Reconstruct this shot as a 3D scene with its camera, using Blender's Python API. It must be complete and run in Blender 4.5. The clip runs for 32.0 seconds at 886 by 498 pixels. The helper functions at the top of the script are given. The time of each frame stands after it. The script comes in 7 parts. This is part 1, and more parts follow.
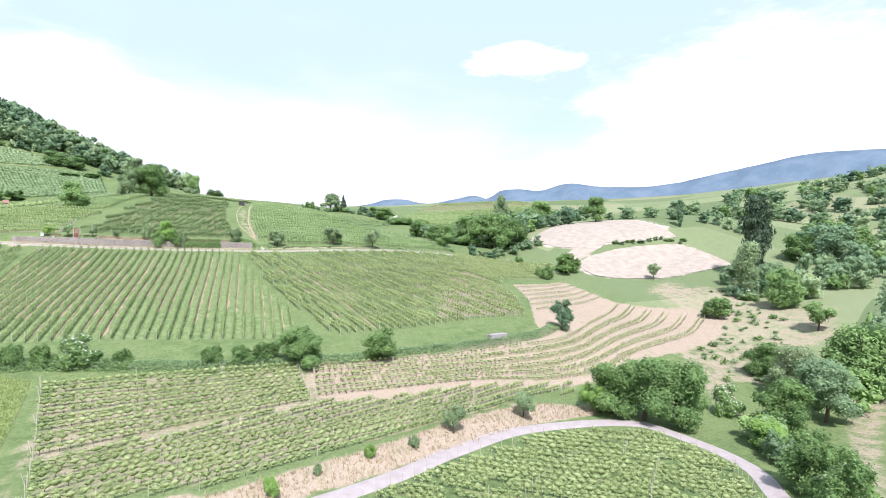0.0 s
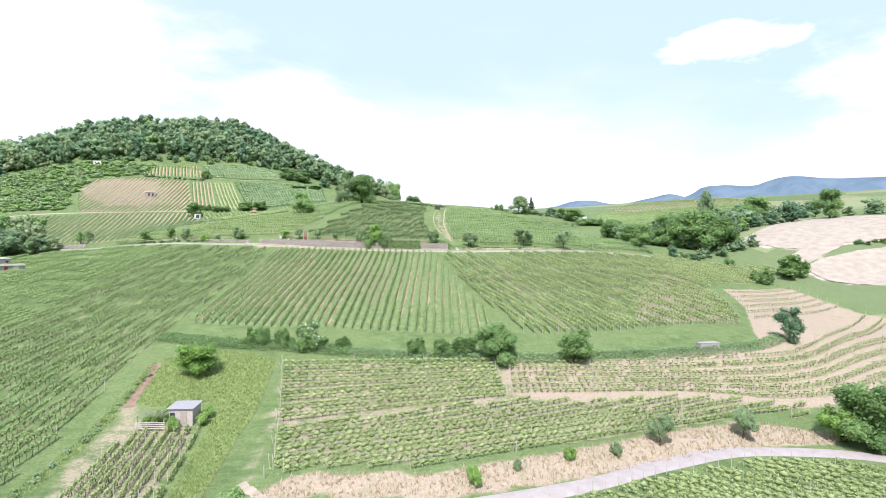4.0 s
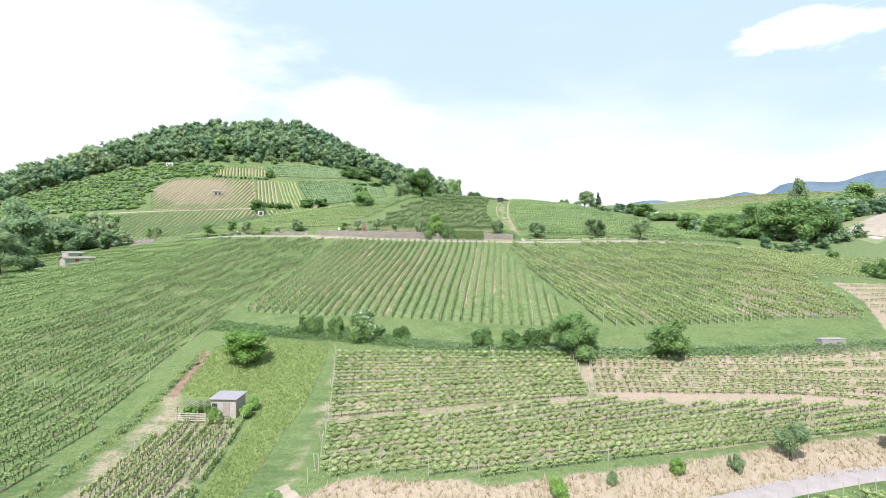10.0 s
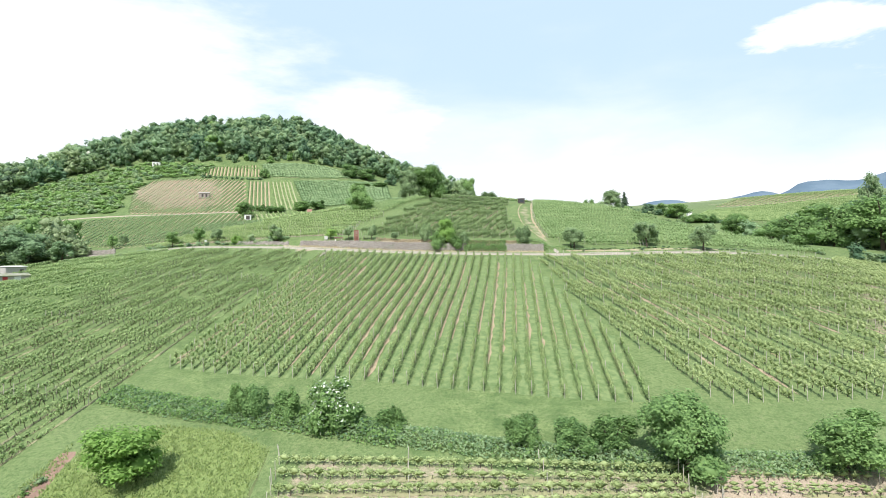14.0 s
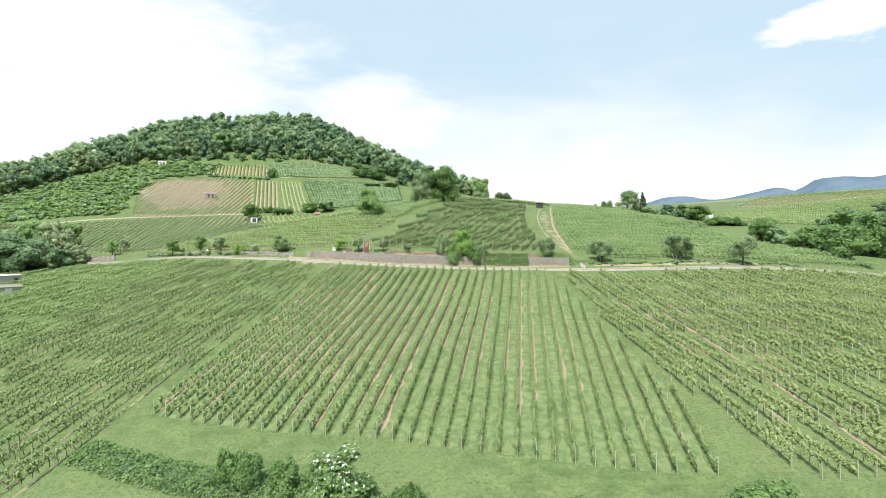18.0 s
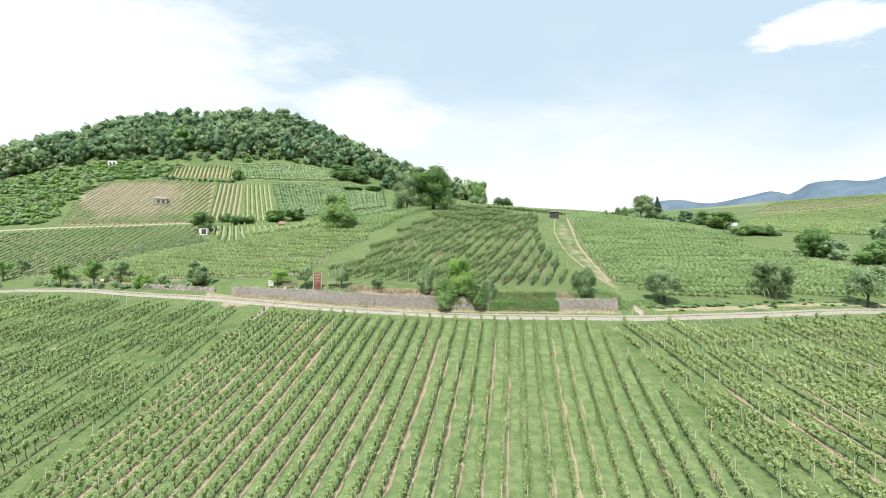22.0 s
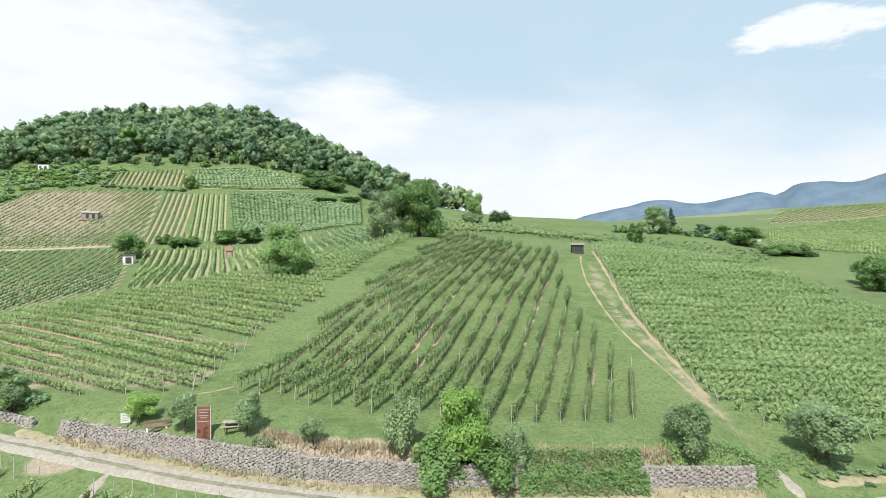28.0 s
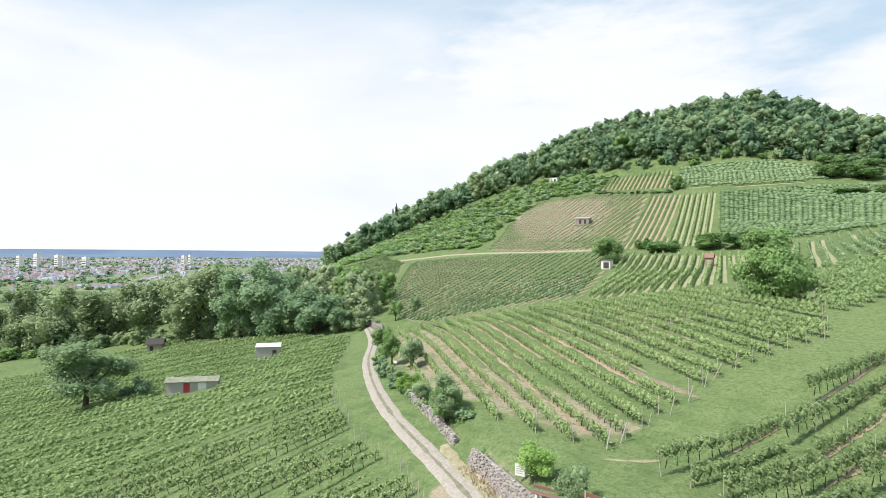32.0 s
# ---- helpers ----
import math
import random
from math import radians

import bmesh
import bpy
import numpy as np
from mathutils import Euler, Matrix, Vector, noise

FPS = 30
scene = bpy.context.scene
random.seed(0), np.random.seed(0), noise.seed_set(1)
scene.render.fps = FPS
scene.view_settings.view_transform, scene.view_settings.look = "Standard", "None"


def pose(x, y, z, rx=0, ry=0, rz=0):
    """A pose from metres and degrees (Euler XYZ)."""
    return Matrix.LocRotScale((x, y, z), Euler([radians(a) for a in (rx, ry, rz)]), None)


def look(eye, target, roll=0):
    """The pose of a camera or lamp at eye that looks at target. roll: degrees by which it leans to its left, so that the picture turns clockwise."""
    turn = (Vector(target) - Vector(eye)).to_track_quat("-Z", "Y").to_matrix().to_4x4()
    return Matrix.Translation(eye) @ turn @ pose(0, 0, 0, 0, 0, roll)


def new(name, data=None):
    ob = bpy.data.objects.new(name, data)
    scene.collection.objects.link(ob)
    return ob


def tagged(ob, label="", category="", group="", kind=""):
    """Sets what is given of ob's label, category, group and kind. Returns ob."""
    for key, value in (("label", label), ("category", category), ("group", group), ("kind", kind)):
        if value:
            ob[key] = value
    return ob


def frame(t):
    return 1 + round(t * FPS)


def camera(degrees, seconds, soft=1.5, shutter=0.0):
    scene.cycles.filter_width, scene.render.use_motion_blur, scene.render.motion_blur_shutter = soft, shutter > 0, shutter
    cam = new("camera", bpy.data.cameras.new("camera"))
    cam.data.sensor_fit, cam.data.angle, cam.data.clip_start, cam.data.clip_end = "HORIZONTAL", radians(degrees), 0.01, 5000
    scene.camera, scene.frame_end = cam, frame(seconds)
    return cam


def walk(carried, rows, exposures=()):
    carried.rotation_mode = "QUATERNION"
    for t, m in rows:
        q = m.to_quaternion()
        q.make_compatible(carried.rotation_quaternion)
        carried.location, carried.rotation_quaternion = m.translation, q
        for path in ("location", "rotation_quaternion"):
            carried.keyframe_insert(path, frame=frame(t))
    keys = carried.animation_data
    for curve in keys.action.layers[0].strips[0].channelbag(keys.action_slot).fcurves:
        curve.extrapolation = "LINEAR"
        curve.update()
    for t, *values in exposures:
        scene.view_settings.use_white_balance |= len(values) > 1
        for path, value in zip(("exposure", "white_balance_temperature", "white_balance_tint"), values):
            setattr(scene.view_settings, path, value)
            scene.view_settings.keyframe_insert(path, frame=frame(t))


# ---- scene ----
cam = camera(78.6, 32.0, soft=0.55)
PATH = [
    (0, pose(1.04, -50.12, -4.04, 89.77, -0.14, -27.92)),
    (0.5, pose(0.88, -49.52, -4.24, 89.90, 0.02, -39.05)),
    (1, pose(0.62, -49.20, -4.37, 89.94, 0.21, -48.52)),
    (1.5, pose(0.52, -49.22, -4.54, 89.96, 0.36, -50.52)),
    (2, pose(0.52, -49.34, -4.67, 89.99, 0.48, -51.18)),
    (2.5, pose(0.35, -48.86, -4.65, 89.98, 0.51, -51.79)),
    (3, pose(-0.11, -48.14, -4.69, 89.97, 0.46, -51.56)),
    (3.5, pose(-0.77, -47.84, -4.74, 90.01, 0.23, -34.65)),
    (4, pose(-0.36, -49.06, -4.84, 90.04, -0.07, -8.43)),
    (4.5, pose(0.04, -49.22, -5.37, 90.11, -0.11, -5.11)),
    (6.5, pose(0.15, -49.05, -8.22, 90.40, 0.12, -3.81)),
    (7, pose(0.16, -49.15, -8.25, 90.40, 0.13, -3.40)),
    (7.5, pose(0.20, -49.16, -8.28, 90.39, 0.15, -3.03)),
    (8, pose(0.17, -48.63, -8.35, 90.40, 0.17, -2.66)),
    (8.5, pose(0.09, -47.12, -8.51, 90.41, 0.16, -2.38)),
    (9, pose(-0.03, -44.66, -8.74, 90.44, 0.20, -2.17)),
    (9.5, pose(-0.08, -41.46, -8.82, 90.37, 0.21, -1.97)),
    (10, pose(-0.12, -37.72, -8.90, 90.36, 0.17, -2.04)),
    (10.5, pose(-0.01, -33.49, -9.01, 90.36, 0.12, -2.27)),
    (11, pose(0.20, -28.91, -9.10, 90.35, 0.11, -2.45)),
    (11.5, pose(0.43, -23.99, -9.14, 90.34, 0.14, -2.41)),
    (12, pose(0.69, -18.55, -9.16, 90.35, 0.17, -2.16)),
    (12.5, pose(0.87, -12.92, -9.01, 90.33, 0.22, -1.80)),
    (13, pose(0.97, -7.32, -8.29, 90.27, 0.31, -1.49)),
    (13.5, pose(0.90, -2.79, -6.87, 90.33, 0.36, -1.20)),
    (14, pose(0.90, -0.54, -5.14, 90.47, 0.40, -0.89)),
    (14.5, pose(0.94, -0.22, -3.31, 90.53, 0.35, -0.55)),
    (16.5, pose(-0.00, 0.00, 0.00, 89.78, 0.09, 0.00)),
    (17, pose(-0.21, 2.57, -0.10, 89.84, 0.11, 0.17)),
    (17.5, pose(-0.50, 6.04, -0.28, 89.89, 0.11, 0.24)),
    (18, pose(-0.77, 10.15, -0.48, 89.96, 0.12, 0.10)),
    (18.5, pose(-0.77, 14.69, -0.60, 90.00, 0.16, -0.24)),
    (19, pose(-0.47, 19.81, -0.63, 90.05, 0.24, -0.70)),
    (19.5, pose(-0.29, 25.47, -0.33, 90.06, 0.25, -1.36)),
    (20, pose(-0.05, 31.25, 0.39, 90.04, 0.24, -1.67)),
    (20.5, pose(0.24, 37.30, 1.20, 90.02, 0.24, -1.60)),
    (21, pose(0.32, 43.50, 2.27, 89.96, 0.20, -1.35)),
    (21.5, pose(0.26, 49.46, 3.45, 90.10, 0.18, -1.03)),
    (22, pose(0.18, 54.33, 5.00, 90.30, 0.14, -0.65)),
    (22.5, pose(0.11, 57.27, 6.62, 90.50, 0.11, -0.33)),
    (23, pose(-0.04, 58.32, 8.04, 90.68, 0.07, 0.05)),
    (23.5, pose(-0.17, 58.72, 9.24, 90.54, -0.09, 0.34)),
    (24, pose(-0.25, 59.96, 10.36, 90.39, -0.23, 0.50)),
    (24.5, pose(-0.35, 62.27, 11.35, 90.26, -0.29, 0.65)),
    (25, pose(-0.51, 65.44, 12.40, 90.15, -0.29, 0.76)),
    (25.5, pose(-0.67, 69.24, 13.50, 90.04, -0.28, 0.69)),
    (27.5, pose(-0.08, 90.19, 16.28, 90.02, -0.05, -1.42)),
    (28, pose(0.47, 95.91, 16.38, 90.07, -0.02, -2.00)),
    (28.5, pose(1.15, 101.81, 16.52, 90.16, -0.10, -2.44)),
    (29, pose(1.68, 107.52, 16.89, 90.42, -0.20, -2.31)),
    (29.5, pose(1.86, 111.60, 17.37, 90.63, -0.30, -0.90)),
    (30, pose(1.86, 113.89, 17.94, 90.81, -0.48, 5.66)),
    (30.5, pose(1.73, 114.40, 18.33, 90.75, -0.69, 15.67)),
    (31, pose(1.42, 114.38, 18.36, 90.38, -0.81, 28.81)),
    (31.5, pose(0.78, 114.87, 18.25, 90.05, -0.79, 38.31)),
    (32, pose(-0.64, 116.16, 17.92, 89.82, -0.75, 47.78)),
]
walk(cam, PATH, exposures=((0.0, 0.57, 6020, 20), (3.0, 0.57, 6020, 20), (4.5, 0.5, 6100, 16), (9.0, 0.45, 6200, 14), (14.0, 0.4, 6300, 10), (19.0, 0.32, 6450, 9), (23.0, 0.3, 6450, 9), (28.0, 0.2, 6350, 9), (32.0, 0.22, 6350, 12)))

# ---- light, sky and exposure ----
SUN_AZ, SUN_EL = radians(197), radians(54)     # compass bearing of the sun (north is +y) and its height
sun_data = bpy.data.lights.new("sun", "SUN")
sun_data.energy, sun_data.angle, sun_data.color = 5.0, radians(0.6), (1.0, 0.96, 0.905)
sun = new("sun", sun_data)
sun_dir = Vector((math.sin(SUN_AZ) * math.cos(SUN_EL), math.cos(SUN_AZ) * math.cos(SUN_EL), math.sin(SUN_EL)))
sun.matrix_world = look(sun_dir * 400, (0, 0, 0))


def nodes_of(tree):
    """Short hands for building node trees: n(type, inputs..., attributes) and l(out, in)."""
    tree.nodes.clear()

    def n(kind, _ins=None, **attrs):
        nd = tree.nodes.new(kind)
        for k, v in attrs.items():
            setattr(nd, k, v)
        for k, v in (_ins or {}).items():
            if hasattr(v, "is_output"):
                tree.links.new(v, nd.inputs[k])
            else:
                nd.inputs[k].default_value = v
        return nd

    return n


def math_node(n, op, a, b=0.0, c=0.0, clamp=False):
    return n("ShaderNodeMath", {0: a, 1: b, 2: c}, operation=op, use_clamp=clamp).outputs[0]


def ramp(n, x, lo, hi):
    """0 at lo, 1 at hi, smooth between."""
    return n("ShaderNodeMapRange", {"Value": x, "From Min": lo, "From Max": hi}, interpolation_type="SMOOTHSTEP").outputs[0]


def mix(n, fac, a, b, blend="MIX"):
    nd = n("ShaderNodeMix", {"Factor": fac}, data_type="RGBA", blend_type=blend)
    tree = nd.id_data
    for socket, v in ((nd.inputs[6], a), (nd.inputs[7], b)):
        if hasattr(v, "is_output"):
            tree.links.new(v, socket)
        else:
            socket.default_value = (*v, 1) if len(v) == 3 else v
    return nd.outputs[2]


def make_sky():
    world = bpy.data.worlds.new("sky")
    scene.world = world
    world.use_nodes = True
    n = nodes_of(world.node_tree)
    sky = n("ShaderNodeTexSky", sky_type="NISHITA", sun_disc=False, sun_elevation=SUN_EL, sun_rotation=SUN_AZ,
            altitude=250.0, air_density=1.0, dust_density=1.6, ozone_density=1.0)
    where = n("ShaderNodeTexCoord").outputs["Generated"]
    xyz = n("ShaderNodeSeparateXYZ", {0: where})
    x, y, z = xyz.outputs
    el = math_node(n, "ARCSINE", z)
    az = math_node(n, "ARCTAN2", x, y)
    # cloud layer seen in perspective: stretched towards the horizon
    flat = n("ShaderNodeVectorMath", {0: where, 1: (1.0, 1.0, 3.2)}, operation="MULTIPLY").outputs[0]
    big = n("ShaderNodeTexNoise", {"Vector": flat, "Scale": 2.3, "Detail": 6.0, "Roughness": 0.52, "Distortion": 0.3}).outputs[0]
    fine = n("ShaderNodeTexNoise", {"Vector": flat, "Scale": 9.0, "Detail": 5.0, "Roughness": 0.6}).outputs[0]
    # veil: dense near the horizon, thinning upwards, thicker in the west
    west = ramp(n, az, -0.2, -1.0)
    low = ramp(n, math_node(n, "ADD", el, math_node(n, "MULTIPLY", west, -0.16)), 0.36, 0.06)
    veil = math_node(n, "ADD", math_node(n, "MULTIPLY", low, 0.85), math_node(n, "MULTIPLY_ADD", big, 1.2, -0.52))
    veil = ramp(n, math_node(n, "MULTIPLY_ADD", fine, 0.14, math_node(n, "ADD", veil, -0.07)), 0.08, 0.95)

    def puff(a0, e0, wa, we, edge, rag):
        da = math_node(n, "DIVIDE", math_node(n, "ADD", az, -a0), wa)
        de = math_node(n, "DIVIDE", math_node(n, "ADD", el, -e0), we)
        r = math_node(n, "ADD", math_node(n, "MULTIPLY", da, da), math_node(n, "MULTIPLY", de, de))
        r = math_node(n, "ADD", r, math_node(n, "MULTIPLY_ADD", fine, -2 * rag, rag))
        return ramp(n, r, 1.0 + edge, 1.0 - edge)

    cloud = veil
    for p in ((0.635, 0.325, 0.085, 0.028, 0.5, 2.75), (-0.13, 0.225, 0.15, 0.07, 0.95, 1.3), (-0.58, 0.28, 0.32, 0.13, 0.95, 1.3), (1.02, 0.22, 0.24, 0.12, 0.8, 2.0)):
        cloud = math_node(n, "MAXIMUM", cloud, puff(*p))
    blue = n("ShaderNodeVectorMath", {0: sky.outputs[0], 1: (0.13, 0.13, 0.13)}, operation="MULTIPLY").outputs[0]
    blue = mix(n, 0.82, blue, (0.59, 0.79, 0.93))
    col = mix(n, math_node(n, "MULTIPLY_ADD", cloud, 0.8, 0.14), blue, (1.02, 1.03, 1.04))
    bg = n("ShaderNodeBackground", {"Color": col, "Strength": 0.86})
    n("ShaderNodeOutputWorld", {"Surface": bg.outputs[0]})


make_sky()

# ---- materials ----
def material(name):
    m = bpy.data.materials.new(name)
    m.use_nodes = True
    return m, nodes_of(m.node_tree)


def finish(n, color, rough=0.8, bump=None, strength=0.3, distance=0.05, metal=0.0, spec=0.3, translucent=0.0):
    p = n("ShaderNodeBsdfPrincipled", {"Roughness": rough, "Metallic": metal, "Specular IOR Level": spec})
    tree = p.id_data
    if hasattr(color, "is_output"):
        tree.links.new(color, p.inputs["Base Color"])
    else:
        p.inputs["Base Color"].default_value = (*color, 1)
    if bump is not None:
        b = n("ShaderNodeBump", {"Height": bump, "Strength": strength, "Distance": distance})
        tree.links.new(b.outputs[0], p.inputs["Normal"])
    out = p.outputs[0]
    if translucent:
        t = n("ShaderNodeBsdfTranslucent")
        if hasattr(color, "is_output"):
            tree.links.new(color, t.inputs[0])
        else:
            t.inputs[0].default_value = (*color, 1)
        out = n("ShaderNodeMixShader", {0: translucent, 1: out, 2: t.outputs[0]}).outputs[0]
    n("ShaderNodeOutputMaterial", {"Surface": out})


def noise_tex(n, scale, detail=4.0, rough=0.55, vec=None, dist=0.0):
    ins = {"Scale": scale, "Detail": detail, "Roughness": rough, "Distortion": dist}
    ins["Vector"] = vec if vec is not None else n("ShaderNodeNewGeometry").outputs["Position"]
    return n("ShaderNodeTexNoise", ins).outputs[0]


def plain_mat(name, c1, c2, scale, rough=0.8, bump_scale=None, strength=0.3, metal=0.0, spec=0.3, local=False):
    m, n = material(name)
    vec = n("ShaderNodeTexCoord").outputs["Object"] if local else None
    a = noise_tex(n, scale, vec=vec)
    b = noise_tex(n, scale * 7.3, 3.0, vec=vec)
    f = ramp(n, math_node(n, "MULTIPLY_ADD", b, 0.35, math_node(n, "MULTIPLY", a, 0.65)), 0.3, 0.7)
    bump = noise_tex(n, bump_scale or scale * 6, 4.0, vec=vec)
    finish(n, mix(n, f, c1, c2), rough, bump, strength, 0.03, metal, spec)
    return m


def leaf_mat(name, dark, light, translucent=0.3, spread=0.35):
    """Foliage: two greens varied by leaf, by plant and over the land."""
    m, n = material(name)
    isl = n("ShaderNodeNewGeometry").outputs["Random Per Island"]
    obj = n("ShaderNodeObjectInfo").outputs["Random"]
    land = noise_tex(n, 0.11, 3.0)
    tree = n("ShaderNodeAttribute", attribute_name="tree_tint").outputs["Fac"]
    f = math_node(n, "ADD", math_node(n, "MULTIPLY_ADD", isl, 0.62, 0.0), math_node(n, "MULTIPLY_ADD", obj, spread, 0.175 - spread / 2))
    f = math_node(n, "ADD", math_node(n, "ADD", f, tree), math_node(n, "MULTIPLY_ADD", land, 0.9, -0.5), clamp=True)
    finish(n, mix(n, f, dark, light), 0.62, None, spec=0.25, translucent=translucent)
    return m


def ground_mat():
    """Meadow grass, dry grass and bare earth, laid out by the land's own cover."""
    m, n = material("ground_cover")
    pos = n("ShaderNodeNewGeometry").outputs["Position"]
    big, mid = noise_tex(n, 0.035, 3.0, vec=pos), noise_tex(n, 0.35, 4.0, 0.6, vec=pos)
    tuft, fine = noise_tex(n, 2.6, 4.0, 0.65, vec=pos), noise_tex(n, 11.0, 3.0, 0.6, vec=pos)
    g = mix(n, ramp(n, mid, 0.3, 0.7), (0.08, 0.127, 0.045), (0.172, 0.22, 0.088))
    g = mix(n, ramp(n, big, 0.35, 0.7), g, (0.158, 0.204, 0.084))
    g = mix(n, math_node(n, "MULTIPLY", ramp(n, tuft, 0.42, 0.66), 0.75), g, (0.068, 0.115, 0.04))
    patchy = noise_tex(n, 0.9, 5.0, 0.7, vec=pos)
    g = mix(n, math_node(n, "MULTIPLY", ramp(n, patchy, 0.52, 0.72), 0.5), g, (0.205, 0.225, 0.11))
    streak = noise_tex(n, 1.0, 3.0, 0.6, vec=n("ShaderNodeVectorMath", {0: pos, 1: (0.12, 1.5, 0.3)}, operation="MULTIPLY").outputs[0])
    g = mix(n, math_node(n, "MULTIPLY", ramp(n, streak, 0.45, 0.7), 0.45), g, (0.152, 0.20, 0.083))
    cell = n("ShaderNodeTexVoronoi", {"Vector": n("ShaderNodeVectorMath", {0: pos, 1: (0.011, 0.019, 0.0)}, operation="MULTIPLY").outputs[0], "Scale": 1.0}).outputs["Color"]
    pick = n("ShaderNodeSeparateColor", {0: cell})
    field = mix(n, pick.outputs[0], (0.105, 0.145, 0.068), (0.235, 0.265, 0.145))
    field = mix(n, math_node(n, "MULTIPLY", ramp(n, pick.outputs[1], 0.86, 0.9), 0.5), field, (0.30, 0.26, 0.17))
    field = mix(n, 0.25, field, g)
    g = mix(n, n("ShaderNodeAttribute", attribute_name="valley").outputs["Fac"], g, field)
    d = mix(n, ramp(n, tuft, 0.2, 0.8), (0.28, 0.222, 0.165), (0.39, 0.32, 0.24))
    d = mix(n, math_node(n, "MULTIPLY", ramp(n, mid, 0.5, 0.75), 0.4), d, (0.17, 0.19, 0.095))
    s = mix(n, ramp(n, mid, 0.3, 0.7), (0.40, 0.325, 0.28), (0.52, 0.44, 0.385))
    s = mix(n, math_node(n, "MULTIPLY", ramp(n, fine, 0.5, 0.75), 0.35), s, (0.30, 0.235, 0.19))
    wobble = math_node(n, "MULTIPLY_ADD", tuft, 0.5, math_node(n, "MULTIPLY_ADD", mid, 0.7, -0.6))

    def cover(name):
        a = n("ShaderNodeAttribute", attribute_name=name).outputs["Fac"]
        return ramp(n, math_node(n, "ADD", a, wobble), 0.35, 0.65)

    col = mix(n, cover("lush"), g, mix(n, ramp(n, tuft, 0.3, 0.7), (0.13, 0.18, 0.058), (0.195, 0.24, 0.085)))
    col = mix(n, cover("dry"), col, d)
    col = mix(n, cover("bare"), col, s)
    h = math_node(n, "MULTIPLY_ADD", fine, 0.4, tuft)
    speck = math_node(n, "MULTIPLY_ADD", ramp(n, fine, 0.3, 0.7), 0.5, 0.75)
    col = n("ShaderNodeVectorMath", {0: col, 3: speck}, operation="SCALE").outputs[0]
    finish(n, col, 0.9, h, 0.8, 0.15, spec=0.1)
    return m


def far_mat(name, c1, c2, scale):
    m, n = material(name)
    f = ramp(n, noise_tex(n, scale, 5.0, 0.65), 0.35, 0.65)
    finish(n, mix(n, f, c1, c2), 1.0, spec=0.0)
    return m


M_GROUND = ground_mat()
M_VINE = leaf_mat("vine_leaves", (0.18, 0.275, 0.09), (0.47, 0.57, 0.265), spread=0.12)
M_VINE_D = leaf_mat("vine_leaves_dark", (0.125, 0.195, 0.07), (0.35, 0.44, 0.20), spread=0.12)
M_VINE_F = leaf_mat("full_vine_leaves", (0.18, 0.285, 0.105), (0.45, 0.56, 0.27), spread=0.12)
M_VINE_B = leaf_mat("blue_green_vine_leaves", (0.15, 0.24, 0.105), (0.35, 0.46, 0.235))
M_VINE_Y = leaf_mat("yellow_green_vine_leaves", (0.215, 0.285, 0.10), (0.49, 0.56, 0.27), spread=0.12)
M_LEAF = leaf_mat("tree_leaves", (0.10, 0.19, 0.062), (0.33, 0.49, 0.175), 0.45)
# leaf green for farther trees, greyed and blued with painted haze
M_LEAF_H = leaf_mat("hazed_woodland_leaves", (0.135, 0.225, 0.11), (0.38, 0.52, 0.29), 0.45)
M_LEAF_L = leaf_mat("light_leaves", (0.13, 0.235, 0.065), (0.31, 0.46, 0.16), 0.4)
M_LEAF_F = leaf_mat("fresh_leaves", (0.19, 0.335, 0.075), (0.42, 0.60, 0.19), 0.5)
M_LEAF_G = leaf_mat("grey_green_leaves", (0.18, 0.27, 0.132), (0.46, 0.58, 0.315), 0.5)
M_LEAF_B = leaf_mat("blue_green_leaves", (0.095, 0.18, 0.10), (0.29, 0.43, 0.24), 0.45)
M_LEAF_Y = leaf_mat("acacia_leaves", (0.19, 0.26, 0.125), (0.48, 0.57, 0.32), 0.45)
M_PINE = leaf_mat("needles", (0.045, 0.08, 0.045), (0.12, 0.18, 0.10), 0.15)
M_BLOSSOM = leaf_mat("white_blossom", (0.55, 0.6, 0.48), (0.8, 0.8, 0.72), 0.3)
M_BARK = plain_mat("bark", (0.05, 0.037, 0.026), (0.13, 0.10, 0.075), 6.0, 0.9, strength=0.8)
M_WOOD = plain_mat("grey_wood", (0.22, 0.19, 0.155), (0.42, 0.38, 0.33), 3.0, 0.85, 30.0, local=True)
M_POST = plain_mat("pale_stakes", (0.35, 0.315, 0.265), (0.53, 0.49, 0.42), 3.0, 0.8, local=True)
M_EARTH = plain_mat("row_earth", (0.26, 0.20, 0.125), (0.37, 0.295, 0.20), 0.9, 0.95, 9.0, 0.6)
M_DUST = plain_mat("dry_dirt", (0.28, 0.232, 0.175), (0.39, 0.33, 0.26), 0.9, 0.95, 9.0, 0.6)
M_ASPHALT = plain_mat("pale_asphalt", (0.295, 0.258, 0.246), (0.365, 0.325, 0.312), 0.7, 0.9, 60.0)
def gravel_mat():
    m, n = material("gravel_track")
    wide, mid, pebble = noise_tex(n, 0.5, 4.0, 0.6), noise_tex(n, 3.0, 5.0, 0.7), noise_tex(n, 16.0, 3.0, 0.7)
    c = mix(n, ramp(n, mid, 0.35, 0.65), (0.27, 0.24, 0.195), (0.37, 0.335, 0.285))
    c = mix(n, math_node(n, "MULTIPLY", ramp(n, wide, 0.5, 0.7), 0.5), c, (0.28, 0.245, 0.19))
    c = mix(n, math_node(n, "MULTIPLY", ramp(n, pebble, 0.5, 0.75), 0.3), c, (0.18, 0.16, 0.12))
    finish(n, c, 0.95, pebble, 0.35, 0.03)
    return m


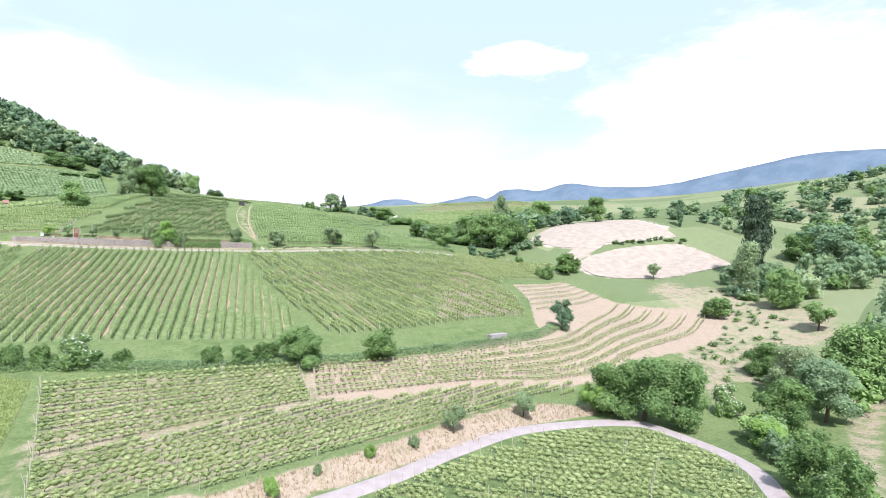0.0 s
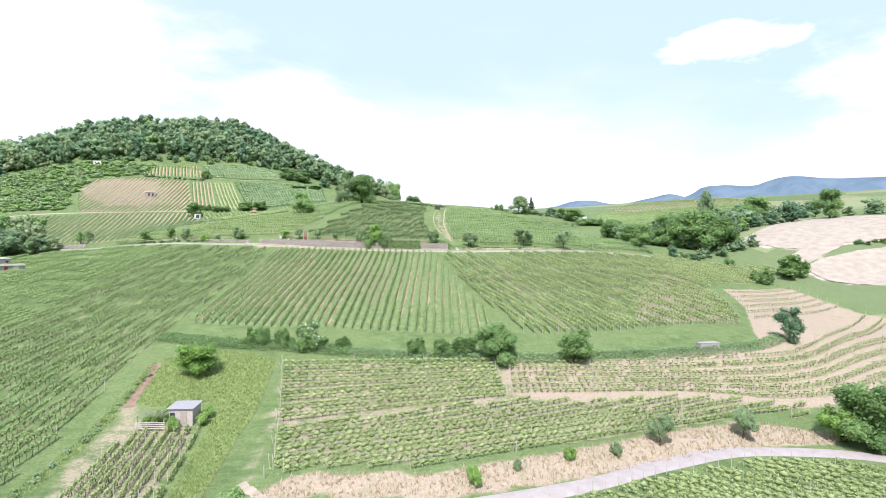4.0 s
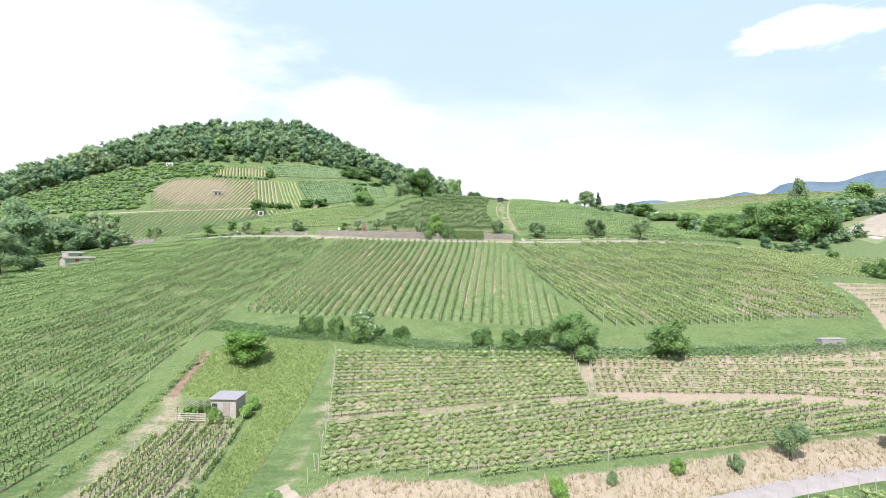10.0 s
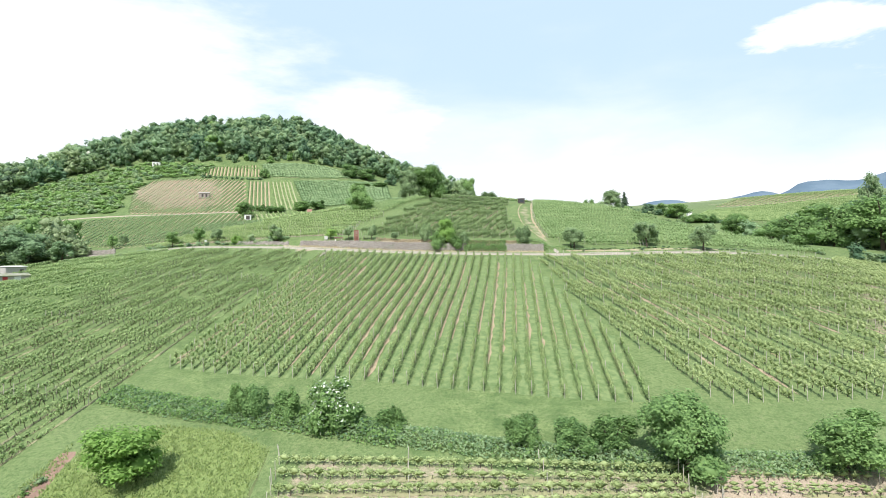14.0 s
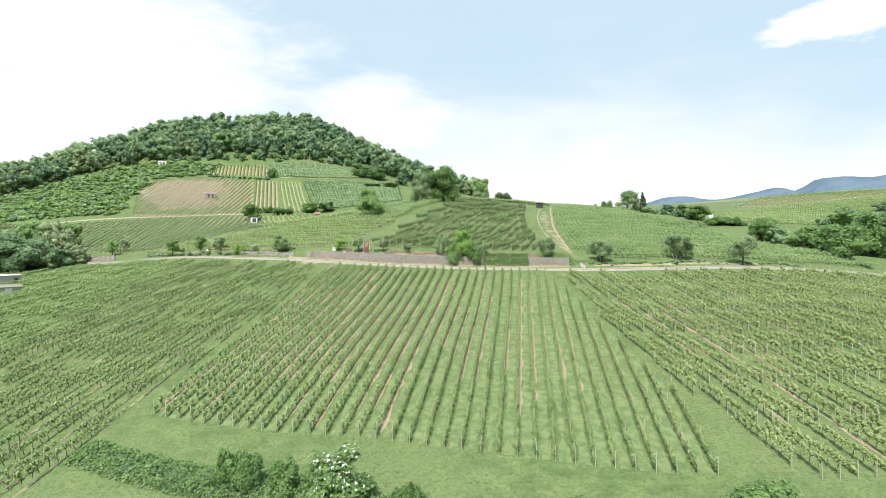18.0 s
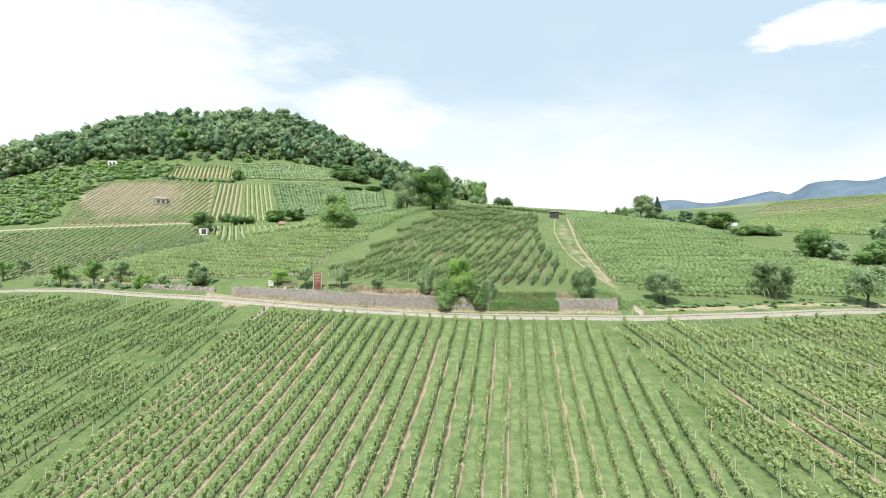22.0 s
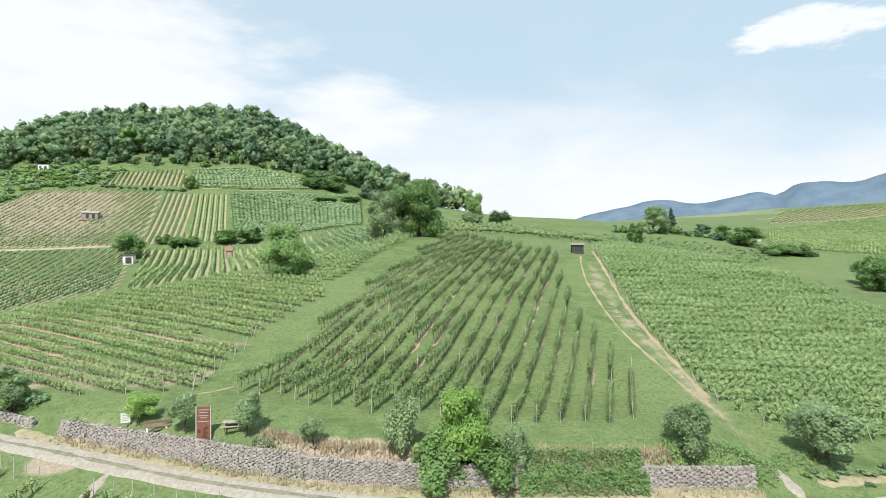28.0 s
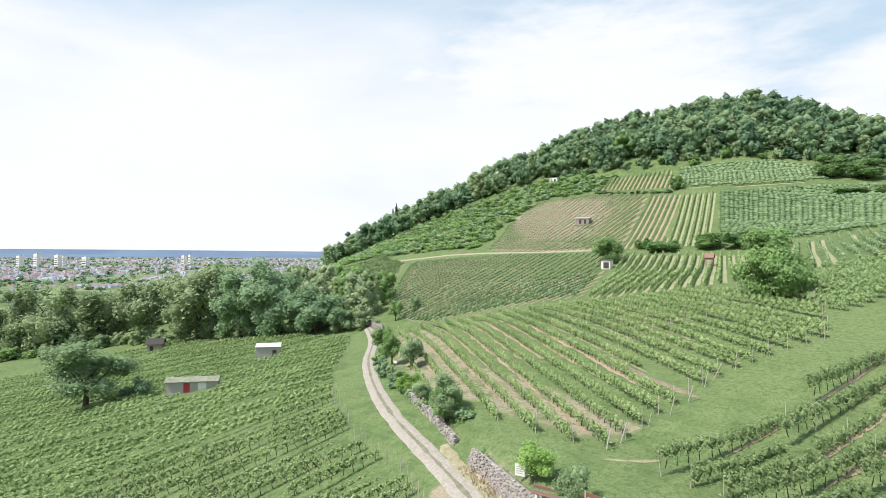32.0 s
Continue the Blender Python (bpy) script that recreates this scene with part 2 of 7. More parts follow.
M_GRAVEL = gravel_mat()
def stone_mat():
    m, n = material("wall_stone")
    each = math_node(n, "FRACT", math_node(n, "ADD", n("ShaderNodeNewGeometry").outputs["Random Per Island"], n("ShaderNodeObjectInfo").outputs["Random"]))
    grain = noise_tex(n, 9.0, 4.0, 0.65)
    f = math_node(n, "MULTIPLY_ADD", each, 0.75, math_node(n, "MULTIPLY_ADD", grain, 0.9, -0.4), clamp=True)
    finish(n, mix(n, f, (0.225, 0.20, 0.18), (0.41, 0.37, 0.335)), 0.9, grain, 0.6, 0.04)
    return m


M_STONE = stone_mat()
M_STRAW = leaf_mat("dry_grass_blades", (0.44, 0.365, 0.24), (0.68, 0.60, 0.43), 0.5)
M_BLADE = leaf_mat("tall_grass_blades", (0.26, 0.335, 0.12), (0.44, 0.52, 0.225), 0.55)
M_MORTAR = plain_mat("wall_core", (0.34, 0.305, 0.26), (0.45, 0.41, 0.36), 3.0, 0.95, 20.0, 0.6)

# ---- landform: height profiles (northing, height) along lines of constant easting ----
PROFILES = {
    -1440: ((-480, -72), (160, -70.4), (640, -70.4), (1920, -73.6)),
    -720: ((-480, -64), (0, -60.8), (304, -60.8), (480, -57.6), (800, -60.8), (1920, -73.6)),
    -448: ((-480, -54.4), (0, -51.2), (160, -48), (304, -30.4), (400, -14.4), (496, -3.2), (672, -9.6), (1120, -40)),
    -320: ((-480, -48), (0, -43.2), (160, -32), (240, -14.4), (304, 3.2), (347, 24), (375, 36), (400, 43), (440, 49), (496, 55), (640, 44), (1120, -12.8)),
    -208: ((-480, -43.2), (0, -38.4), (96, -28.8), (160, -20.8), (208, -9.6), (256, 6.4), (275, 11.2), (320, 28.8), (376, 57), (432, 83), (488, 101.5), (576, 92.8), (720, 57.6), (1120, 8)),
    -128: ((-480, -40), (0, -35.2), (64, -27.2), (96, -22.4), (128, -17.6), (166, -12.2), (189, -8.4), (224, 0.2), (267, 11.2), (296, 19.2), (320, 28.8), (376, 54.4), (432, 84), (488, 102.5), (576, 96), (720, 67.2), (1120, 19.2)),
    -64: ((-480, -36.8), (-48, -35.2), (0, -33.9), (32, -32), (56, -27.2), (80, -22.4), (112, -14.7), (144, -6.7), (160, -3), (176, 0.3), (197, 5.1), (224, 9), (270, 13.6), (320, 27.2), (376, 48), (432, 67.5), (488, 77), (576, 76), (720, 60.8), (1120, 24)),
    0: ((-480, -36.8), (-96, -34.9), (-48, -34.4), (0, -33.6), (14, -32.6), (27, -32), (42, -29.4), (54, -26.1), (70, -21.8), (83, -18.4), (96, -15.4), (114, -11.8), (134, -6.7), (147, -3.2), (155, -0.6), (176, 4.8), (200, 10.8), (222, 16), (246, 20), (320, 28), (400, 41), (488, 49.5), (576, 50), (720, 47), (1120, 28.8)),
    64: ((-480, -36.8), (-96, -36.2), (0, -35.2), (29, -33.6), (42, -30.2), (51, -25.9), (64, -22.7), (83, -18.4), (114, -12.5), (136, -7.7), (149, -3.8), (176, 2.4), (222, 13.6), (270, 18), (352, 25), (418, 32), (507, 41.6), (720, 43.2), (1120, 32)),
    104: ((-480, -36.8), (-96, -36.8), (0, -36.8), (32, -33.6), (66, -25), (96, -19.8), (128, -13.1), (152, -6.4), (176, -1.6), (222, 3.8), (270, 8), (352, 19.2), (418, 30.4), (507, 40), (720, 43.2), (1120, 35.2)),
    152: ((-480, -33.6), (-96, -33.6), (-19, -34.2), (32, -34.4), (64, -30.4), (96, -24.8), (128, -18.4), (160, -11.2), (182, -4.8), (224, -1.6), (270, 2.4), (352, 14.4), (418, 27.2), (507, 36.8), (720, 43.2), (1120, 38.4)),
    200: ((-480, -19.2), (-96, -16), (-19, -17.6), (32, -22.4), (72, -24), (96, -20.8), (128, -14.4), (160, 0), (200, 7.2), (270, 6.4), (418, 24), (507, 36), (600, 45), (720, 46), (1120, 43)),
    288: ((-480, -3.2), (-96, 3.2), (-48, -1.6), (0, -9.6), (48, -13.6), (106, -3.2), (144, 9.6), (178, 16), (240, 16), (320, 15), (420, 24), (480, 34), (560, 46), (640, 52), (1120, 52)),
    384: ((-480, 22.4), (-96, 22.4), (-19, 11.2), (32, 3.2), (106, 4.8), (176, 16), (320, 23), (420, 34), (480, 43), (560, 54), (640, 60), (1120, 60)),
    544: ((-480, 67.2), (-160, 64), (24, 48), (128, 41.6), (269, 48), (420, 54), (549, 66), (800, 64), (1440, 57.6)),
    784: ((-480, 122), (-160, 120), (24, 112), (130, 104), (269, 106), (549, 96), (800, 80), (1440, 73.6)),
    1120: ((-480, 128), (24, 128), (549, 112), (960, 88), (1920, 80)),
    1920: ((-480, 96), (549, 80), (1920, 64)),
}


def hermite(x, xs, ys):
    """Smooth interpolation that does not overshoot; xs rising, flat beyond both ends."""
    xs, ys = np.asarray(xs, float), np.asarray(ys, float)
    h = np.diff(xs)
    d = np.diff(ys, axis=0) / (h if ys.ndim == 1 else h[:, None])
    m = np.zeros_like(ys)
    a, b = d[:-1], d[1:]
    m[1:-1] = np.where(a * b > 0, 2 * a * b / np.where(a + b == 0, 1, a + b), 0)
    x = np.clip(x, xs[0], xs[-1])
    k = np.clip(np.searchsorted(xs, x) - 1, 0, len(xs) - 2)
    t = (x - xs[k]) / h[k]
    return (ys[k] * (1 + 2 * t) * (1 - t) ** 2 + m[k] * h[k] * t * (1 - t) ** 2
            + ys[k + 1] * t * t * (3 - 2 * t) - m[k + 1] * h[k] * t * t * (1 - t))


STATIONS = np.array(sorted(PROFILES), float)
NORTH = np.arange(-480, 1921, 2.0)
BASE = np.array([hermite(NORTH, *zip(*PROFILES[s])) for s in sorted(PROFILES)])
EAST = np.arange(-1440, 1921, 2.0)
GRID = np.array([hermite(EAST, STATIONS, BASE[:, j]) for j in range(len(NORTH))])   # rows by northing

WALL_LINE = ((-62, 163.5), (-46, 156.9), (-36.6, 152.7), (-27.5, 149.5), (-18, 146.4), (-9.1, 144.2), (0.9, 143.1), (10.7, 142.9), (19.5, 142.9), (29.5, 143.0), (38, 143.3))
BANK_LINE = ((-14, 15.5), (-6, 13.2), (8, 11.8), (27, 15.8), (44, 21.6), (58, 25.0), (70, 24.6))


def line_y(line, x):
    return np.interp(x, [p[0] for p in line], [p[1] for p in line])


def smooth(a, lo, hi):
    t = np.clip((a - lo) / (hi - lo), 0, 1)
    return t * t * (3 - 2 * t)


def ground(x, y):
    """Height of the land, with the stone-walled terrace and the dry bank over the lower road."""
    x, y = np.asarray(x, float), np.asarray(y, float)
    i = np.clip((x + 1440) / 2, 0, len(EAST) - 1.001)
    j = np.clip((y + 480) / 2, 0, len(NORTH) - 1.001)
    a, c = i.astype(int), j.astype(int)
    u, v = i - a, j - c
    z = (GRID[c, a] * (1 - u) + GRID[c, a + 1] * u) * (1 - v) + (GRID[c + 1, a] * (1 - u) + GRID[c + 1, a + 1] * u) * v
    z = z - 20 * smooth(x, 470, 850)
    d = y - line_y(WALL_LINE, x)
    rise = np.interp(x, (-64, -52, -36, -20, 0, 29, 33), (0, 0.9, 1.4, 2.0, 2.0, 1.8, 0))
    z = z + rise * smooth(d, 0.45, 1.5) * (1 - smooth(d, 2.5, 15))
    d = y - line_y(BANK_LINE, x)
    rise = np.interp(x, (-15, -5, 40, 62, 72), (0, 1.2, 1.5, 1.2, 0))
    return z + rise * smooth(d, -1.5, 3.0) * (1 - smooth(d, 5, 22))


def gz(x, y):
    return float(ground(x, y))


def inside(poly, x, y):
    """Which of the points lie in the polygon."""
    hit = np.zeros(np.shape(x), bool)
    for (x0, y0), (x1, y1) in zip(poly, (*poly[1:], poly[0])):
        if y0 != y1:
            hit ^= ((y0 > y) != (y1 > y)) & (x < (x1 - x0) * (y - y0) / (y1 - y0) + x0)
    return hit


def near_line(line, x, y):
    """Distance of the points from a polyline."""
    best = np.full(np.shape(x), 1e9)
    for (x0, y0), (x1, y1) in zip(line, line[1:]):
        dx, dy = x1 - x0, y1 - y0
        t = np.clip(((x - x0) * dx + (y - y0) * dy) / (dx * dx + dy * dy), 0, 1)
        best = np.minimum(best, np.hypot(x - x0 - t * dx, y - y0 - t * dy))
    return best


def mesh_of(name, verts, faces, mat, smooth_it=False):
    me = bpy.data.meshes.new(name)
    verts, faces = np.asarray(verts, np.float32), np.asarray(faces, np.int32)
    k = faces.shape[1]
    me.vertices.add(len(verts))
    me.vertices.foreach_set("co", verts.ravel())
    me.loops.add(faces.size)
    me.loops.foreach_set("vertex_index", faces.ravel())
    me.polygons.add(len(faces))
    me.polygons.foreach_set("loop_start", np.arange(0, faces.size, k, dtype=np.int32))
    me.polygons.foreach_set("loop_total", np.full(len(faces), k, np.int32))
    if smooth_it:
        me.polygons.foreach_set("use_smooth", np.ones(len(faces), bool))
    me.update(calc_edges=True)
    me.materials.append(mat)
    return me


# ---- roads and field edges in plan ----
ROAD_MID = ((-150, 214), (-122, 200), (-102, 187), (-82.4, 172.4), (-65.3, 161.9), (-52.2, 155.8), (-43, 152.5), (-35.5, 149.9), (-28.6, 147.5), (-19.5, 144.6), (-11.3, 142.6), (-3, 141), (4, 140.1), (12, 139.7), (29.2, 139.8), (44.5, 141.4), (70.6, 145.1), (110, 152), (150, 163))
ROAD_LOW = ((-60, -36), (-32, -16), (-14, -3), (-2, 4.6), (8.4, 8.6), (19.2, 11.0), (27.4, 13.2), (38.7, 17.6), (54.6, 21.6), (66.6, 20.4), (76.7, 15.9), (78.5, 5), (76.6, -2.3), (70.5, -9.8), (60, -22), (40, -46), (20, -70))
ROAD_VAL = ((120, -110), (160, -62), (169.7, -50.4), (183.4, -29.7), (204.4, -16.4), (232, -14), (263, -15.3), (306, -27.8), (345, -20), (402, -2))
PATH_UP = ((33.3, 144), (33.2, 150), (31.4, 160), (30.2, 178), (31.5, 196), (34.5, 212), (37, 221))
SCAR_A = ((173.7, 181.3), (193, 190), (218, 199), (236, 190), (243, 172), (243, 156), (240, 142), (216, 149), (203, 153), (188, 155), (181, 164))
SCAR_B = ((174.7, 144.7), (186, 147), (198, 147), (213, 145), (236, 136), (240, 123), (236.5, 109), (218, 112.6), (198, 115), (181, 123.6), (173, 132.5))
SCAR_RAMP = ((178.6, 155.5), (196.5, 159.2), (203, 154), (186, 148.5), (175, 145.5))
DRY_AREAS = (
    ((-184, 330), (-178, 346), (-152, 352), (-140, 345), (-136, 312), (-150, 300), (-172, 318)),
    ((-31, 175.9), (-24, 173), (-24.2, 171.9), (-31, 174.9)),
    ((26, 40.6), (50, 39), (78, 35), (112, 44), (150, 57), (171, 68), (168, 80), (150, 100), (152, 128), (117, 114), (108, 92), (93, 70), (84, 55), (55, 51), (40, 50.6), (28, 51.6)),
    ((-13, 14), (8, 10.6), (27, 14.6), (44, 20), (58, 23.4), (72, 23.5), (74, 27), (58, 29), (44, 25.6), (27, 19.5), (8, 14.5), (-9, 17)),
    ((-37, 146.6), (-26, 148.4), (-8, 143), (28, 141.8), (28, 143.4), (0, 143.6), (-18, 147), (-30, 151.5), (-37, 153.6)),
    ((9, 144.0), (23, 143.9), (23, 145.4), (9, 145.5)),
    ((-15, 147.2), (-9, 145.3), (1, 144), (1, 145.6), (-9, 147), (-15, 148.8)),
    ((-184, 330), (-178, 346), (-158, 351), (-150, 335), (-160, 320), (-172, 318)),
)
PATCHY_AREAS = (
    ((176, 107), (196, 116), (204, 98), (206, 80), (201, 45), (178, 34), (157, 36), (148, 44), (155, 63)),
    ((119, 41), (143, 53), (163, 57), (147, 44), (114, 26), (99, 12), (94, 16), (112, 34)),
    ((136, 14), (136, 4), (114, -3), (94, -12), (79, -19), (69, -26), (66, -22), (88, -9), (104, -1), (131, 13)),
    ((117, -35.4), (113.5, -39.3), (83, -42.8), (81, -39.7)),
    ((25.6, 138), (28.6, 138.4), (28.9, 126), (27.6, 110), (27, 124)),
    ((-184, 330), (-178, 346), (-150, 353), (-132, 350), (-118, 310), (-124, 294), (-150, 300), (-172, 318)),
    ((31.5, 146), (34.4, 146), (34, 160), (33.8, 180), (35.6, 196), (38.4, 212), (36, 214), (32, 198), (30.6, 180), (31, 160)),
    ((-33, 9), (-22.4, 8), (-23.2, 30), (-24, 36), (-34, 38), (-34.6, 25)),
    ((-15, 17), (-12.4, 18), (-13.6, 40), (-15.6, 56), (-16.4, 55), (-15.4, 40)),
    ((-11, 19.5), (7, 17), (24, 22), (58, 31), (75, 34), (50, 40), (24, 52), (-15, 56)),
    ((110, 30), (128, 18), (165, 38), (178, 52), (192, 66), (176, 84), (150, 70), (120, 46)),
    ((60, 66), (90, 70), (101, 90), (112, 118), (104, 130), (84, 106), (70, 84)),
    ((-104, 196), (-83, 175.5), (-52, 160.4), (-27, 159.4), (-24, 166), (-60, 176), (-90, 196)),
)
DRY_STRIP = ((-36.4, 9), (-31.6, 9), (-33.4, 18), (-34.2, 25), (-34.4, 33), (-33, 38), (-33.6, 41), (-36, 47), (-38.9, 47), (-38.6, 38), (-38, 28), (-37.3, 19))
BARE_AREAS = (SCAR_A, SCAR_B, SCAR_RAMP)
LUSH_AREAS = (
    ((-36.4, 44), (-37.2, 60), (-30, 62.5), (-22, 60.5), (-16.6, 57.2), (-16.6, 52), (-16.9, 39), (-18, 31), (-18.1, 15), (-21.4, 9), (-22.3, 21), (-23.2, 41), (-27, 43.5), (-33, 42)),
    ((138, 3), (158, -10), (156, -24), (146, -36), (132, -30)),
)


def land_axis(fine_lo, fine_hi, lo, hi, step, grow):
    a = list(np.arange(fine_lo, fine_hi + step / 2, step))
    s = step
    while a[-1] < hi:
        s *= grow
        a.append(a[-1] + s)
    s = step
    while a[0] > lo:
        s *= grow
        a.insert(0, a[0] - s)
    return np.array(a)


def build_ground():
    xs = land_axis(-100, 112, -4600, 4600, 1.25, 1.06)
    ys = land_axis(-20, 225, -1500, 4600, 1.25, 1.06)
    X, Y = np.meshgrid(xs, ys)
    Z = ground(X, Y)
    plain = smooth(-X, 1200, 1500)                     # the wide river plain in the west
    Z = Z * (1 - plain) - 70.5 * plain
    Z = Z - smooth(Y - 0.25 * np.abs(X), 1500, 2600) * (Z + 20) * (X > -1200)
    nx, ny = len(xs), len(ys)
    idx = np.arange(nx * ny).reshape(ny, nx)
    faces = np.stack([idx[:-1, :-1], idx[:-1, 1:], idx[1:, 1:], idx[1:, :-1]], -1).reshape(-1, 4)
    me = mesh_of("ground", np.stack([X, Y, Z], -1).reshape(-1, 3), faces, M_GROUND, True)
    x, y = X.ravel(), Y.ravel()
    v = smooth(x, 135, 175) * smooth(-y, -330, -250) + smooth(np.hypot(x, y - 100), 420, 520)
    me.attributes.new("valley", "FLOAT", "POINT").data.foreach_set("value", np.clip(v, 0, 1).astype(np.float32))
    for name, areas in (("dry", DRY_AREAS), ("bare", BARE_AREAS), ("lush", LUSH_AREAS)):
        v = np.zeros(len(x), np.float32)
        for poly in areas:
            v[inside(poly, x, y)] = 1
        if name == "dry":
            for poly in PATCHY_AREAS:
                v[inside(poly, x, y)] = np.maximum(v[inside(poly, x, y)], 0.52)
            v[inside(DRY_STRIP, x, y)] = 0.52
        g = v.reshape(X.shape)
        for axis in (0, 1):
            g = (np.roll(g, 1, axis) + 2 * g + np.roll(g, -1, axis)) / 4
        v = g.ravel().astype(np.float32)
        me.attributes.new(name, "FLOAT", "POINT").data.foreach_set("value", v)
    ob = tagged(new("ground", me), "sloping vineyard land with green and dry grass", "ground", kind="structure")
    return ob


def resample(line, step):
    """Points along a polyline, rounded at its corners, about step apart."""
    p = np.array(line, float)
    d = np.r_[0, np.cumsum(np.hypot(*np.diff(p, axis=0).T))]
    t = np.linspace(0, d[-1], max(2, int(round(d[-1] / step)) + 1))
    return np.stack([hermite(t, d, p[:, 0]), hermite(t, d, p[:, 1])], -1)


def ribbon(name, line, width, mat, lift, step=1.2, wobble=0.0, across=3, crown=0.0, taper=False):
    """A strip of road or earth that lies on the land along a line."""
    p = resample(line, step)
    t = np.gradient(p, axis=0)
    t /= np.linalg.norm(t, axis=1)[:, None]
    side = np.stack([t[:, 1], -t[:, 0]], -1)
    k = len(p)
    w = np.full(k, width / 2)
    if wobble:
        w = w * np.maximum(0, 1 + wobble * np.array([noise.noise((a * 0.35, b * 0.35, 3.0)) + 0.6 * noise.noise((a * 1.3, b * 1.3, 7.0)) for a, b in p]))
    if taper:
        w = w * np.minimum(1, np.minimum(np.arange(k), np.arange(k)[::-1]) * step / 2.5 + 0.05)
    u = np.linspace(-1, 1, across)
    q = p[:, None] + side[:, None] * (u[None, :, None] * w[:, None, None])
    sink = (np.abs(u[None]) > 0.99) * (lift + 0.03) if across > 2 else 0.0      # edges run into the ground
    z = ground(q[..., 0], q[..., 1]) + lift - sink + crown * (1 - u[None] ** 2)
    v = np.concatenate([q, z[..., None]], -1).reshape(-1, 3)
    idx = np.arange(k * across).reshape(k, across)
    f = np.stack([idx[:-1, 1:], idx[:-1, :-1], idx[1:, :-1], idx[1:, 1:]], -1).reshape(-1, 4)
    return mesh_of(name, v, f[:, ::-1], mat, True)


def patch(name, outline, mat, lift, wobble=0.8, size=5.0):
    """A piece of bare ground that lies on the land inside an outline."""
    p = resample((*outline, outline[0]), 1.6)[:-1]
    bm = bmesh.new()
    c = p.mean(0)
    vs = []
    for x, y in p:
        k = 1 + wobble * noise.noise((x * 0.22, y * 0.22, 4.0)) / max(np.hypot(x - c[0], y - c[1]), 1)
        vs.append(bm.verts.new((c[0] + (x - c[0]) * k, c[1] + (y - c[1]) * k, 0)))
    bm.faces.new(vs)
    bmesh.ops.triangulate(bm, faces=bm.faces[:])
    for _ in range(4):
        long = [e for e in bm.edges if e.calc_length() > size]
        if not long:
            break
        bmesh.ops.subdivide_edges(bm, edges=long, cuts=1)
        bmesh.ops.triangulate(bm, faces=bm.faces[:])
    for v in bm.verts:
        v.co.z = gz(v.co.x, v.co.y) + lift + 0.25 * noise.noise((v.co.x * 0.3, v.co.y * 0.3, 6.0))
    bmesh.ops.recalc_face_normals(bm, faces=bm.faces[:])
    me = bpy.data.meshes.new(name)
    bm.to_mesh(me)
    bm.free()
    me.materials.append(mat)
    if me.polygons[0].normal.z < 0:
        me.flip_normals()
    return me


build_ground()
M_CLEARED = plain_mat("cleared_earth", (0.27, 0.23, 0.185), (0.37, 0.325, 0.265), 0.35, 0.95, 3.0, 0.2)
for name, outline in (("cleared_ground_upper", SCAR_A), ("cleared_ground_lower", SCAR_B), ("cleared_ground_ramp", SCAR_RAMP)):
    tagged(new(name, patch(name, outline, M_CLEARED, 0.22)), "freshly cleared pale earth on the slope", "bare ground", kind="structure")
tagged(new("dirt_spur", ribbon("dirt_spur", ((-14.5, 17.5), (-12, 14.2), (-8.6, 10.8), (-3, 8.4), (4, 9.5)), 2.0, M_DUST, 0.05, wobble=0.4)), "tan dirt spur beside the asphalt lane", "path", kind="structure")
tagged(new("road_low", ribbon("road_low", ROAD_LOW, 3.2, M_ASPHALT, 0.09, across=7, crown=0.04)), "narrow pale asphalt lane curving round the lower vines", "road", kind="structure")
tagged(new("road_valley", ribbon("road_valley", ROAD_VAL, 2.2, M_ASPHALT, 0.25, 3.0)), "pale concrete lane climbing the far valley side", "road", kind="structure")
tagged(new("track_mid", ribbon("track_mid", ROAD_MID, 2.3, M_GRAVEL, 0.09, 0.7, 0.12, 7, 0.04)), "whitish gravel farm track below the stone wall", "road", kind="structure")
HILL_LANE = ((-215, 272), (-195, 277), (-175, 283), (-154, 285.5), (-131, 287), (-112, 289.5), (-100, 290))
tagged(new("hill_lane", ribbon("hill_lane", HILL_LANE, 2.0, M_DUST, 0.3, 2.0, 0.4)), "pale gravel lane below the hill plots", "road", kind="structure")
tagged(new("path_up", ribbon("path_up", PATH_UP, 0.5, M_EARTH, 0.06, 0.5, 1.6)), "worn earth footpath climbing between two vine fields", "path", kind="structure")

tagged(new("path_mouth", ribbon("path_mouth", ((33.0, 140.9), (33.3, 142.6), (33.3, 145.5)), 1.4, M_GRAVEL, 0.09, 0.5, 0.8, 5, taper=True)), "gravelly mouth of the footpath at the track", "path", kind="structure")
tagged(new("track_spur", ribbon("track_spur", ((-27.8, 147.4), (-28.4, 146), (-28.6, 143.5), (-29.2, 140)), 1.0, M_GRAVEL, 0.09, 0.4, 0.6, 5, taper=True)), "short gravel spur between the two fields", "path", kind="structure")
M_VERGE = plain_mat("dry_verge_grass", (0.21, 0.19, 0.105), (0.36, 0.315, 0.205), 1.4, 0.95, 12.0, 0.8)
tagged(new("dry_bank", ribbon("dry_bank", ((36, 143.6), (46, 144.4), (60, 146.6), (80, 149.6)), 1.7, M_VERGE, 0.06, 0.8, 0.9, 4, taper=True)), "dry weedy bank above the gravel track", "grass verge", kind="structure")
tagged(new("dry_verge", ribbon("dry_verge", tuple((x, float(line_y(WALL_LINE, x)) - 0.95) for x in range(-42, 32, 4)), 1.5, M_VERGE, 0.06, 0.8, 0.7, 4)), "dry grass verge between track and stone wall", "grass verge", kind="structure")
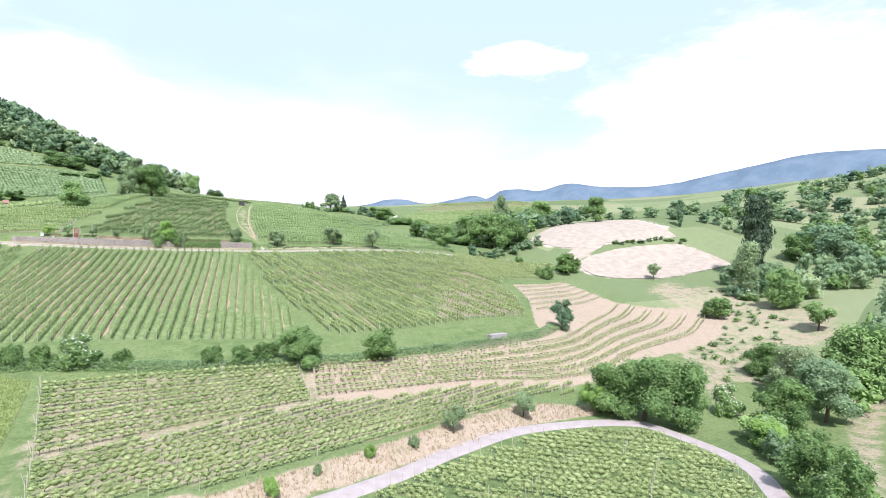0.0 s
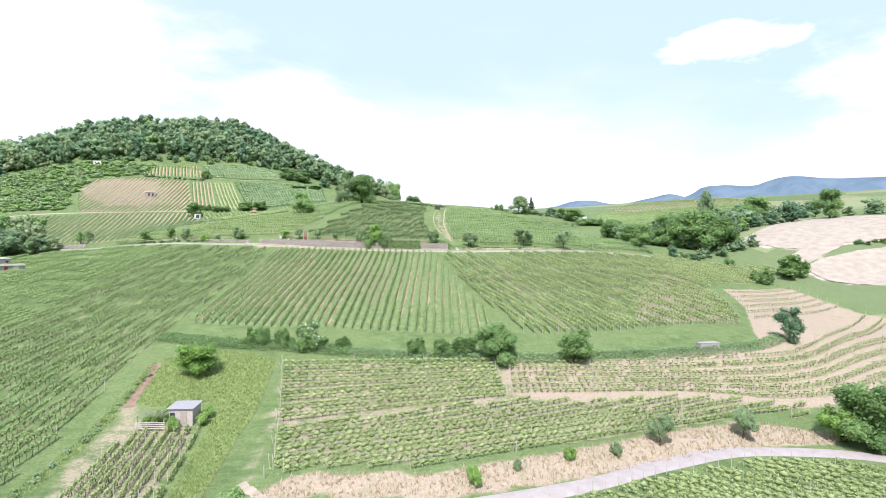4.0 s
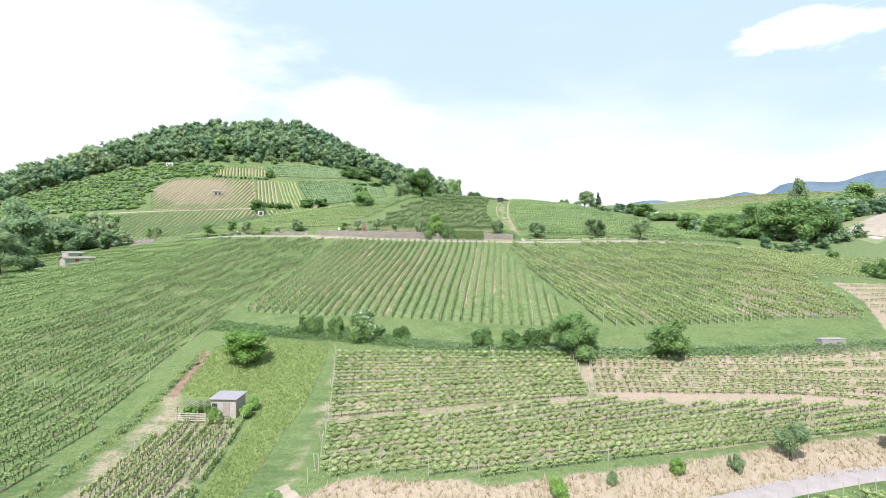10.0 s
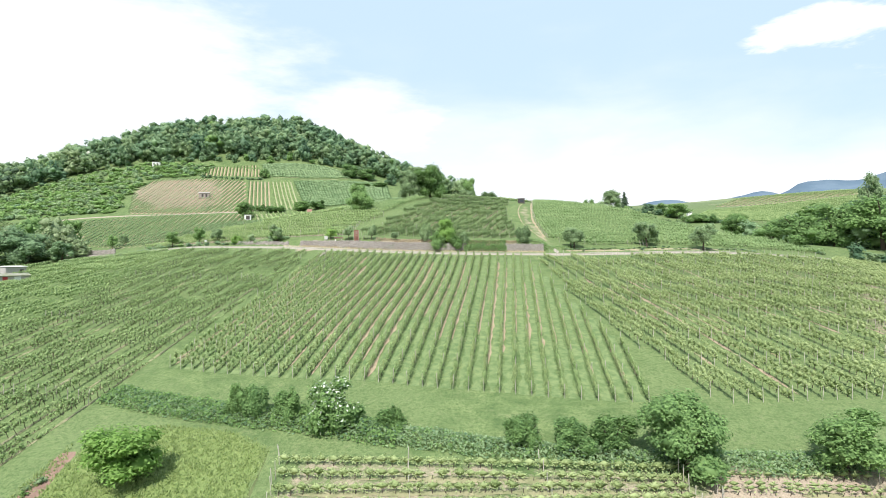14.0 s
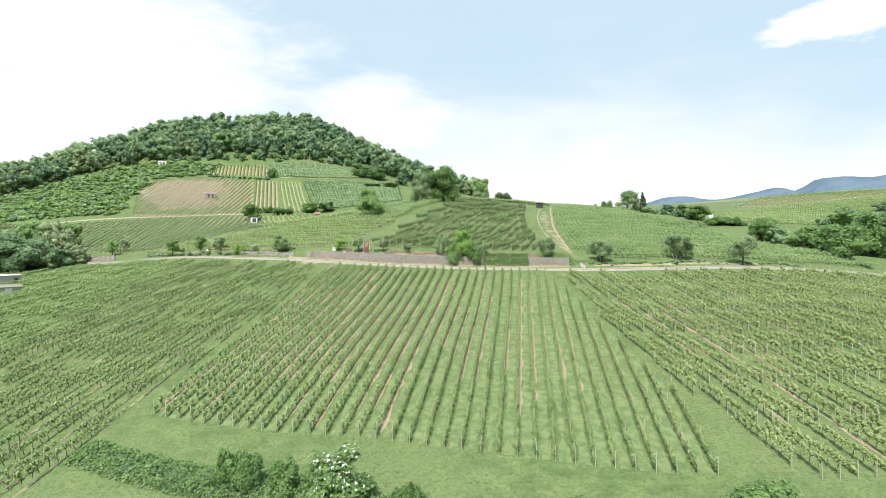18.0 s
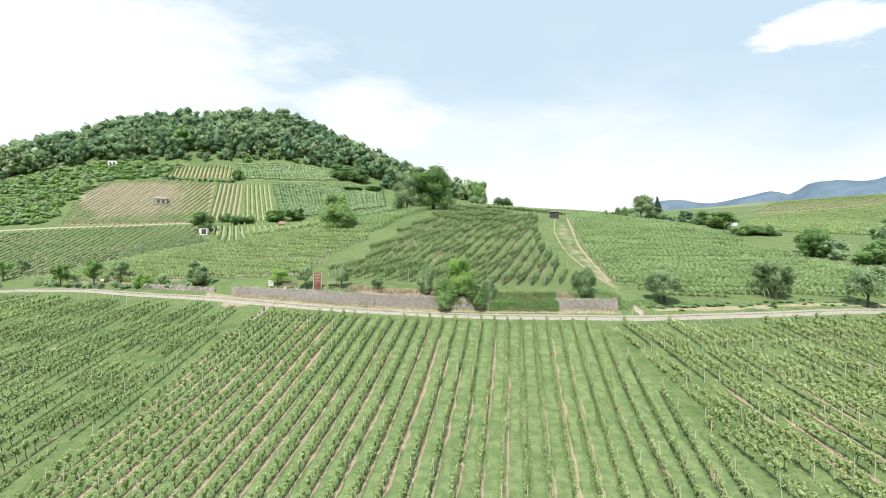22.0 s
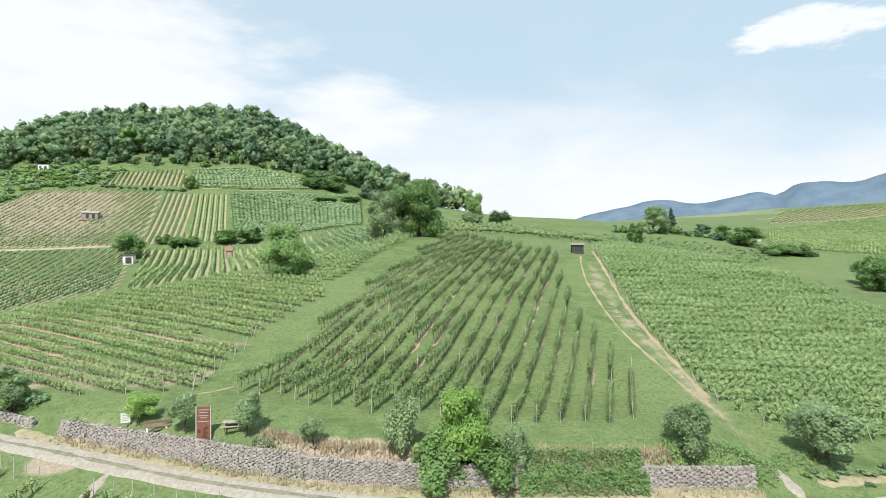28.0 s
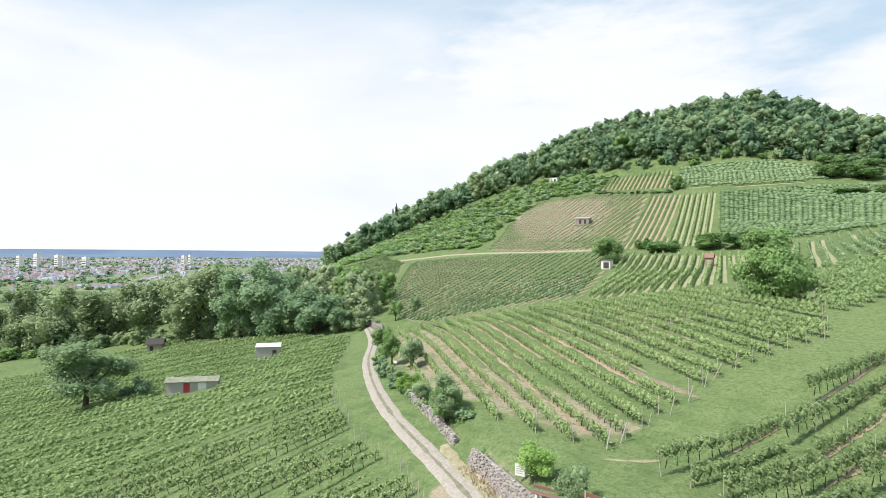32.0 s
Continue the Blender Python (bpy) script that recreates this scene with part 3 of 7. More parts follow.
tagged(new("soil_edge", ribbon("soil_edge", ((33.0, 157), (34.4, 182), (37.8, 205), (42.2, 229)), 1.1, M_EARTH, 0.045, 0.8, 0.9)), "worn brown soil edge beside the footpath vines", "bare ground", kind="structure")


def part(name, mesh, parent, label=""):
    ob = new(name, mesh)
    ob.parent = parent
    if label:
        ob["label"] = label
    return ob


# ---- vines ----
RNG = np.random.default_rng(7)


def cards(points, normals, sizes, rng, aspect=0.8):
    """Three-cornered leaves at the points, facing along the normals."""
    k = len(points)
    nrm = normals / np.maximum(np.linalg.norm(normals, axis=1), 1e-6)[:, None]
    t = np.cross(nrm, rng.normal(size=(k, 3)))
    t /= np.maximum(np.linalg.norm(t, axis=1), 1e-6)[:, None]
    b = np.cross(nrm, t) * aspect
    s = sizes[:, None] * 0.5
    v = np.stack([points - t * s, points + t * s * 0.5 - b * s, points + t * s + b * s * 0.8 + nrm * s * 0.3], 1)
    return v.reshape(-1, 3), np.arange(3 * k).reshape(k, 3)


def tube(path, radii, sides=5):
    """A tapered tube along points; its rings lie level."""
    path = np.asarray(path, float)
    a = np.linspace(0, 2 * math.pi, sides, endpoint=False)
    ring = np.stack([np.cos(a), np.sin(a), 0 * a], -1)
    v = (path[:, None] + ring[None] * np.asarray(radii)[:, None, None]).reshape(-1, 3)
    f = []
    for i in range(len(path) - 1):
        for j in range(sides):
            a0, a1, b1, b0 = i * sides + j, i * sides + (j + 1) % sides, (i + 1) * sides + (j + 1) % sides, (i + 1) * sides + j
            f += [(a0, a1, b1), (a0, b1, b0)]
    return v, np.array(f)


def joined(name, pieces, mats):
    """One mesh out of (verts, faces, material index)."""
    vs, fs, ms, o = [], [], [], 0
    for v, f, m in pieces:
        vs.append(v), fs.append(np.asarray(f) + o), ms.append(np.full(len(f), m, np.int32))
        o += len(v)
    me = mesh_of(name, np.concatenate(vs), np.concatenate(fs), mats[0])
    for m in mats[1:]:
        me.materials.append(m)
    me.polygons.foreach_set("material_index", np.concatenate(ms))
    return me


def lump(at, size, rng):
    """A small eight-sided knot of foliage, uneven, that fills the inside of leaves."""
    v = np.array(((1, 0, 0), (-1, 0, 0), (0, 1, 0), (0, -1, 0), (0, 0, 1), (0, 0, -1)), float)
    v = v * rng.uniform(0.8, 1.15, (6, 1)) + rng.normal(0, 0.09, (6, 3))
    f = np.array([(0, 2, 4), (2, 1, 4), (1, 3, 4), (3, 0, 4), (2, 0, 5), (1, 2, 5), (3, 1, 5), (0, 3, 5)])
    return v * np.asarray(size) + np.asarray(at), f


def vine_segment(seed, length, leaves, size, low, high, width, mat, gap=0.12, plant=1.2, trunk=True, clump=0.75, core=0.75, canes=0.0):
    """A stretch of a trained vine row: leafy shoots on bent canes over thin trunks, close-set inside."""
    rng = np.random.default_rng(seed)
    pts, nrm, szs, pieces = [], [], [], []
    k = max(1, int(round(length / plant)))
    for i in range(k):
        x0 = (i + 0.5) * length / k + rng.normal(0, 0.08)
        if trunk:
            lean = rng.normal(0, 0.08, 2)
            v, f = tube(((x0, 0, -0.25), (x0 + lean[0] * 2, lean[1], low + 0.2)), (0.05, 0.035), 3)
            pieces.append((v, f, 1))
        if canes:
            for sgn in (-1, 1):
                reach = sgn * canes * rng.uniform(0.8, 1.2)
                v, f = tube(((x0, 0, low + 0.15), (x0 + reach * 0.55, rng.normal(0, 0.1), high * 0.8), (x0 + reach, rng.normal(0, 0.12), low + 0.05)), (0.04, 0.035, 0.02), 3)
                pieces.append((v, f, 1))
        if rng.random() < gap:
            continue
        m = int(leaves * rng.uniform(0.65, 1.25))
        h = high * rng.uniform(0.85, 1.1)
        # shoots rise from a low arch
        sx = rng.normal(0, length / k * 0.34 * clump / 0.75, m)
        arch = low + (h - low) * (1 - (np.abs(sx) / (length / k * 0.75)) ** 2 * 0.45)
        z = low + (arch - low) * rng.beta(1.5, 1.1, m)
        yy = rng.normal(0, width * 0.32, m) * (1.15 - 0.45 * (z - low) / (high - low))
        pts.append(np.stack([x0 + sx, yy, z], -1))
        if core:
            v, f = lump((x0 + rng.normal(0, 0.05), rng.normal(0, 0.04), (low + h) / 2 + 0.05), (length / k * 0.5 * clump / 0.75, width * 0.34 * core, (h - low) * 0.5 * core), rng)
            pieces.append((v, f, 0))
        nrm.append(np.stack([rng.normal(0, 0.5, m), yy * 6 + rng.normal(0, 0.4, m), rng.normal(0.8, 0.4, m)], -1))
        szs.append(size * rng.uniform(0.7, 1.35, m))
    if pts:
        v, f = cards(np.concatenate(pts), np.concatenate(nrm), np.concatenate(szs), rng)
        pieces.insert(0, (v, f, 0))
    return joined("vine_foliage", pieces, (mat, M_BARK))


def post_mesh(height, r, mat):
    v, f = tube(((0, 0, -0.4), (0, 0, height - 0.05), (0, 0, height)), (r, r, r * 0.6), 5)
    top = np.array([[0, 0, height]])
    f2 = [(10 + j, 10 + (j + 1) % 5, 15, 15) for j in range(5)]
    me = bpy.data.meshes.new("post")
    me.from_pydata(np.concatenate([v, top]).tolist(), [], [tuple(int(i) for i in q) for q in f] + [q[:3] for q in f2])
    me.materials.append(mat)
    return me


POST = post_mesh(1.9, 0.038, M_POST)


def rows_between(a, b, count, step=4.0):
    """Row lines blended from edge a to edge b."""
    pa, pb = resample(a, step), resample(b, step)
    k = max(len(pa), len(pb))
    t = np.linspace(0, 1, k)

    def at(p):
        return np.stack([np.interp(t, np.linspace(0, 1, len(p)), p[:, c]) for c in (0, 1)], -1)
    pa, pb = at(pa), at(pb)
    return [pa * (1 - u) + pb * u for u in (np.arange(count) + 0.5) / count]


def rows_in(poly, direction, spacing, jitter=0.0):
    """Straight row lines in one direction, cut to a polygon."""
    d = np.array(direction, float)
    d /= np.hypot(*d)
    s = np.array((d[1], -d[0]))
    p = np.array(poly, float)
    lo, hi = (p @ s).min(), (p @ s).max()
    rows = []
    for o in np.arange(lo + spacing / 2, hi, spacing):
        cut = []
        for q0, q1 in zip(p, np.roll(p, -1, axis=0)):
            a, b = q0 @ s - o, q1 @ s - o
            if (a > 0) != (b > 0):
                cut.append((q0 + (q1 - q0) * a / (a - b)) @ d)
        cut.sort()
        for c0, c1 in zip(cut[::2], cut[1::2]):
            if c1 - c0 > 3:
                rows.append(np.array([s * o + d * c0, s * o + d * c1]))
    return rows


CLEARINGS = ((-116.5, 152.3, 6.5), (-120, 154, 6), (-133, 176.3, 6), (-132.9, 136.8, 4), (-200, 165, 8), (-188, 158, 6), (-176, 152, 6), (-34, 177.3, 1.3), (-29, 174.6, 1.3))   # open grass round the huts


def plant_rows(rows, segments, seg, group, label, posts=0.0, strip=0.0, strip_mat=None, strip_keep=1.0, post=None, seed=1, name="vine_foliage", strip_off=0.0):
    """Sets vine segments along each row, with stakes and a strip of bare earth below."""
    rng = np.random.default_rng(seed)
    for line in rows:
        d = np.r_[0, np.cumsum(np.hypot(*np.diff(line, axis=0).T))]
        total = d[-1]
        k = max(1, int(round(total / seg)))

        def at(s):
            return np.array((np.interp(s, d, line[:, 0]), np.interp(s, d, line[:, 1])))
        base = at(0)
        row = tagged(new("vine_row"), label, "vine row", group)
        row.location = (base[0], base[1], gz(*base))
        inv = Matrix.Translation(row.location).inverted()
        for i in range(k):
            p, q = at(i * total / k), at((i + 1) * total / k)
            if any(math.hypot((p[0] + q[0]) / 2 - cx, (p[1] + q[1]) / 2 - cy) < cr for cx, cy, cr in CLEARINGS):
                continue
            zp, zq = gz(*p), gz(*q)
            ax = Vector((q[0] - p[0], q[1] - p[1], zq - zp))
            ln = ax.length
            ax.normalize()
            side = Vector((0, 0, 1)).cross(ax).normalized()
            up = Vector((0, 0, 1))
            m = Matrix((ax, side, up)).transposed().to_4x4()
            m = Matrix.Translation((p[0], p[1], zp)) @ m @ Matrix.Diagonal((ln / seg, 1, rng.uniform(0.9, 1.1), 1))
            if rng.random() < 0.5:
                m = m @ Matrix.Translation((seg, 0, 0)) @ Matrix.Diagonal((-1, -1, 1, 1))
            ob = part(name, segments[rng.integers(len(segments))], row)
            if name == "vine_foliage":
                ob["kind"] = "stuff"
            ob.matrix_parent_inverse = inv
            ob.matrix_basis = m
        if posts:
            for s in np.linspace(0, total, max(2, int(round(total / posts)) + 1)):
                p = at(s)
                ob = part("post", post or POST, row)
                ob.matrix_basis = inv @ pose(p[0], p[1], gz(*p), rng.normal(0, 2.5), rng.normal(0, 2.5), rng.uniform(0, 360)) @ Matrix.Scale(rng.uniform(0.88, 1.08), 4)
        if strip and rng.random() < strip_keep:
            s0, s1 = total * rng.uniform(0.0, 0.35), total * rng.uniform(0.6, 0.98)
            bare = np.array([at(v) for v in np.linspace(s0, s1, 12)])
            me = ribbon("earth_strip", bare + np.array((strip_off, 0)), strip * rng.uniform(0.6, 1.15), strip_mat or M_EARTH, 0.04, 0.8, 1.5, 2, taper=True)
            ob = part("earth_strip", me, row)
            ob.matrix_parent_inverse = inv


VINE = 1.25
SINGLE = [vine_segment(10 + i, VINE, 104, 0.195, 0.25, 1.5, 0.5, M_VINE_Y if i % 2 else M_VINE, 0.0, VINE, clump=0.62, core=0.7) for i in range(10)]
SEG = 9.0
NEAR = [vine_segment(110 + i, SEG, 88, 0.2, 0.15, 1.4, 0.56, M_VINE_Y, 0.03, clump=0.74, core=0.75) for i in range(6)]
OPEN = [vine_segment(20 + i, SEG, 64, 0.2, 0.35, 1.35, 0.6, M_VINE, 0.03, 1.1, clump=0.66, core=0.5, canes=0.5) for i in range(6)]
DARK = [vine_segment(30 + i, SEG, 150, 0.2, 0.28, 1.8, 0.72, M_VINE_D, 0.02, clump=0.75, core=0.8) for i in range(6)]
FULL = [vine_segment(40 + i, SEG, 96, 0.225, 0.25, 1.7, 0.7, M_VINE_F, 0.02, clump=0.68, core=0.7) for i in range(5)]
TERR = [vine_segment(140 + i, SEG, 100, 0.2, 0.2, 1.4, 0.55, M_VINE, 0.03, clump=0.8, core=0.85) for i in range(5)]
BUSHY = [vine_segment(150 + i, SEG, 46, 0.25, 0.4, 1.45, 0.7, M_VINE, 0.02, trunk=False, clump=0.75, core=0.65) for i in range(5)]
LOW = [vine_segment(50 + i, SEG, 56, 0.225, 0.25, 1.2, 0.72, M_VINE_Y, 0.06, clump=0.85) for i in range(5)]
SPARSE = [vine_segment(60 + i, SEG, 20, 0.21, 0.2, 1.0, 0.4, M_VINE_Y, 0.15, clump=0.7, core=0.5) for i in range(5)]
LONG = 15.0
FARV = [vine_segment(70 + i, LONG, 15, 0.5, 0.3, 1.65, 0.5, M_VINE, 0.0, 1.9, False, 1.0, core=1.0) for i in range(4)]
FARB = [vine_segment(90 + i, LONG, 15, 0.48, 0.3, 1.6, 0.55, M_VINE_B, 0.0, 1.9, False, 1.35, core=1.0) for i in range(4)]
FART = [vine_segment(100 + i, LONG, 11, 0.42, 0.25, 1.35, 0.36, M_VINE_B, 0.03, 1.9, False, 0.95, core=0.75) for i in range(4)]
FARD = [vine_segment(80 + i, LONG, 15, 0.48, 0.3, 1.65, 0.5, M_VINE_D, 0.02, 1.9, False, 1.0, core=1.0) for i in range(4)]

C_POLY = ((-38.2, 78.4), (-30, 75.3), (-19.4, 72.5), (-8.5, 70.8), (0, 68.5), (6.3, 67.4), (15.6, 65.3), (22, 64.1), (27.6, 63.6), (28.8, 73), (28.9, 80), (27.4, 90), (26.2, 114), (24.3, 137),
          (10, 136.8), (-8, 138.4), (-18, 141), (-28.4, 143.4))
C_ROWS = rows_in(C_POLY, (0.145, 1), 1.97)
R_POLY = ((26.9, 137.6), (27.6, 114), (28.9, 90), (30.4, 81.6), (32.3, 71.2), (34.6, 63), (57, 63.5), (90, 70), (101, 90), (112, 118), (108, 149), (70, 142.5), (44, 138.5))
L_POLY = ((-41.4, 78), (-38.4, 93), (-35.4, 109), (-33.6, 121), (-32.1, 144.4), (-41, 148.2), (-53, 150.5), (-68, 156.5), (-84, 166), (-103, 180), (-122, 194), (-150, 193), (-176, 183), (-214, 176), (-214, 120), (-140, 60), (-90, 0), (-45, -10), (-41.8, 18), (-43.3, 42), (-42.6, 62), (-41.8, 70))
M_POLY = ((-22.4, 156.4), (-17, 157), (-10.8, 152.6), (0.4, 150.6), (8.7, 148.3), (16.5, 147.4), (20.4, 149.6), (26.5, 153.5), (26.6, 163), (26.5, 175), (25.8, 180), (26.2, 187), (28, 201),
          (31, 219), (32.5, 225.6), (23, 233.5), (9, 250), (6.5, 249), (2.4, 232.3), (-3.3, 213.7), (-7.4, 201), (-12.1, 189.2), (-15.1, 178.3), (-19.2, 164.1))
M_ROWS = []
for line in rows_between(((-24.4, 149), (-21.8, 156.9), (-18.4, 164.1), (-14.4, 178.3), (-11.4, 189.2), (-6.7, 201), (-2.7, 213.7), (3, 232.3), (8, 251)), ((25.4, 150), (37, 182), (62, 251)), 20, 1.5):
    keep = line[inside(M_POLY, line[:, 0], line[:, 1])]
    if len(keep) > 3:
        M_ROWS.append(keep)
RU_POLY = ((33.4, 156), (38, 150.5), (47, 149), (90, 154), (118, 160), (106, 176), (90, 196), (78, 216), (66, 252), (52, 250), (43, 230), (38.5, 205), (35, 182))
LT_POLY = ((-104, 196), (-88, 181.5), (-72, 171), (-57, 163), (-41.6, 158.6), (-32, 157.8), (-26.2, 158.6), (-25.7, 165), (-25, 171), (-24.2, 176.7), (-20.5, 185.1), (-16.6, 191), (-22, 206), (-40, 214), (-64, 205))
M_GRASS_STRIP = plain_mat("grassy_row_strip", (0.17, 0.18, 0.085), (0.30, 0.27, 0.16), 0.8, 0.95, 6.0, 0.6)
plant_rows(C_ROWS, SINGLE, VINE, "vine rows of the middle field", "young leafy vine row on a mown grass slope", 6.0, 0.42, None, 0.95, seed=1, strip_off=0.22, name="vine")
M_LANE = plain_mat("weedy_lane", (0.085, 0.14, 0.05), (0.195, 0.245, 0.105), 0.9, 0.95, 5.0, 0.8)
for line in [(a + b) / 2 for a, b in zip(C_ROWS, C_ROWS[1:])]:
    tagged(new("grass_lane", ribbon("grass_lane", line, 1.0, M_LANE, 0.03, 1.2, 0.9, 2)), "pale green mown grass lane between vine rows", "grass lane", "grass lanes of the middle field", kind="structure")
plant_rows(M_ROWS, DARK, SEG, "vine rows above the stone wall", "dark green vine row climbing the upper slope", 13.0, 0.5, None, 0.8, seed=2)
plant_rows(rows_in(R_POLY, (-0.1, 1), 1.8), NEAR, SEG, "vine rows of the right-hand slope", "leafy vine row with pale stakes on grass", 10.0, 0.4, None, 0.6, seed=3)
L_ROWS = rows_in(L_POLY, (0.1, 1), 1.7)
plant_rows([r for r in L_ROWS if r[0][0] > -84], OPEN, SEG, "vine rows of the broad western field", "vine row with bent bare canes over grass", 27.0, 0.35, M_GRASS_STRIP, 0.6, seed=4)
plant_rows([r for r in rows_in(L_POLY, (0.1, 1), 1.9) if r[0][0] <= -84.4], BUSHY, SEG, "vine rows round the tool hut", "dense leafy green vine row over grass", 0, 0, seed=14)
plant_rows(rows_in(RU_POLY, (1, -0.05), 2.0), FULL, SEG, "vine rows beside the footpath", "dense bright green vine row", 0, 0, seed=5)
LT_ROWS = rows_in(LT_POLY, (0.85, -0.52), 2.4)
LT_LOW = [r for r in LT_ROWS if r.mean(0) @ (0.52, 0.85) < 132]
plant_rows(LT_LOW, TERR, SEG, "vine rows of the terrace field", "yellow-green vine row above the gravel track", 12.0, 0.6, None, 0.9, seed=6)
plant_rows([r for r in LT_ROWS if not any(r is q for q in LT_LOW)], TERR, SEG, "vine rows of the terrace field", "green vine row on the grassy upper terrace", 16.0, 0.4, M_GRASS_STRIP, 0.5, seed=16)
M_BROWN_WEED = plain_mat("brown_weeds", (0.15, 0.12, 0.08), (0.27, 0.225, 0.155), 2.2, 0.95, 10.0, 0.9)
tagged(new("dry_weed_strip", ribbon("dry_weed_strip", ((-40.5, 181), (-35, 177.8), (-29, 174.6), (-23.6, 172.2)), 1.0, M_BROWN_WEED, 0.08, 0.8, 1.1, 4, taper=True)), "brown dry weeds between two terrace vine rows", "dry weeds", kind="structure")
tagged(new("gravel_patch", ribbon("gravel_patch", ((-25.2, 157.0), (-23.5, 158.2), (-21.6, 160.0)), 0.8, M_VERGE, 0.03, 0.3, 1.6, 5, taper=True)), "worn gravelly patch at the field corner", "bare ground", kind="structure")
BIG_POLY = ((-38, 217), (-24, 208), (-19.5, 197), (-15.5, 203), (-12, 214), (-1.5, 243), (-3, 246), (-13, 232))
plant_rows(rows_in(BIG_POLY, (0.92, -0.39), 2.1), FULL, SEG, "big-leaved vine rows below the walnut", "dense bright green vine row below the walnut", 0, 0, seed=15)
LF_POLY = ((-11, 18), (7, 15.6), (24, 20.4), (58, 29.6), (75, 33), (77, 36), (50, 38), (24, 38.8), (10, 37), (-12.6, 32.6))
LF1 = rows_in(LF_POLY, (0.96, 0.27), 2.0)
LF2 = rows_between(((-12.7, 33.9), (10, 37.9), (24, 40.2)), ((-15, 55.5), (8, 53.4), (24, 51.5)), 10)
THICK = [vine_segment(170 + i, SEG, 76, 0.175, 0.25, 1.2, 0.42, M_VINE_Y, 0.05, clump=0.9) for i in range(5)]
TAN = rows_between(((25, 40.5), (50, 40), (78, 37), (110, 46), (150, 59), (168, 68)), ((27, 51), (55, 49.5), (85, 53), (105, 64), (130, 82), (150, 97)), 12)
TAN2 = rows_between(((97, 73), (125, 88), (150, 102)), ((117, 112), (135, 120), (152, 127)), 6)
plant_rows(LF1 + LF2, THICK, SEG, "vine rows of the lower terrace", "low yellow-green vine row along the contour", 14.0, 0.75, M_GRASS_STRIP, 0.9, seed=7)
TAN = [a * 0.72 + b * 0.28 if k % 2 else a * 0.28 + b * 0.72 for k, (a, b) in enumerate(zip(TAN, TAN[1:] + TAN[-1:]))][:-1]   # two rows to a terrace
plant_rows(TAN + TAN2, SPARSE, SEG, "vine rows on the dry terraces", "thin young vine row on dry tan grass", 15.0, 0.5, M_GRASS_STRIP, 1.0, seed=8)
B_POLY = ((8, 6), (20, 8), (38, 14.3), (54, 18), (66, 16.8), (74, 12), (75, 4), (73, -2), (67, -9), (56, -22), (30, -30), (0, -20))
plant_rows(rows_in(B_POLY, (0.75, -0.66), 1.8), LOW, SEG, "vine rows below the asphalt lane", "bushy green vine row beside the lane", 12.0, 0.4, None, 0.3, seed=9)
G_POLY = ((-32, 10), (-21.9, 8), (-22.4, 22), (-23.1, 39.5), (-24.1, 39.5), (-24.1, 34.4), (-33.6, 34.2), (-34, 25))
plant_rows(rows_in(G_POLY, (-0.065, 1), 1.4), LOW, SEG, "vine rows of the garden plot", "ragged vine row in a dry garden plot", 5.0, 0, seed=10)

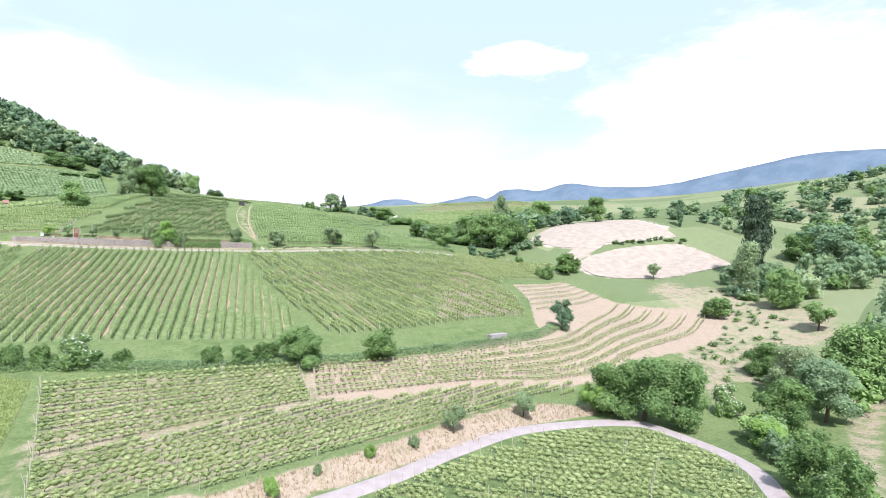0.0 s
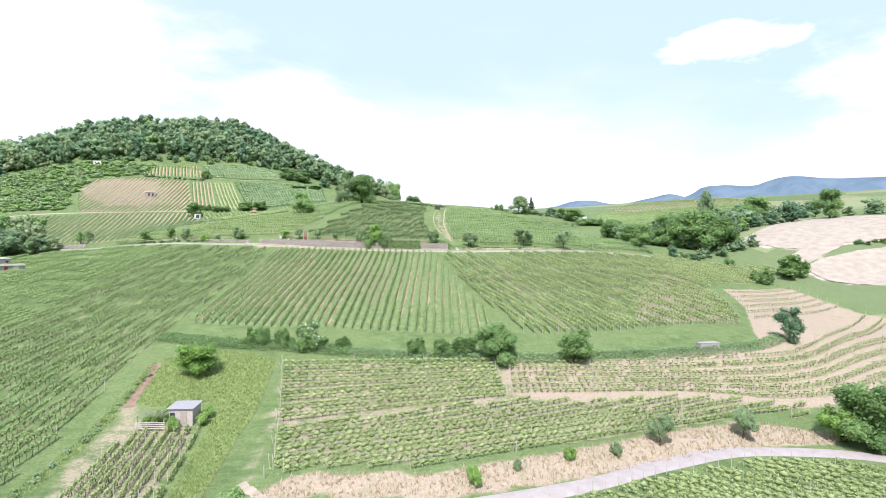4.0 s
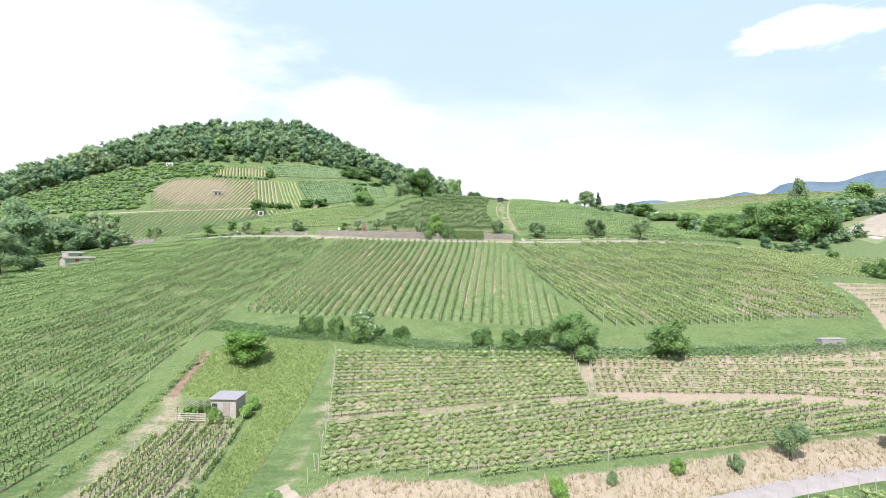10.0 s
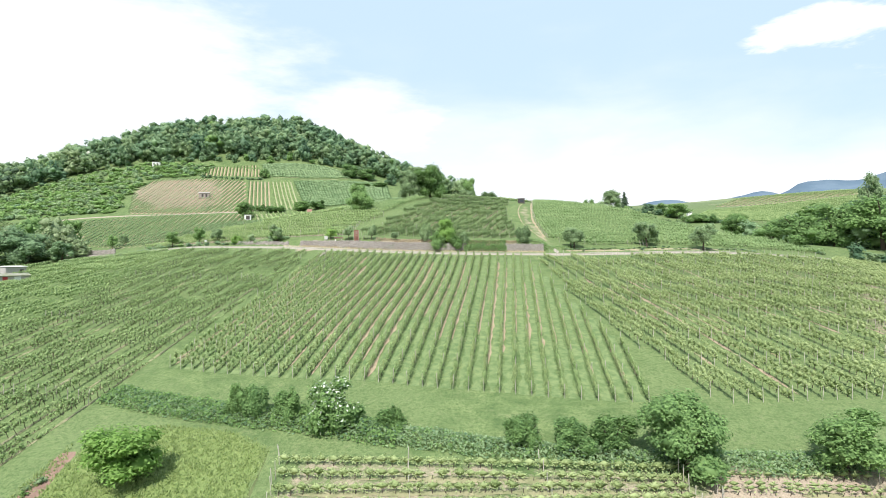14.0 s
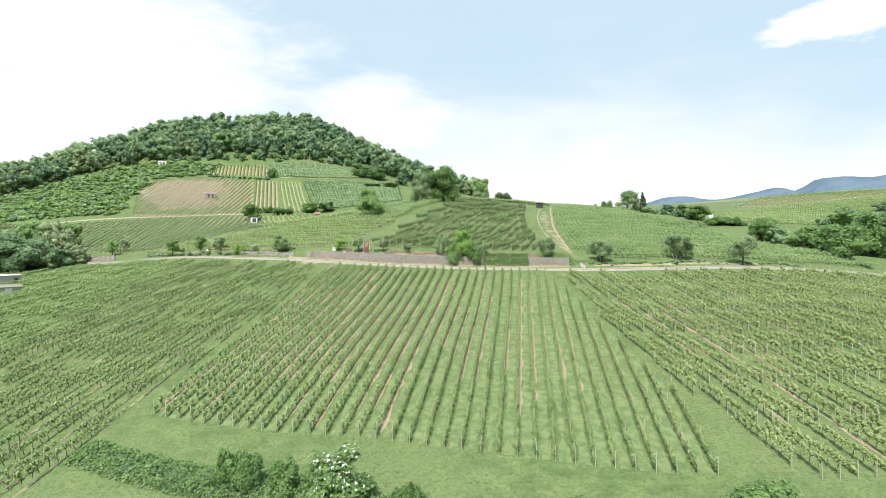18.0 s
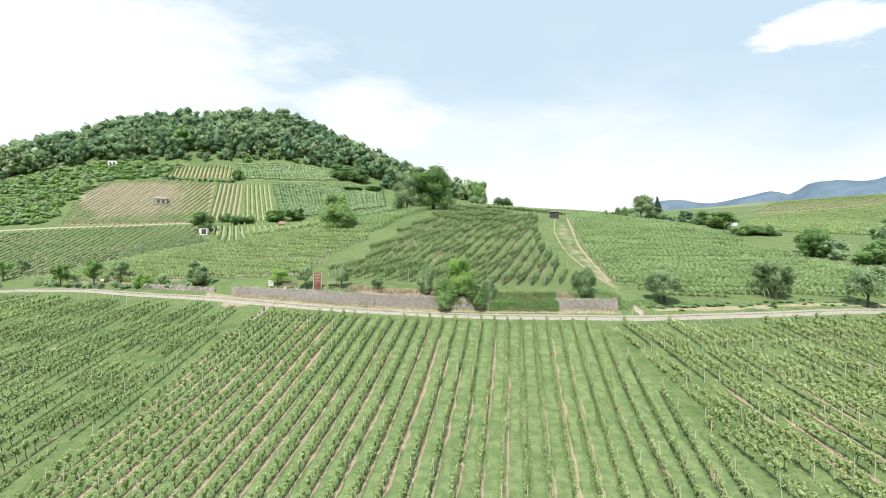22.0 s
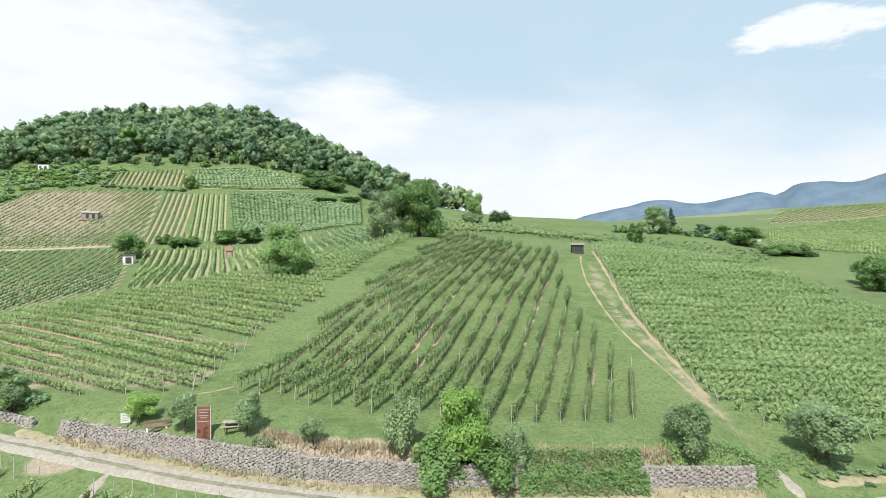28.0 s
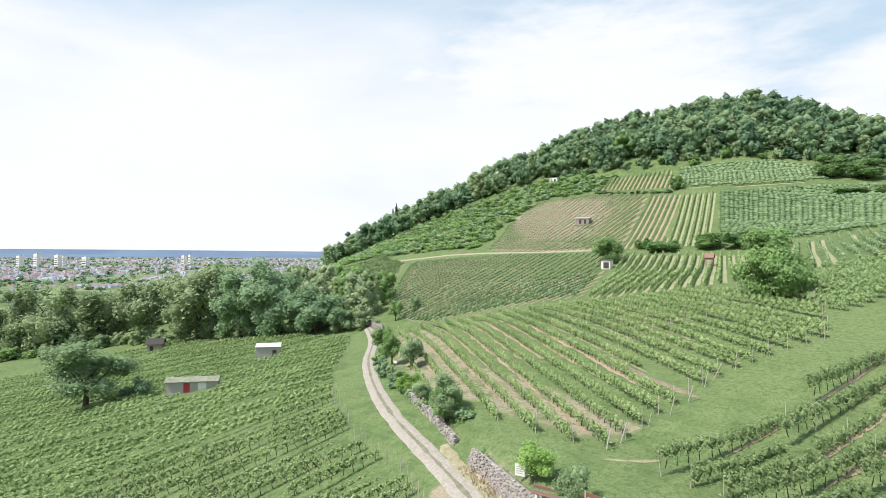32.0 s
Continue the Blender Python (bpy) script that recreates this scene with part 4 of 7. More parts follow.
# ---- vine plots on the hill ----
HILL_PLOTS = (
    ("brownish hill plot", ((-180, 348), (-150, 354), (-122, 351), (-101, 291), (-130, 288), (-162, 289), (-178, 322)), (0.0, 1.0), FART, 0.9),
    ("hill plot", ((-120, 351), (-107, 352), (-87, 295), (-100, 291)), (-0.3, 0.95), FART, 0.6),
    ("striped hill plot", ((-105.5, 352), (-93, 355), (-71, 295), (-86, 295)), (-0.33, 0.94), FARV, 0.3),
    ("broad hill plot", ((-91, 355), (-58, 364), (-32, 372), (-24, 310), (-54, 299), (-70, 300)), (1.0, -0.25), FARB, -0.6),
    ("upper hill plot", ((-152, 359), (-153, 375), (-125, 383), (-113, 361)), (-0.3, 0.95), FARV, 1.0),
    ("top hill plot", ((-112, 361), (-121, 384), (-84, 396), (-64, 389), (-58, 374), (-80, 364)), (0.95, 0.3), FARB, -0.3),
    ("plot below the lane", ((-190, 270), (-144, 282), (-102, 284), (-90, 262), (-67, 215), (-100, 202), (-124, 211), (-150, 228), (-172, 250)), (-0.2, 1.0), FART, 0.6),
    ("plot below the hedge", ((-97, 284), (-58, 284), (-44, 272), (-33, 223), (-42, 218), (-62, 211), (-64, 216), (-86, 264)), (-0.35, 0.94), FARV, 0.4),
    ("far eastern plot", ((180, 372), (232, 452), (300, 492), (410, 490), (372, 360), (262, 318)), (-0.35, 0.94), FARV, 0.4),
    ("far striped plot", ((262, 500), (310, 498), (420, 496), (450, 590), (330, 580)), (0.3, 0.95), FARV, 1.0),
    ("plot above the cherry", ((-54, 290), (-26, 303), (-8, 262), (-13, 238), (-30, 226), (-41, 270)), (-0.25, 0.97), FARB, 0.0),
    ("meadow plot", ((-14, 300), (20, 318), (58, 326), (60, 264), (22, 264), (4, 258)), (0.95, -0.2), FARD, 0.0),
    ("far valley plot", ((200, -11), (222, 8), (250, 40), (275, 66), (346, 98), (400, 68), (396, 0), (328, -19), (292, -11), (240, -10)), (0.8, 0.5), FARV, 0.0),
    ("ravine-side plot", ((198, -13), (222, 6), (250, 38), (262, 56), (240, 52), (216, 34), (196, 16), (186, 0), (186, -10)), (0.8, 0.5), FARV, 0.6),
    ("western hill plot", ((-252, 262), (-232, 284), (-194, 268), (-175, 249), (-154, 228), (-180, 226), (-235, 246)), (-0.2, 1.0), FARD, 0.3),
    ("green slope plot", ((402, -10), (360, -54), (308, -53), (331, -30)), (0.75, 0.6), FARV, 0.0),
    ("lane-side plot", ((186, -31), (200, -50), (186, -52), (174, -50), (180, -38)), (0.75, -0.6), FARV, 0.6),
    ("valley road plot", ((204, -25), (238, -19), (268, -22), (290, -34), (262, -60), (204, -52)), (0.9, -0.25), FARV, 0.9),
)


M_BROWN = plain_mat("brown_plot_earth", (0.25, 0.18, 0.12), (0.36, 0.27, 0.19), 0.6, 0.95, 6.0, 0.6)
M_OLIVE = plain_mat("olive_lane", (0.22, 0.235, 0.12), (0.33, 0.325, 0.195), 0.5, 0.95, 6.0, 0.6)


def plot_stuff(name, label, rows, segments, seg, strip, seed):
    """A whole distant vine plot in one mesh: its rows of foliage and their strips of earth."""
    rng = np.random.default_rng(seed)
    protos = []
    for me in segments:
        co = np.empty(len(me.vertices) * 3, np.float32)
        me.vertices.foreach_get("co", co)
        fa = np.empty(len(me.loops), np.int32)
        me.loops.foreach_get("vertex_index", fa)
        mi = np.empty(len(me.polygons), np.int32)
        me.polygons.foreach_get("material_index", mi)
        protos.append((co.reshape(-1, 3), fa.reshape(-1, 3), mi))
    pieces = []
    for line in rows:
        d = np.r_[0, np.cumsum(np.hypot(*np.diff(line, axis=0).T))]
        k = max(1, int(round(d[-1] / seg)))
        for i in range(k):
            p, q = [np.array((np.interp(s, d, line[:, 0]), np.interp(s, d, line[:, 1]))) for s in (i * d[-1] / k, (i + 1) * d[-1] / k)]
            ax = (q - p) / max(np.hypot(*(q - p)), 1e-6)
            co, fa, mi = protos[rng.integers(len(protos))]
            u = co[:, 0] / seg
            x = p[0] + (q[0] - p[0]) * u - ax[1] * co[:, 1]
            y = p[1] + (q[1] - p[1]) * u + ax[0] * co[:, 1]
            z = ground(p[0] + (q[0] - p[0]) * u, p[1] + (q[1] - p[1]) * u) + co[:, 2] * rng.uniform(0.9, 1.15)
            for m in (0, 1):
                if (mi == m).any():
                    pieces.append((np.stack([x, y, z], -1), fa[mi == m], m))
        if rng.random() < 0.75 + strip:
            side = (line[-1] - line[0])[::-1] * (1, -1) / max(np.hypot(*(line[-1] - line[0])), 1e-6)
            me = ribbon("strip", line + side * 1.1, 2.6 if "striped plot" in label else 1.3 if "brownish" in label else 0.75, M_EARTH, 0.05, 4.0, 0.4, 2)
            co = np.empty(len(me.vertices) * 3, np.float32)
            me.vertices.foreach_get("co", co)
            fa = np.empty(len(me.loops), np.int32)
            me.loops.foreach_get("vertex_index", fa)
            fa = fa.reshape(-1, 4)
            pieces.append((co.reshape(-1, 3), np.concatenate([fa[:, :3], fa[:, [0, 2, 3]]]), 2))
            bpy.data.meshes.remove(me)
    me = joined(name, pieces, (segments[0].materials[0], M_BARK, M_BROWN if "brownish" in label else M_EARTH if strip > 0.55 else M_OLIVE))
    return tagged(new(name, me), label, "vineyard", kind="stuff")


for k, (what, poly, way, segs, strip) in enumerate(HILL_PLOTS):
    plot_stuff("vineyard_plot", "rows of vines on the " + what, rows_in(poly, way, (2.5, 2.2, 2.2, 1.8, 2.2, 1.8, 2.5, 2.3, 3.2, 4.6, 2.3, 3.4, 2.1, 2.2, 2.5, 2.2, 2.2, 2.3)[k]), segs, LONG, strip, 20 + k)
VALLEY_SEGS = [vine_segment(160 + i, SEG, 36, 0.26, 0.45, 1.5, 0.55, M_VINE_B, 0.05, clump=0.8, core=0.5) for i in range(4)]
V1_POLYS = (((136, 3), (117, -35.2), (81, -39.5), (62, -40), (68.8, -27), (78.7, -20.6), (93.7, -13.1), (114.4, -3.9)),
            ((113.5, -39.5), (107, -54), (80, -62), (60, -50), (62, -43), (83, -43)))
V2_POLY = ((161, -11), (177, -15.5), (182, -22), (176, -33), (163, -53), (140, -62), (137, -46), (152, -29))
for poly in V1_POLYS:
    plot_stuff("vineyard_plot", "rows of bare-caned vines on the valley floor", rows_in(poly, (0.43, 0.9), 2.2), VALLEY_SEGS, SEG, -0.75, 41)
R2_POLY = ((113, 121), (148, 132), (168, 150), (150, 160), (120, 158), (110, 147))
plot_stuff("vineyard_plot", "yellow-green vine rows beside the cleared ground", rows_in(R2_POLY, (-0.3, 0.95), 2.1), LOW, SEG, 0.0, 44)
plot_stuff("vineyard_plot", "rows of green vines below the valley lane", rows_in(V2_POLY, (0.45, -0.89), 2.0), LOW, SEG, -1.0, 42)

# ---- trees and shrubs ----
def crown_mesh(seed, kind, count, size, mat, inner=40, fill=0.82):
    """Leaf cards over a cluster of lobes, in a box one wide and one high."""
    rng = np.random.default_rng(seed)
    lobes = []
    if kind == "poplar":
        for z in np.linspace(0.12, 0.95, 12):
            r = 0.34 * math.sin(math.pi * (0.12 + 0.84 * (1 - z) ** 0.7)) + 0.08
            lobes.append((rng.normal(0, 0.07), rng.normal(0, 0.07), z, r, r, 0.085))
    elif kind == "pine":
        for z in np.linspace(0.1, 0.97, 11):
            r = 0.5 * (1.02 - z) ** 0.85
            for a in rng.uniform(0, 6.28, 3):
                lobes.append((math.cos(a) * r * 0.4, math.sin(a) * r * 0.4, z, r * 0.62, r * 0.62, 0.05))
    elif kind == "shrub":
        for a in rng.uniform(0, 6.28, 15):
            d, r = rng.uniform(0.1, 0.38), rng.uniform(0.09, 0.19)
            lobes.append((math.cos(a) * d, math.sin(a) * d, rng.uniform(0.15, 0.9 - d), r, r, rng.uniform(0.12, 0.3)))
        lobes.append((0, 0, 0.34, 0.27, 0.27, 0.32))
    else:
        lo = 0.12 if kind == "full" else 0.36
        for i in range(20 if kind == "full" else 13):
            a, z = rng.uniform(0, 6.28), rng.uniform(lo, 0.9)
            reach = 0.38 * math.sqrt(max(0.12, 1 - ((z - 0.48) / 0.5) ** 2))
            d, r = reach * rng.uniform(0.5, 1.0), rng.uniform(0.12, 0.21)
            lobes.append((math.cos(a) * d, math.sin(a) * d, z, r, r, r * rng.uniform(0.75, 0.95)))
        lobes.append((0, 0, 0.55, 0.28, 0.28, 0.32))
    lobes = np.array(lobes)
    w = lobes[:, 3] * lobes[:, 5]
    which = rng.choice(len(lobes), count, p=w / w.sum())
    d = rng.normal(size=(count, 3))
    d /= np.linalg.norm(d, axis=1)[:, None]
    rad = rng.beta(5, 1.3, count)[:, None] * (1 + 0.11 * rng.normal(size=(count, 1)))
    p = lobes[which, :3] + d * lobes[which, 3:] * rad
    out = p - (0, 0, 0.4)
    nrm = d * 0.45 + out / np.maximum(np.linalg.norm(out, axis=1), 0.05)[:, None] * 0.4 + rng.normal(0, 0.42, (count, 3)) + (-0.1, -0.35, 0.6)
    v, f = cards(p, nrm, size * rng.uniform(0.6, 1.4, count), rng, 0.85)
    kernel = [lump(q[:3], q[3:] * fill, rng) for q in lobes[np.argsort(-w)][:inner]]
    f = np.concatenate([f] + [g + len(v) + 6 * i for i, (_, g) in enumerate(kernel)])
    v = np.concatenate([v] + [g for g, _ in kernel])
    v[:, 2] = np.maximum(v[:, 2], -0.02)
    me = mesh_of("crown", v, f, mat)
    if mat == M_BLOSSOM:
        me.materials.append(M_LEAF)
        me.polygons.foreach_set("material_index", np.r_[rng.random(count) > 0.02 + 0.36 * np.clip(p[:, 2], 0, 1) ** 2, np.ones(len(f) - count, bool)].astype(np.int32))
    return me


def trunk_mesh(seed, kind, mat):
    rng = np.random.default_rng(seed)
    pieces = []
    top = {"poplar": 0.85, "pine": 0.95, "shrub": 0.35}.get(kind, 0.45)
    if kind == "shrub":
        for i in range(5):
            a = i * 1.26 + rng.uniform(0, 0.6)
            tip = np.array((math.cos(a) * 0.2, math.sin(a) * 0.2, rng.uniform(0.4, 0.6)))
            v, f = tube((tip * (0.15, 0.15, -0.05), tip * (0.5, 0.5, 0.5), tip), (0.022, 0.016, 0.006), 5)
            pieces.append((v, f, 0))
    else:
        lean = rng.normal(0, 0.02, 2)
        v, f = tube(((0, 0, -0.06), (0, 0, 0.0), (lean[0], lean[1], top * 0.5), (lean[0] * 2, lean[1] * 2, top)), (0.045, 0.034, 0.026, 0.012), 7)
        pieces.append((v, f, 0))
        for i in range(6 if kind in ("tree", "full") else 0):
            a = i * 1.05 + rng.uniform(0, 0.8)
            z0 = rng.uniform(0.2, 0.42)
            tip = np.array((math.cos(a) * rng.uniform(0.2, 0.34), math.sin(a) * rng.uniform(0.2, 0.34), z0 + rng.uniform(0.2, 0.4)))
            mid = np.array((tip[0] * 0.45, tip[1] * 0.45, z0 + (tip[2] - z0) * 0.4))
            v, f = tube(((lean[0], lean[1], z0), mid, tip), (0.018, 0.013, 0.005), 5)
            pieces.append((v, f, 0))
    return joined("trunk", pieces, (mat,))


CROWNS, TRUNKS = {}, {}


def plant(name, x, y, high, wide, kind, mat, near=False):
    """One tree or shrub: trunk with limbs and a leafy crown."""
    spin = int(abs(x * 7.3 + y * 3.1)) % 4
    grade = 0 if wide < 9 else 1 if wide < 15 else 2
    key = (kind, mat.name, near, spin, grade)
    if key not in CROWNS:
        seed = 100 + len(CROWNS) * 7
        count = {"poplar": 4000, "pine": 3600, "shrub": 5600, "tree": 4300}.get(kind, 7200)
        size = {"poplar": 0.055, "pine": 0.06, "shrub": 0.052}.get(kind, 0.042)
        more, less = ((1, 1), (1.5, 0.86), (2.1, 0.72))[grade]
        CROWNS[key] = crown_mesh(seed, kind, int(count * more * (1 if near else 0.36)), size * less * (1 if near else 1.5), mat)
        TRUNKS[key] = trunk_mesh(seed + 1, kind, M_BARK)
    root = tagged(new(name), TREE_LABELS[name], name.replace("_", " "), {"fruit_tree": "fruit trees along the gravel track", "grove_tree": "trees of the grove", "ravine_tree": "trees of the ravine", "hedge_bush": "bushes of the slope hedges"}.get(name, ""))
    root.matrix_basis = pose(x, y, gz(x, y), 0, 0, (x * 37 + y * 17) % 360) @ Matrix.Diagonal((wide, wide, high, 1))
    part("trunk", TRUNKS[key], root)
    part("crown", CROWNS[key], root)
    return root


TREE_LABELS = {
    "young_maple": "bright fresh green maple on the stone wall",
    "grey_shrub": "grey-green shrub beside the stone wall",
    "dark_bush": "dense dark green bush",
    "sapling": "small young tree on the grass terrace",
    "roadside_tree": "small leafy tree beside the gravel track",
    "fruit_tree": "low fruit tree with a loose grey-green crown",
    "field_tree": "rounded green tree among the vineyards",
    "walnut_tree": "broad spreading walnut tree on grass",
    "birch_tree": "pale grey-green birch beside the walnut",
    "cherry_tree": "dense dark green cherry tree in the vines",
    "field_bush": "low green bush in the fields",
    "hedge_bush": "dark green bush of the slope hedge",
    "spruce_tree": "slim dark spruce on the ridge",
    "blossom_bush": "elder bush covered in white blossom",
    "round_bush_tree": "round leafy tree in the slope hedge",
    "fresh_sapling": "fresh yellow-green young tree in tall grass",
    "lane_bush": "small bush on the dry bank",
    "lane_tree": "leafy tree beside the asphalt lane",
    "grove_tree": "tall tree of the grove behind the huts",
    "lone_bush": "lone dark green bush above the dry terraces",
    "thicket_tree": "dense green tree of the thicket by the lane",
    "thicket_bush": "bright green bush by the lane",
    "valley_bush": "green bush on the valley slope",
    "poplar_tree": "tall narrow poplar in the valley",
    "valley_tree": "full green tree in the valley",
    "orchard_tree": "small orchard tree on mown grass",
    "ravine_tree": "leafy tree crowding the ravine",
    "bare_tree": "thin greyish tree beside the cleared ground",
    "roadside_bush": "bright green bush above the gravel track",
}
plant("grey_shrub", -1.5, 145.0, 5.9, 4.0, "shrub", M_LEAF_G, True)
plant("young_maple", 3.9, 144.1, 7.0, 5.8, "full", M_LEAF_F, True)
plant("dark_bush", 1.9, 143.7, 5.2, 6.6, "shrub", M_LEAF, True)
plant("dark_bush", 6.2, 143.7, 4.6, 6.4, "shrub", M_LEAF, True)
plant("grey_shrub", 8.6, 144.0, 3.8, 3.7, "shrub", M_LEAF_G, True)
plant("sapling", -9.7, 146.0, 2.3, 2.6, "tree", M_LEAF_G, True)
plant("roadside_tree", -28.1, 151.2, 2.9, 4.0, "tree", M_LEAF_F, True)
plant("roadside_tree", -22.8, 149.4, 4.0, 3.2, "tree", M_LEAF_G, True)
plant("roadside_tree", -16.3, 147.6, 4.4, 3.6, "tree", M_LEAF_G, True)
plant("grey_shrub", 24.8, 145.3, 4.7, 5.0, "shrub", M_LEAF_G, True)
plant("fruit_tree", 39.0, 146.4, 5.6, 7.0, "tree", M_LEAF_G, True)
plant("fruit_tree", -45.2, 157.9, 4.5, 4.7, "tree", M_LEAF_G, True)
plant("fruit_tree", -122.7, 216.1, 5.1, 4.6, "tree", M_LEAF_G)
plant("fruit_tree", -84.5, 177.3, 5.4, 5.2, "tree", M_LEAF)
plant("fruit_tree", -67.2, 170.5, 4.9, 4.9, "tree", M_LEAF_G)
plant("fruit_tree", -53.4, 160.5, 2.8, 3.0, "tree", M_LEAF_G, True)
plant("fruit_tree", -44.5, 157.1, 4.2, 4.0, "tree", M_LEAF_G, True)
plant("fruit_tree", 38.2, 146.8, 5.5, 4.8, "tree", M_LEAF_G, True)
plant("fruit_tree", 60.0, 149.3, 7.7, 7.8, "tree", M_LEAF_G, True)
plant("fruit_tree", 74.9, 147.5, 8.2, 7.3, "tree", M_LEAF_G, True)
plant("field_tree", 157.3, 274.1, 11.0, 13.1, "full", M_LEAF)
plant("field_tree", 152.1, 238.9, 10.3, 20.4, "full", M_LEAF)
plant("walnut_tree", -0.9, 247.5, 17.5, 18.6, "full", M_LEAF, True)
plant("birch_tree", -10.2, 241.9, 13.2, 11.4, "full", M_LEAF_G, True)
for sx, sy, sh in ((-316, 356, 20), (-308, 350, 16), (-323, 361, 17), (-299, 344, 14), (-331, 364, 18), (-340, 352, 15)):
    plant("spruce_tree", sx, sy, sh, 8.5, "pine", M_PINE)
plant("cherry_tree", -27.5, 207.0, 11.4, 11.4, "full", M_LEAF, True)
plant("field_tree", 22.4, 330.3, 13.1, 10.3, "full", M_LEAF)
plant("field_bush", 35.6, 354.8, 7.3, 13.6, "shrub", M_LEAF_G)
plant("field_bush", 18.3, 305.0, 6.5, 10.9, "shrub", M_LEAF_G)
plant("field_tree", -94.4, 273.6, 8.3, 10.5, "full", M_LEAF)
plant("hedge_bush", -92.5, 292.9, 4.0, 8.1, "shrub", M_LEAF)
plant("hedge_bush", -84.1, 289.7, 5.1, 11.9, "shrub", M_LEAF)
plant("hedge_bush", -70.8, 293.7, 5.6, 12.2, "shrub", M_LEAF)
plant("hedge_bush", -62.1, 294.6, 5.7, 12.3, "shrub", M_LEAF)
plant("field_tree", -57.7, 380.6, 9.9, 14.7, "full", M_LEAF)
plant("field_tree", -46.9, 380.7, 8.2, 14.8, "full", M_LEAF)
plant("field_tree", -28.8, 376.5, 7.8, 9.9, "full", M_LEAF_B)
plant("hedge_bush", -47.1, 357.5, 3.4, 13.6, "shrub", M_LEAF)
plant("hedge_bush", -35.0, 357.9, 4.3, 13.6, "shrub", M_LEAF)
plant("field_bush", -111.4, 359.9, 8.1, 7.6, "shrub", M_LEAF)
plant("field_tree", 132.3, 404.0, 15.0, 18.9, "full", M_LEAF_G)
plant("spruce_tree", 146.1, 410.9, 14.3, 10.0, "pine", M_PINE)
plant("field_bush", 102.0, 352.5, 11.6, 10.8, "shrub", M_LEAF)
plant("field_tree", 161.7, 404.5, 7.5, 11.1, "full", M_LEAF_B)
plant("field_tree", 167.5, 392.8, 9.1, 10.7, "full", M_LEAF)
plant("field_tree", 170.9, 376.2, 10.4, 19.7, "full", M_LEAF)
plant("field_bush", 169.8, 350.2, 7.3, 16.3, "shrub", M_LEAF)
plant("field_bush", 180.6, 349.8, 6.8, 16.3, "shrub", M_LEAF)
plant("field_tree", 151.4, 271.3, 10.5, 11.3, "full", M_LEAF)
plant("hedge_bush", -20.0, 63.4, 5.0, 4.8, "shrub", M_LEAF, True)
plant("hedge_bush", -22.2, 64.2, 4.2, 4.0, "shrub", M_LEAF, True)
plant("hedge_bush", -16.1, 62.3, 4.2, 4.6, "shrub", M_LEAF, True)
plant("blossom_bush", -10.6, 60.7, 6.3, 6.7, "shrub", M_BLOSSOM, True)
plant("hedge_bush", -4.2, 59.9, 2.8, 4.1, "shrub", M_LEAF, True)
plant("hedge_bush", 10.3, 56.1, 3.9, 5.3, "shrub", M_LEAF, True)
plant("hedge_bush", 14.8, 55.4, 3.6, 5.6, "shrub", M_LEAF, True)
plant("hedge_bush", 19.1, 54.9, 4.3, 5.8, "shrub", M_LEAF, True)
plant("round_bush_tree", 25.2, 51.6, 7.6, 9.2, "full", M_LEAF, True)
plant("round_bush_tree", 40.3, 50.8, 6.3, 7.6, "full", M_LEAF, True)
plant("fresh_sapling", -29.4, 53.0, 6.2, 8.3, "full", M_LEAF_F, True)
plant("lane_bush", -13.6, 7.5, 4.8, 6.2, "shrub", M_LEAF, True)
plant("lane_bush", 12.6, 13.1, 2.7, 2.3, "shrub", M_LEAF_F, True)
plant("lane_bush", 18.5, 15.3, 1.6, 1.4, "shrub", M_LEAF_G, True)
plant("lane_bush", 25.9, 17.4, 1.8, 2.0, "shrub", M_LEAF_F, True)
plant("lane_bush", 33.2, 19.2, 1.9, 2.0, "shrub", M_LEAF_G, True)
plant("lane_bush", 41.1, 21.9, 4.1, 4.4, "tree", M_LEAF_G, True)
plant("lane_bush", 56.4, 24.9, 5.0, 4.3, "tree", M_LEAF_G, True)
plant("lone_bush", 94.7, 60.0, 8.0, 6.5, "full", M_LEAF_B)
plant("thicket_tree", 74.8, 21.9, 9.7, 11.3, "full", M_LEAF, True)
plant("thicket_tree", 77.9, 18.2, 11.8, 12.1, "full", M_LEAF, True)
plant("thicket_tree", 82.4, 14.2, 11.4, 11.4, "full", M_LEAF, True)
plant("thicket_bush", 72.7, 24.0, 6.7, 7.2, "shrub", M_LEAF_F, True)
plant("valley_bush", 170.4, 69.3, 8.6, 11.2, "shrub", M_LEAF)
plant("poplar_tree", 224.6, 89.8, 36.0, 14.0, "poplar", M_PINE, True)
plant("poplar_tree", 202.1, 79.3, 21.0, 11.0, "poplar", M_LEAF_G, True)
plant("valley_tree", 194.0, 60.0, 14.0, 14.5, "full", M_LEAF)
plant("valley_tree", 263.5, 93.0, 13.2, 16.9, "full", M_LEAF)
plant("valley_tree", 272.1, 83.9, 17.8, 21.6, "full", M_LEAF_B)
plant("valley_tree", 285.7, 80.3, 17.3, 19.0, "full", M_LEAF)
plant("poplar_tree", 252.9, 149.7, 14.7, 5.0, "poplar", M_LEAF_B)
plant("orchard_tree", 176.7, 40.6, 8.5, 10.1, "tree", M_LEAF)
plant("blossom_bush", 198.6, 75.6, 4.8, 6.8, "shrub", M_BLOSSOM)
plant("ravine_tree", 99.0, 6.6, 10.0, 11.0, "full", M_LEAF, True)
plant("ravine_tree", 111.2, 5.3, 11.5, 12.5, "full", M_LEAF_H, True)
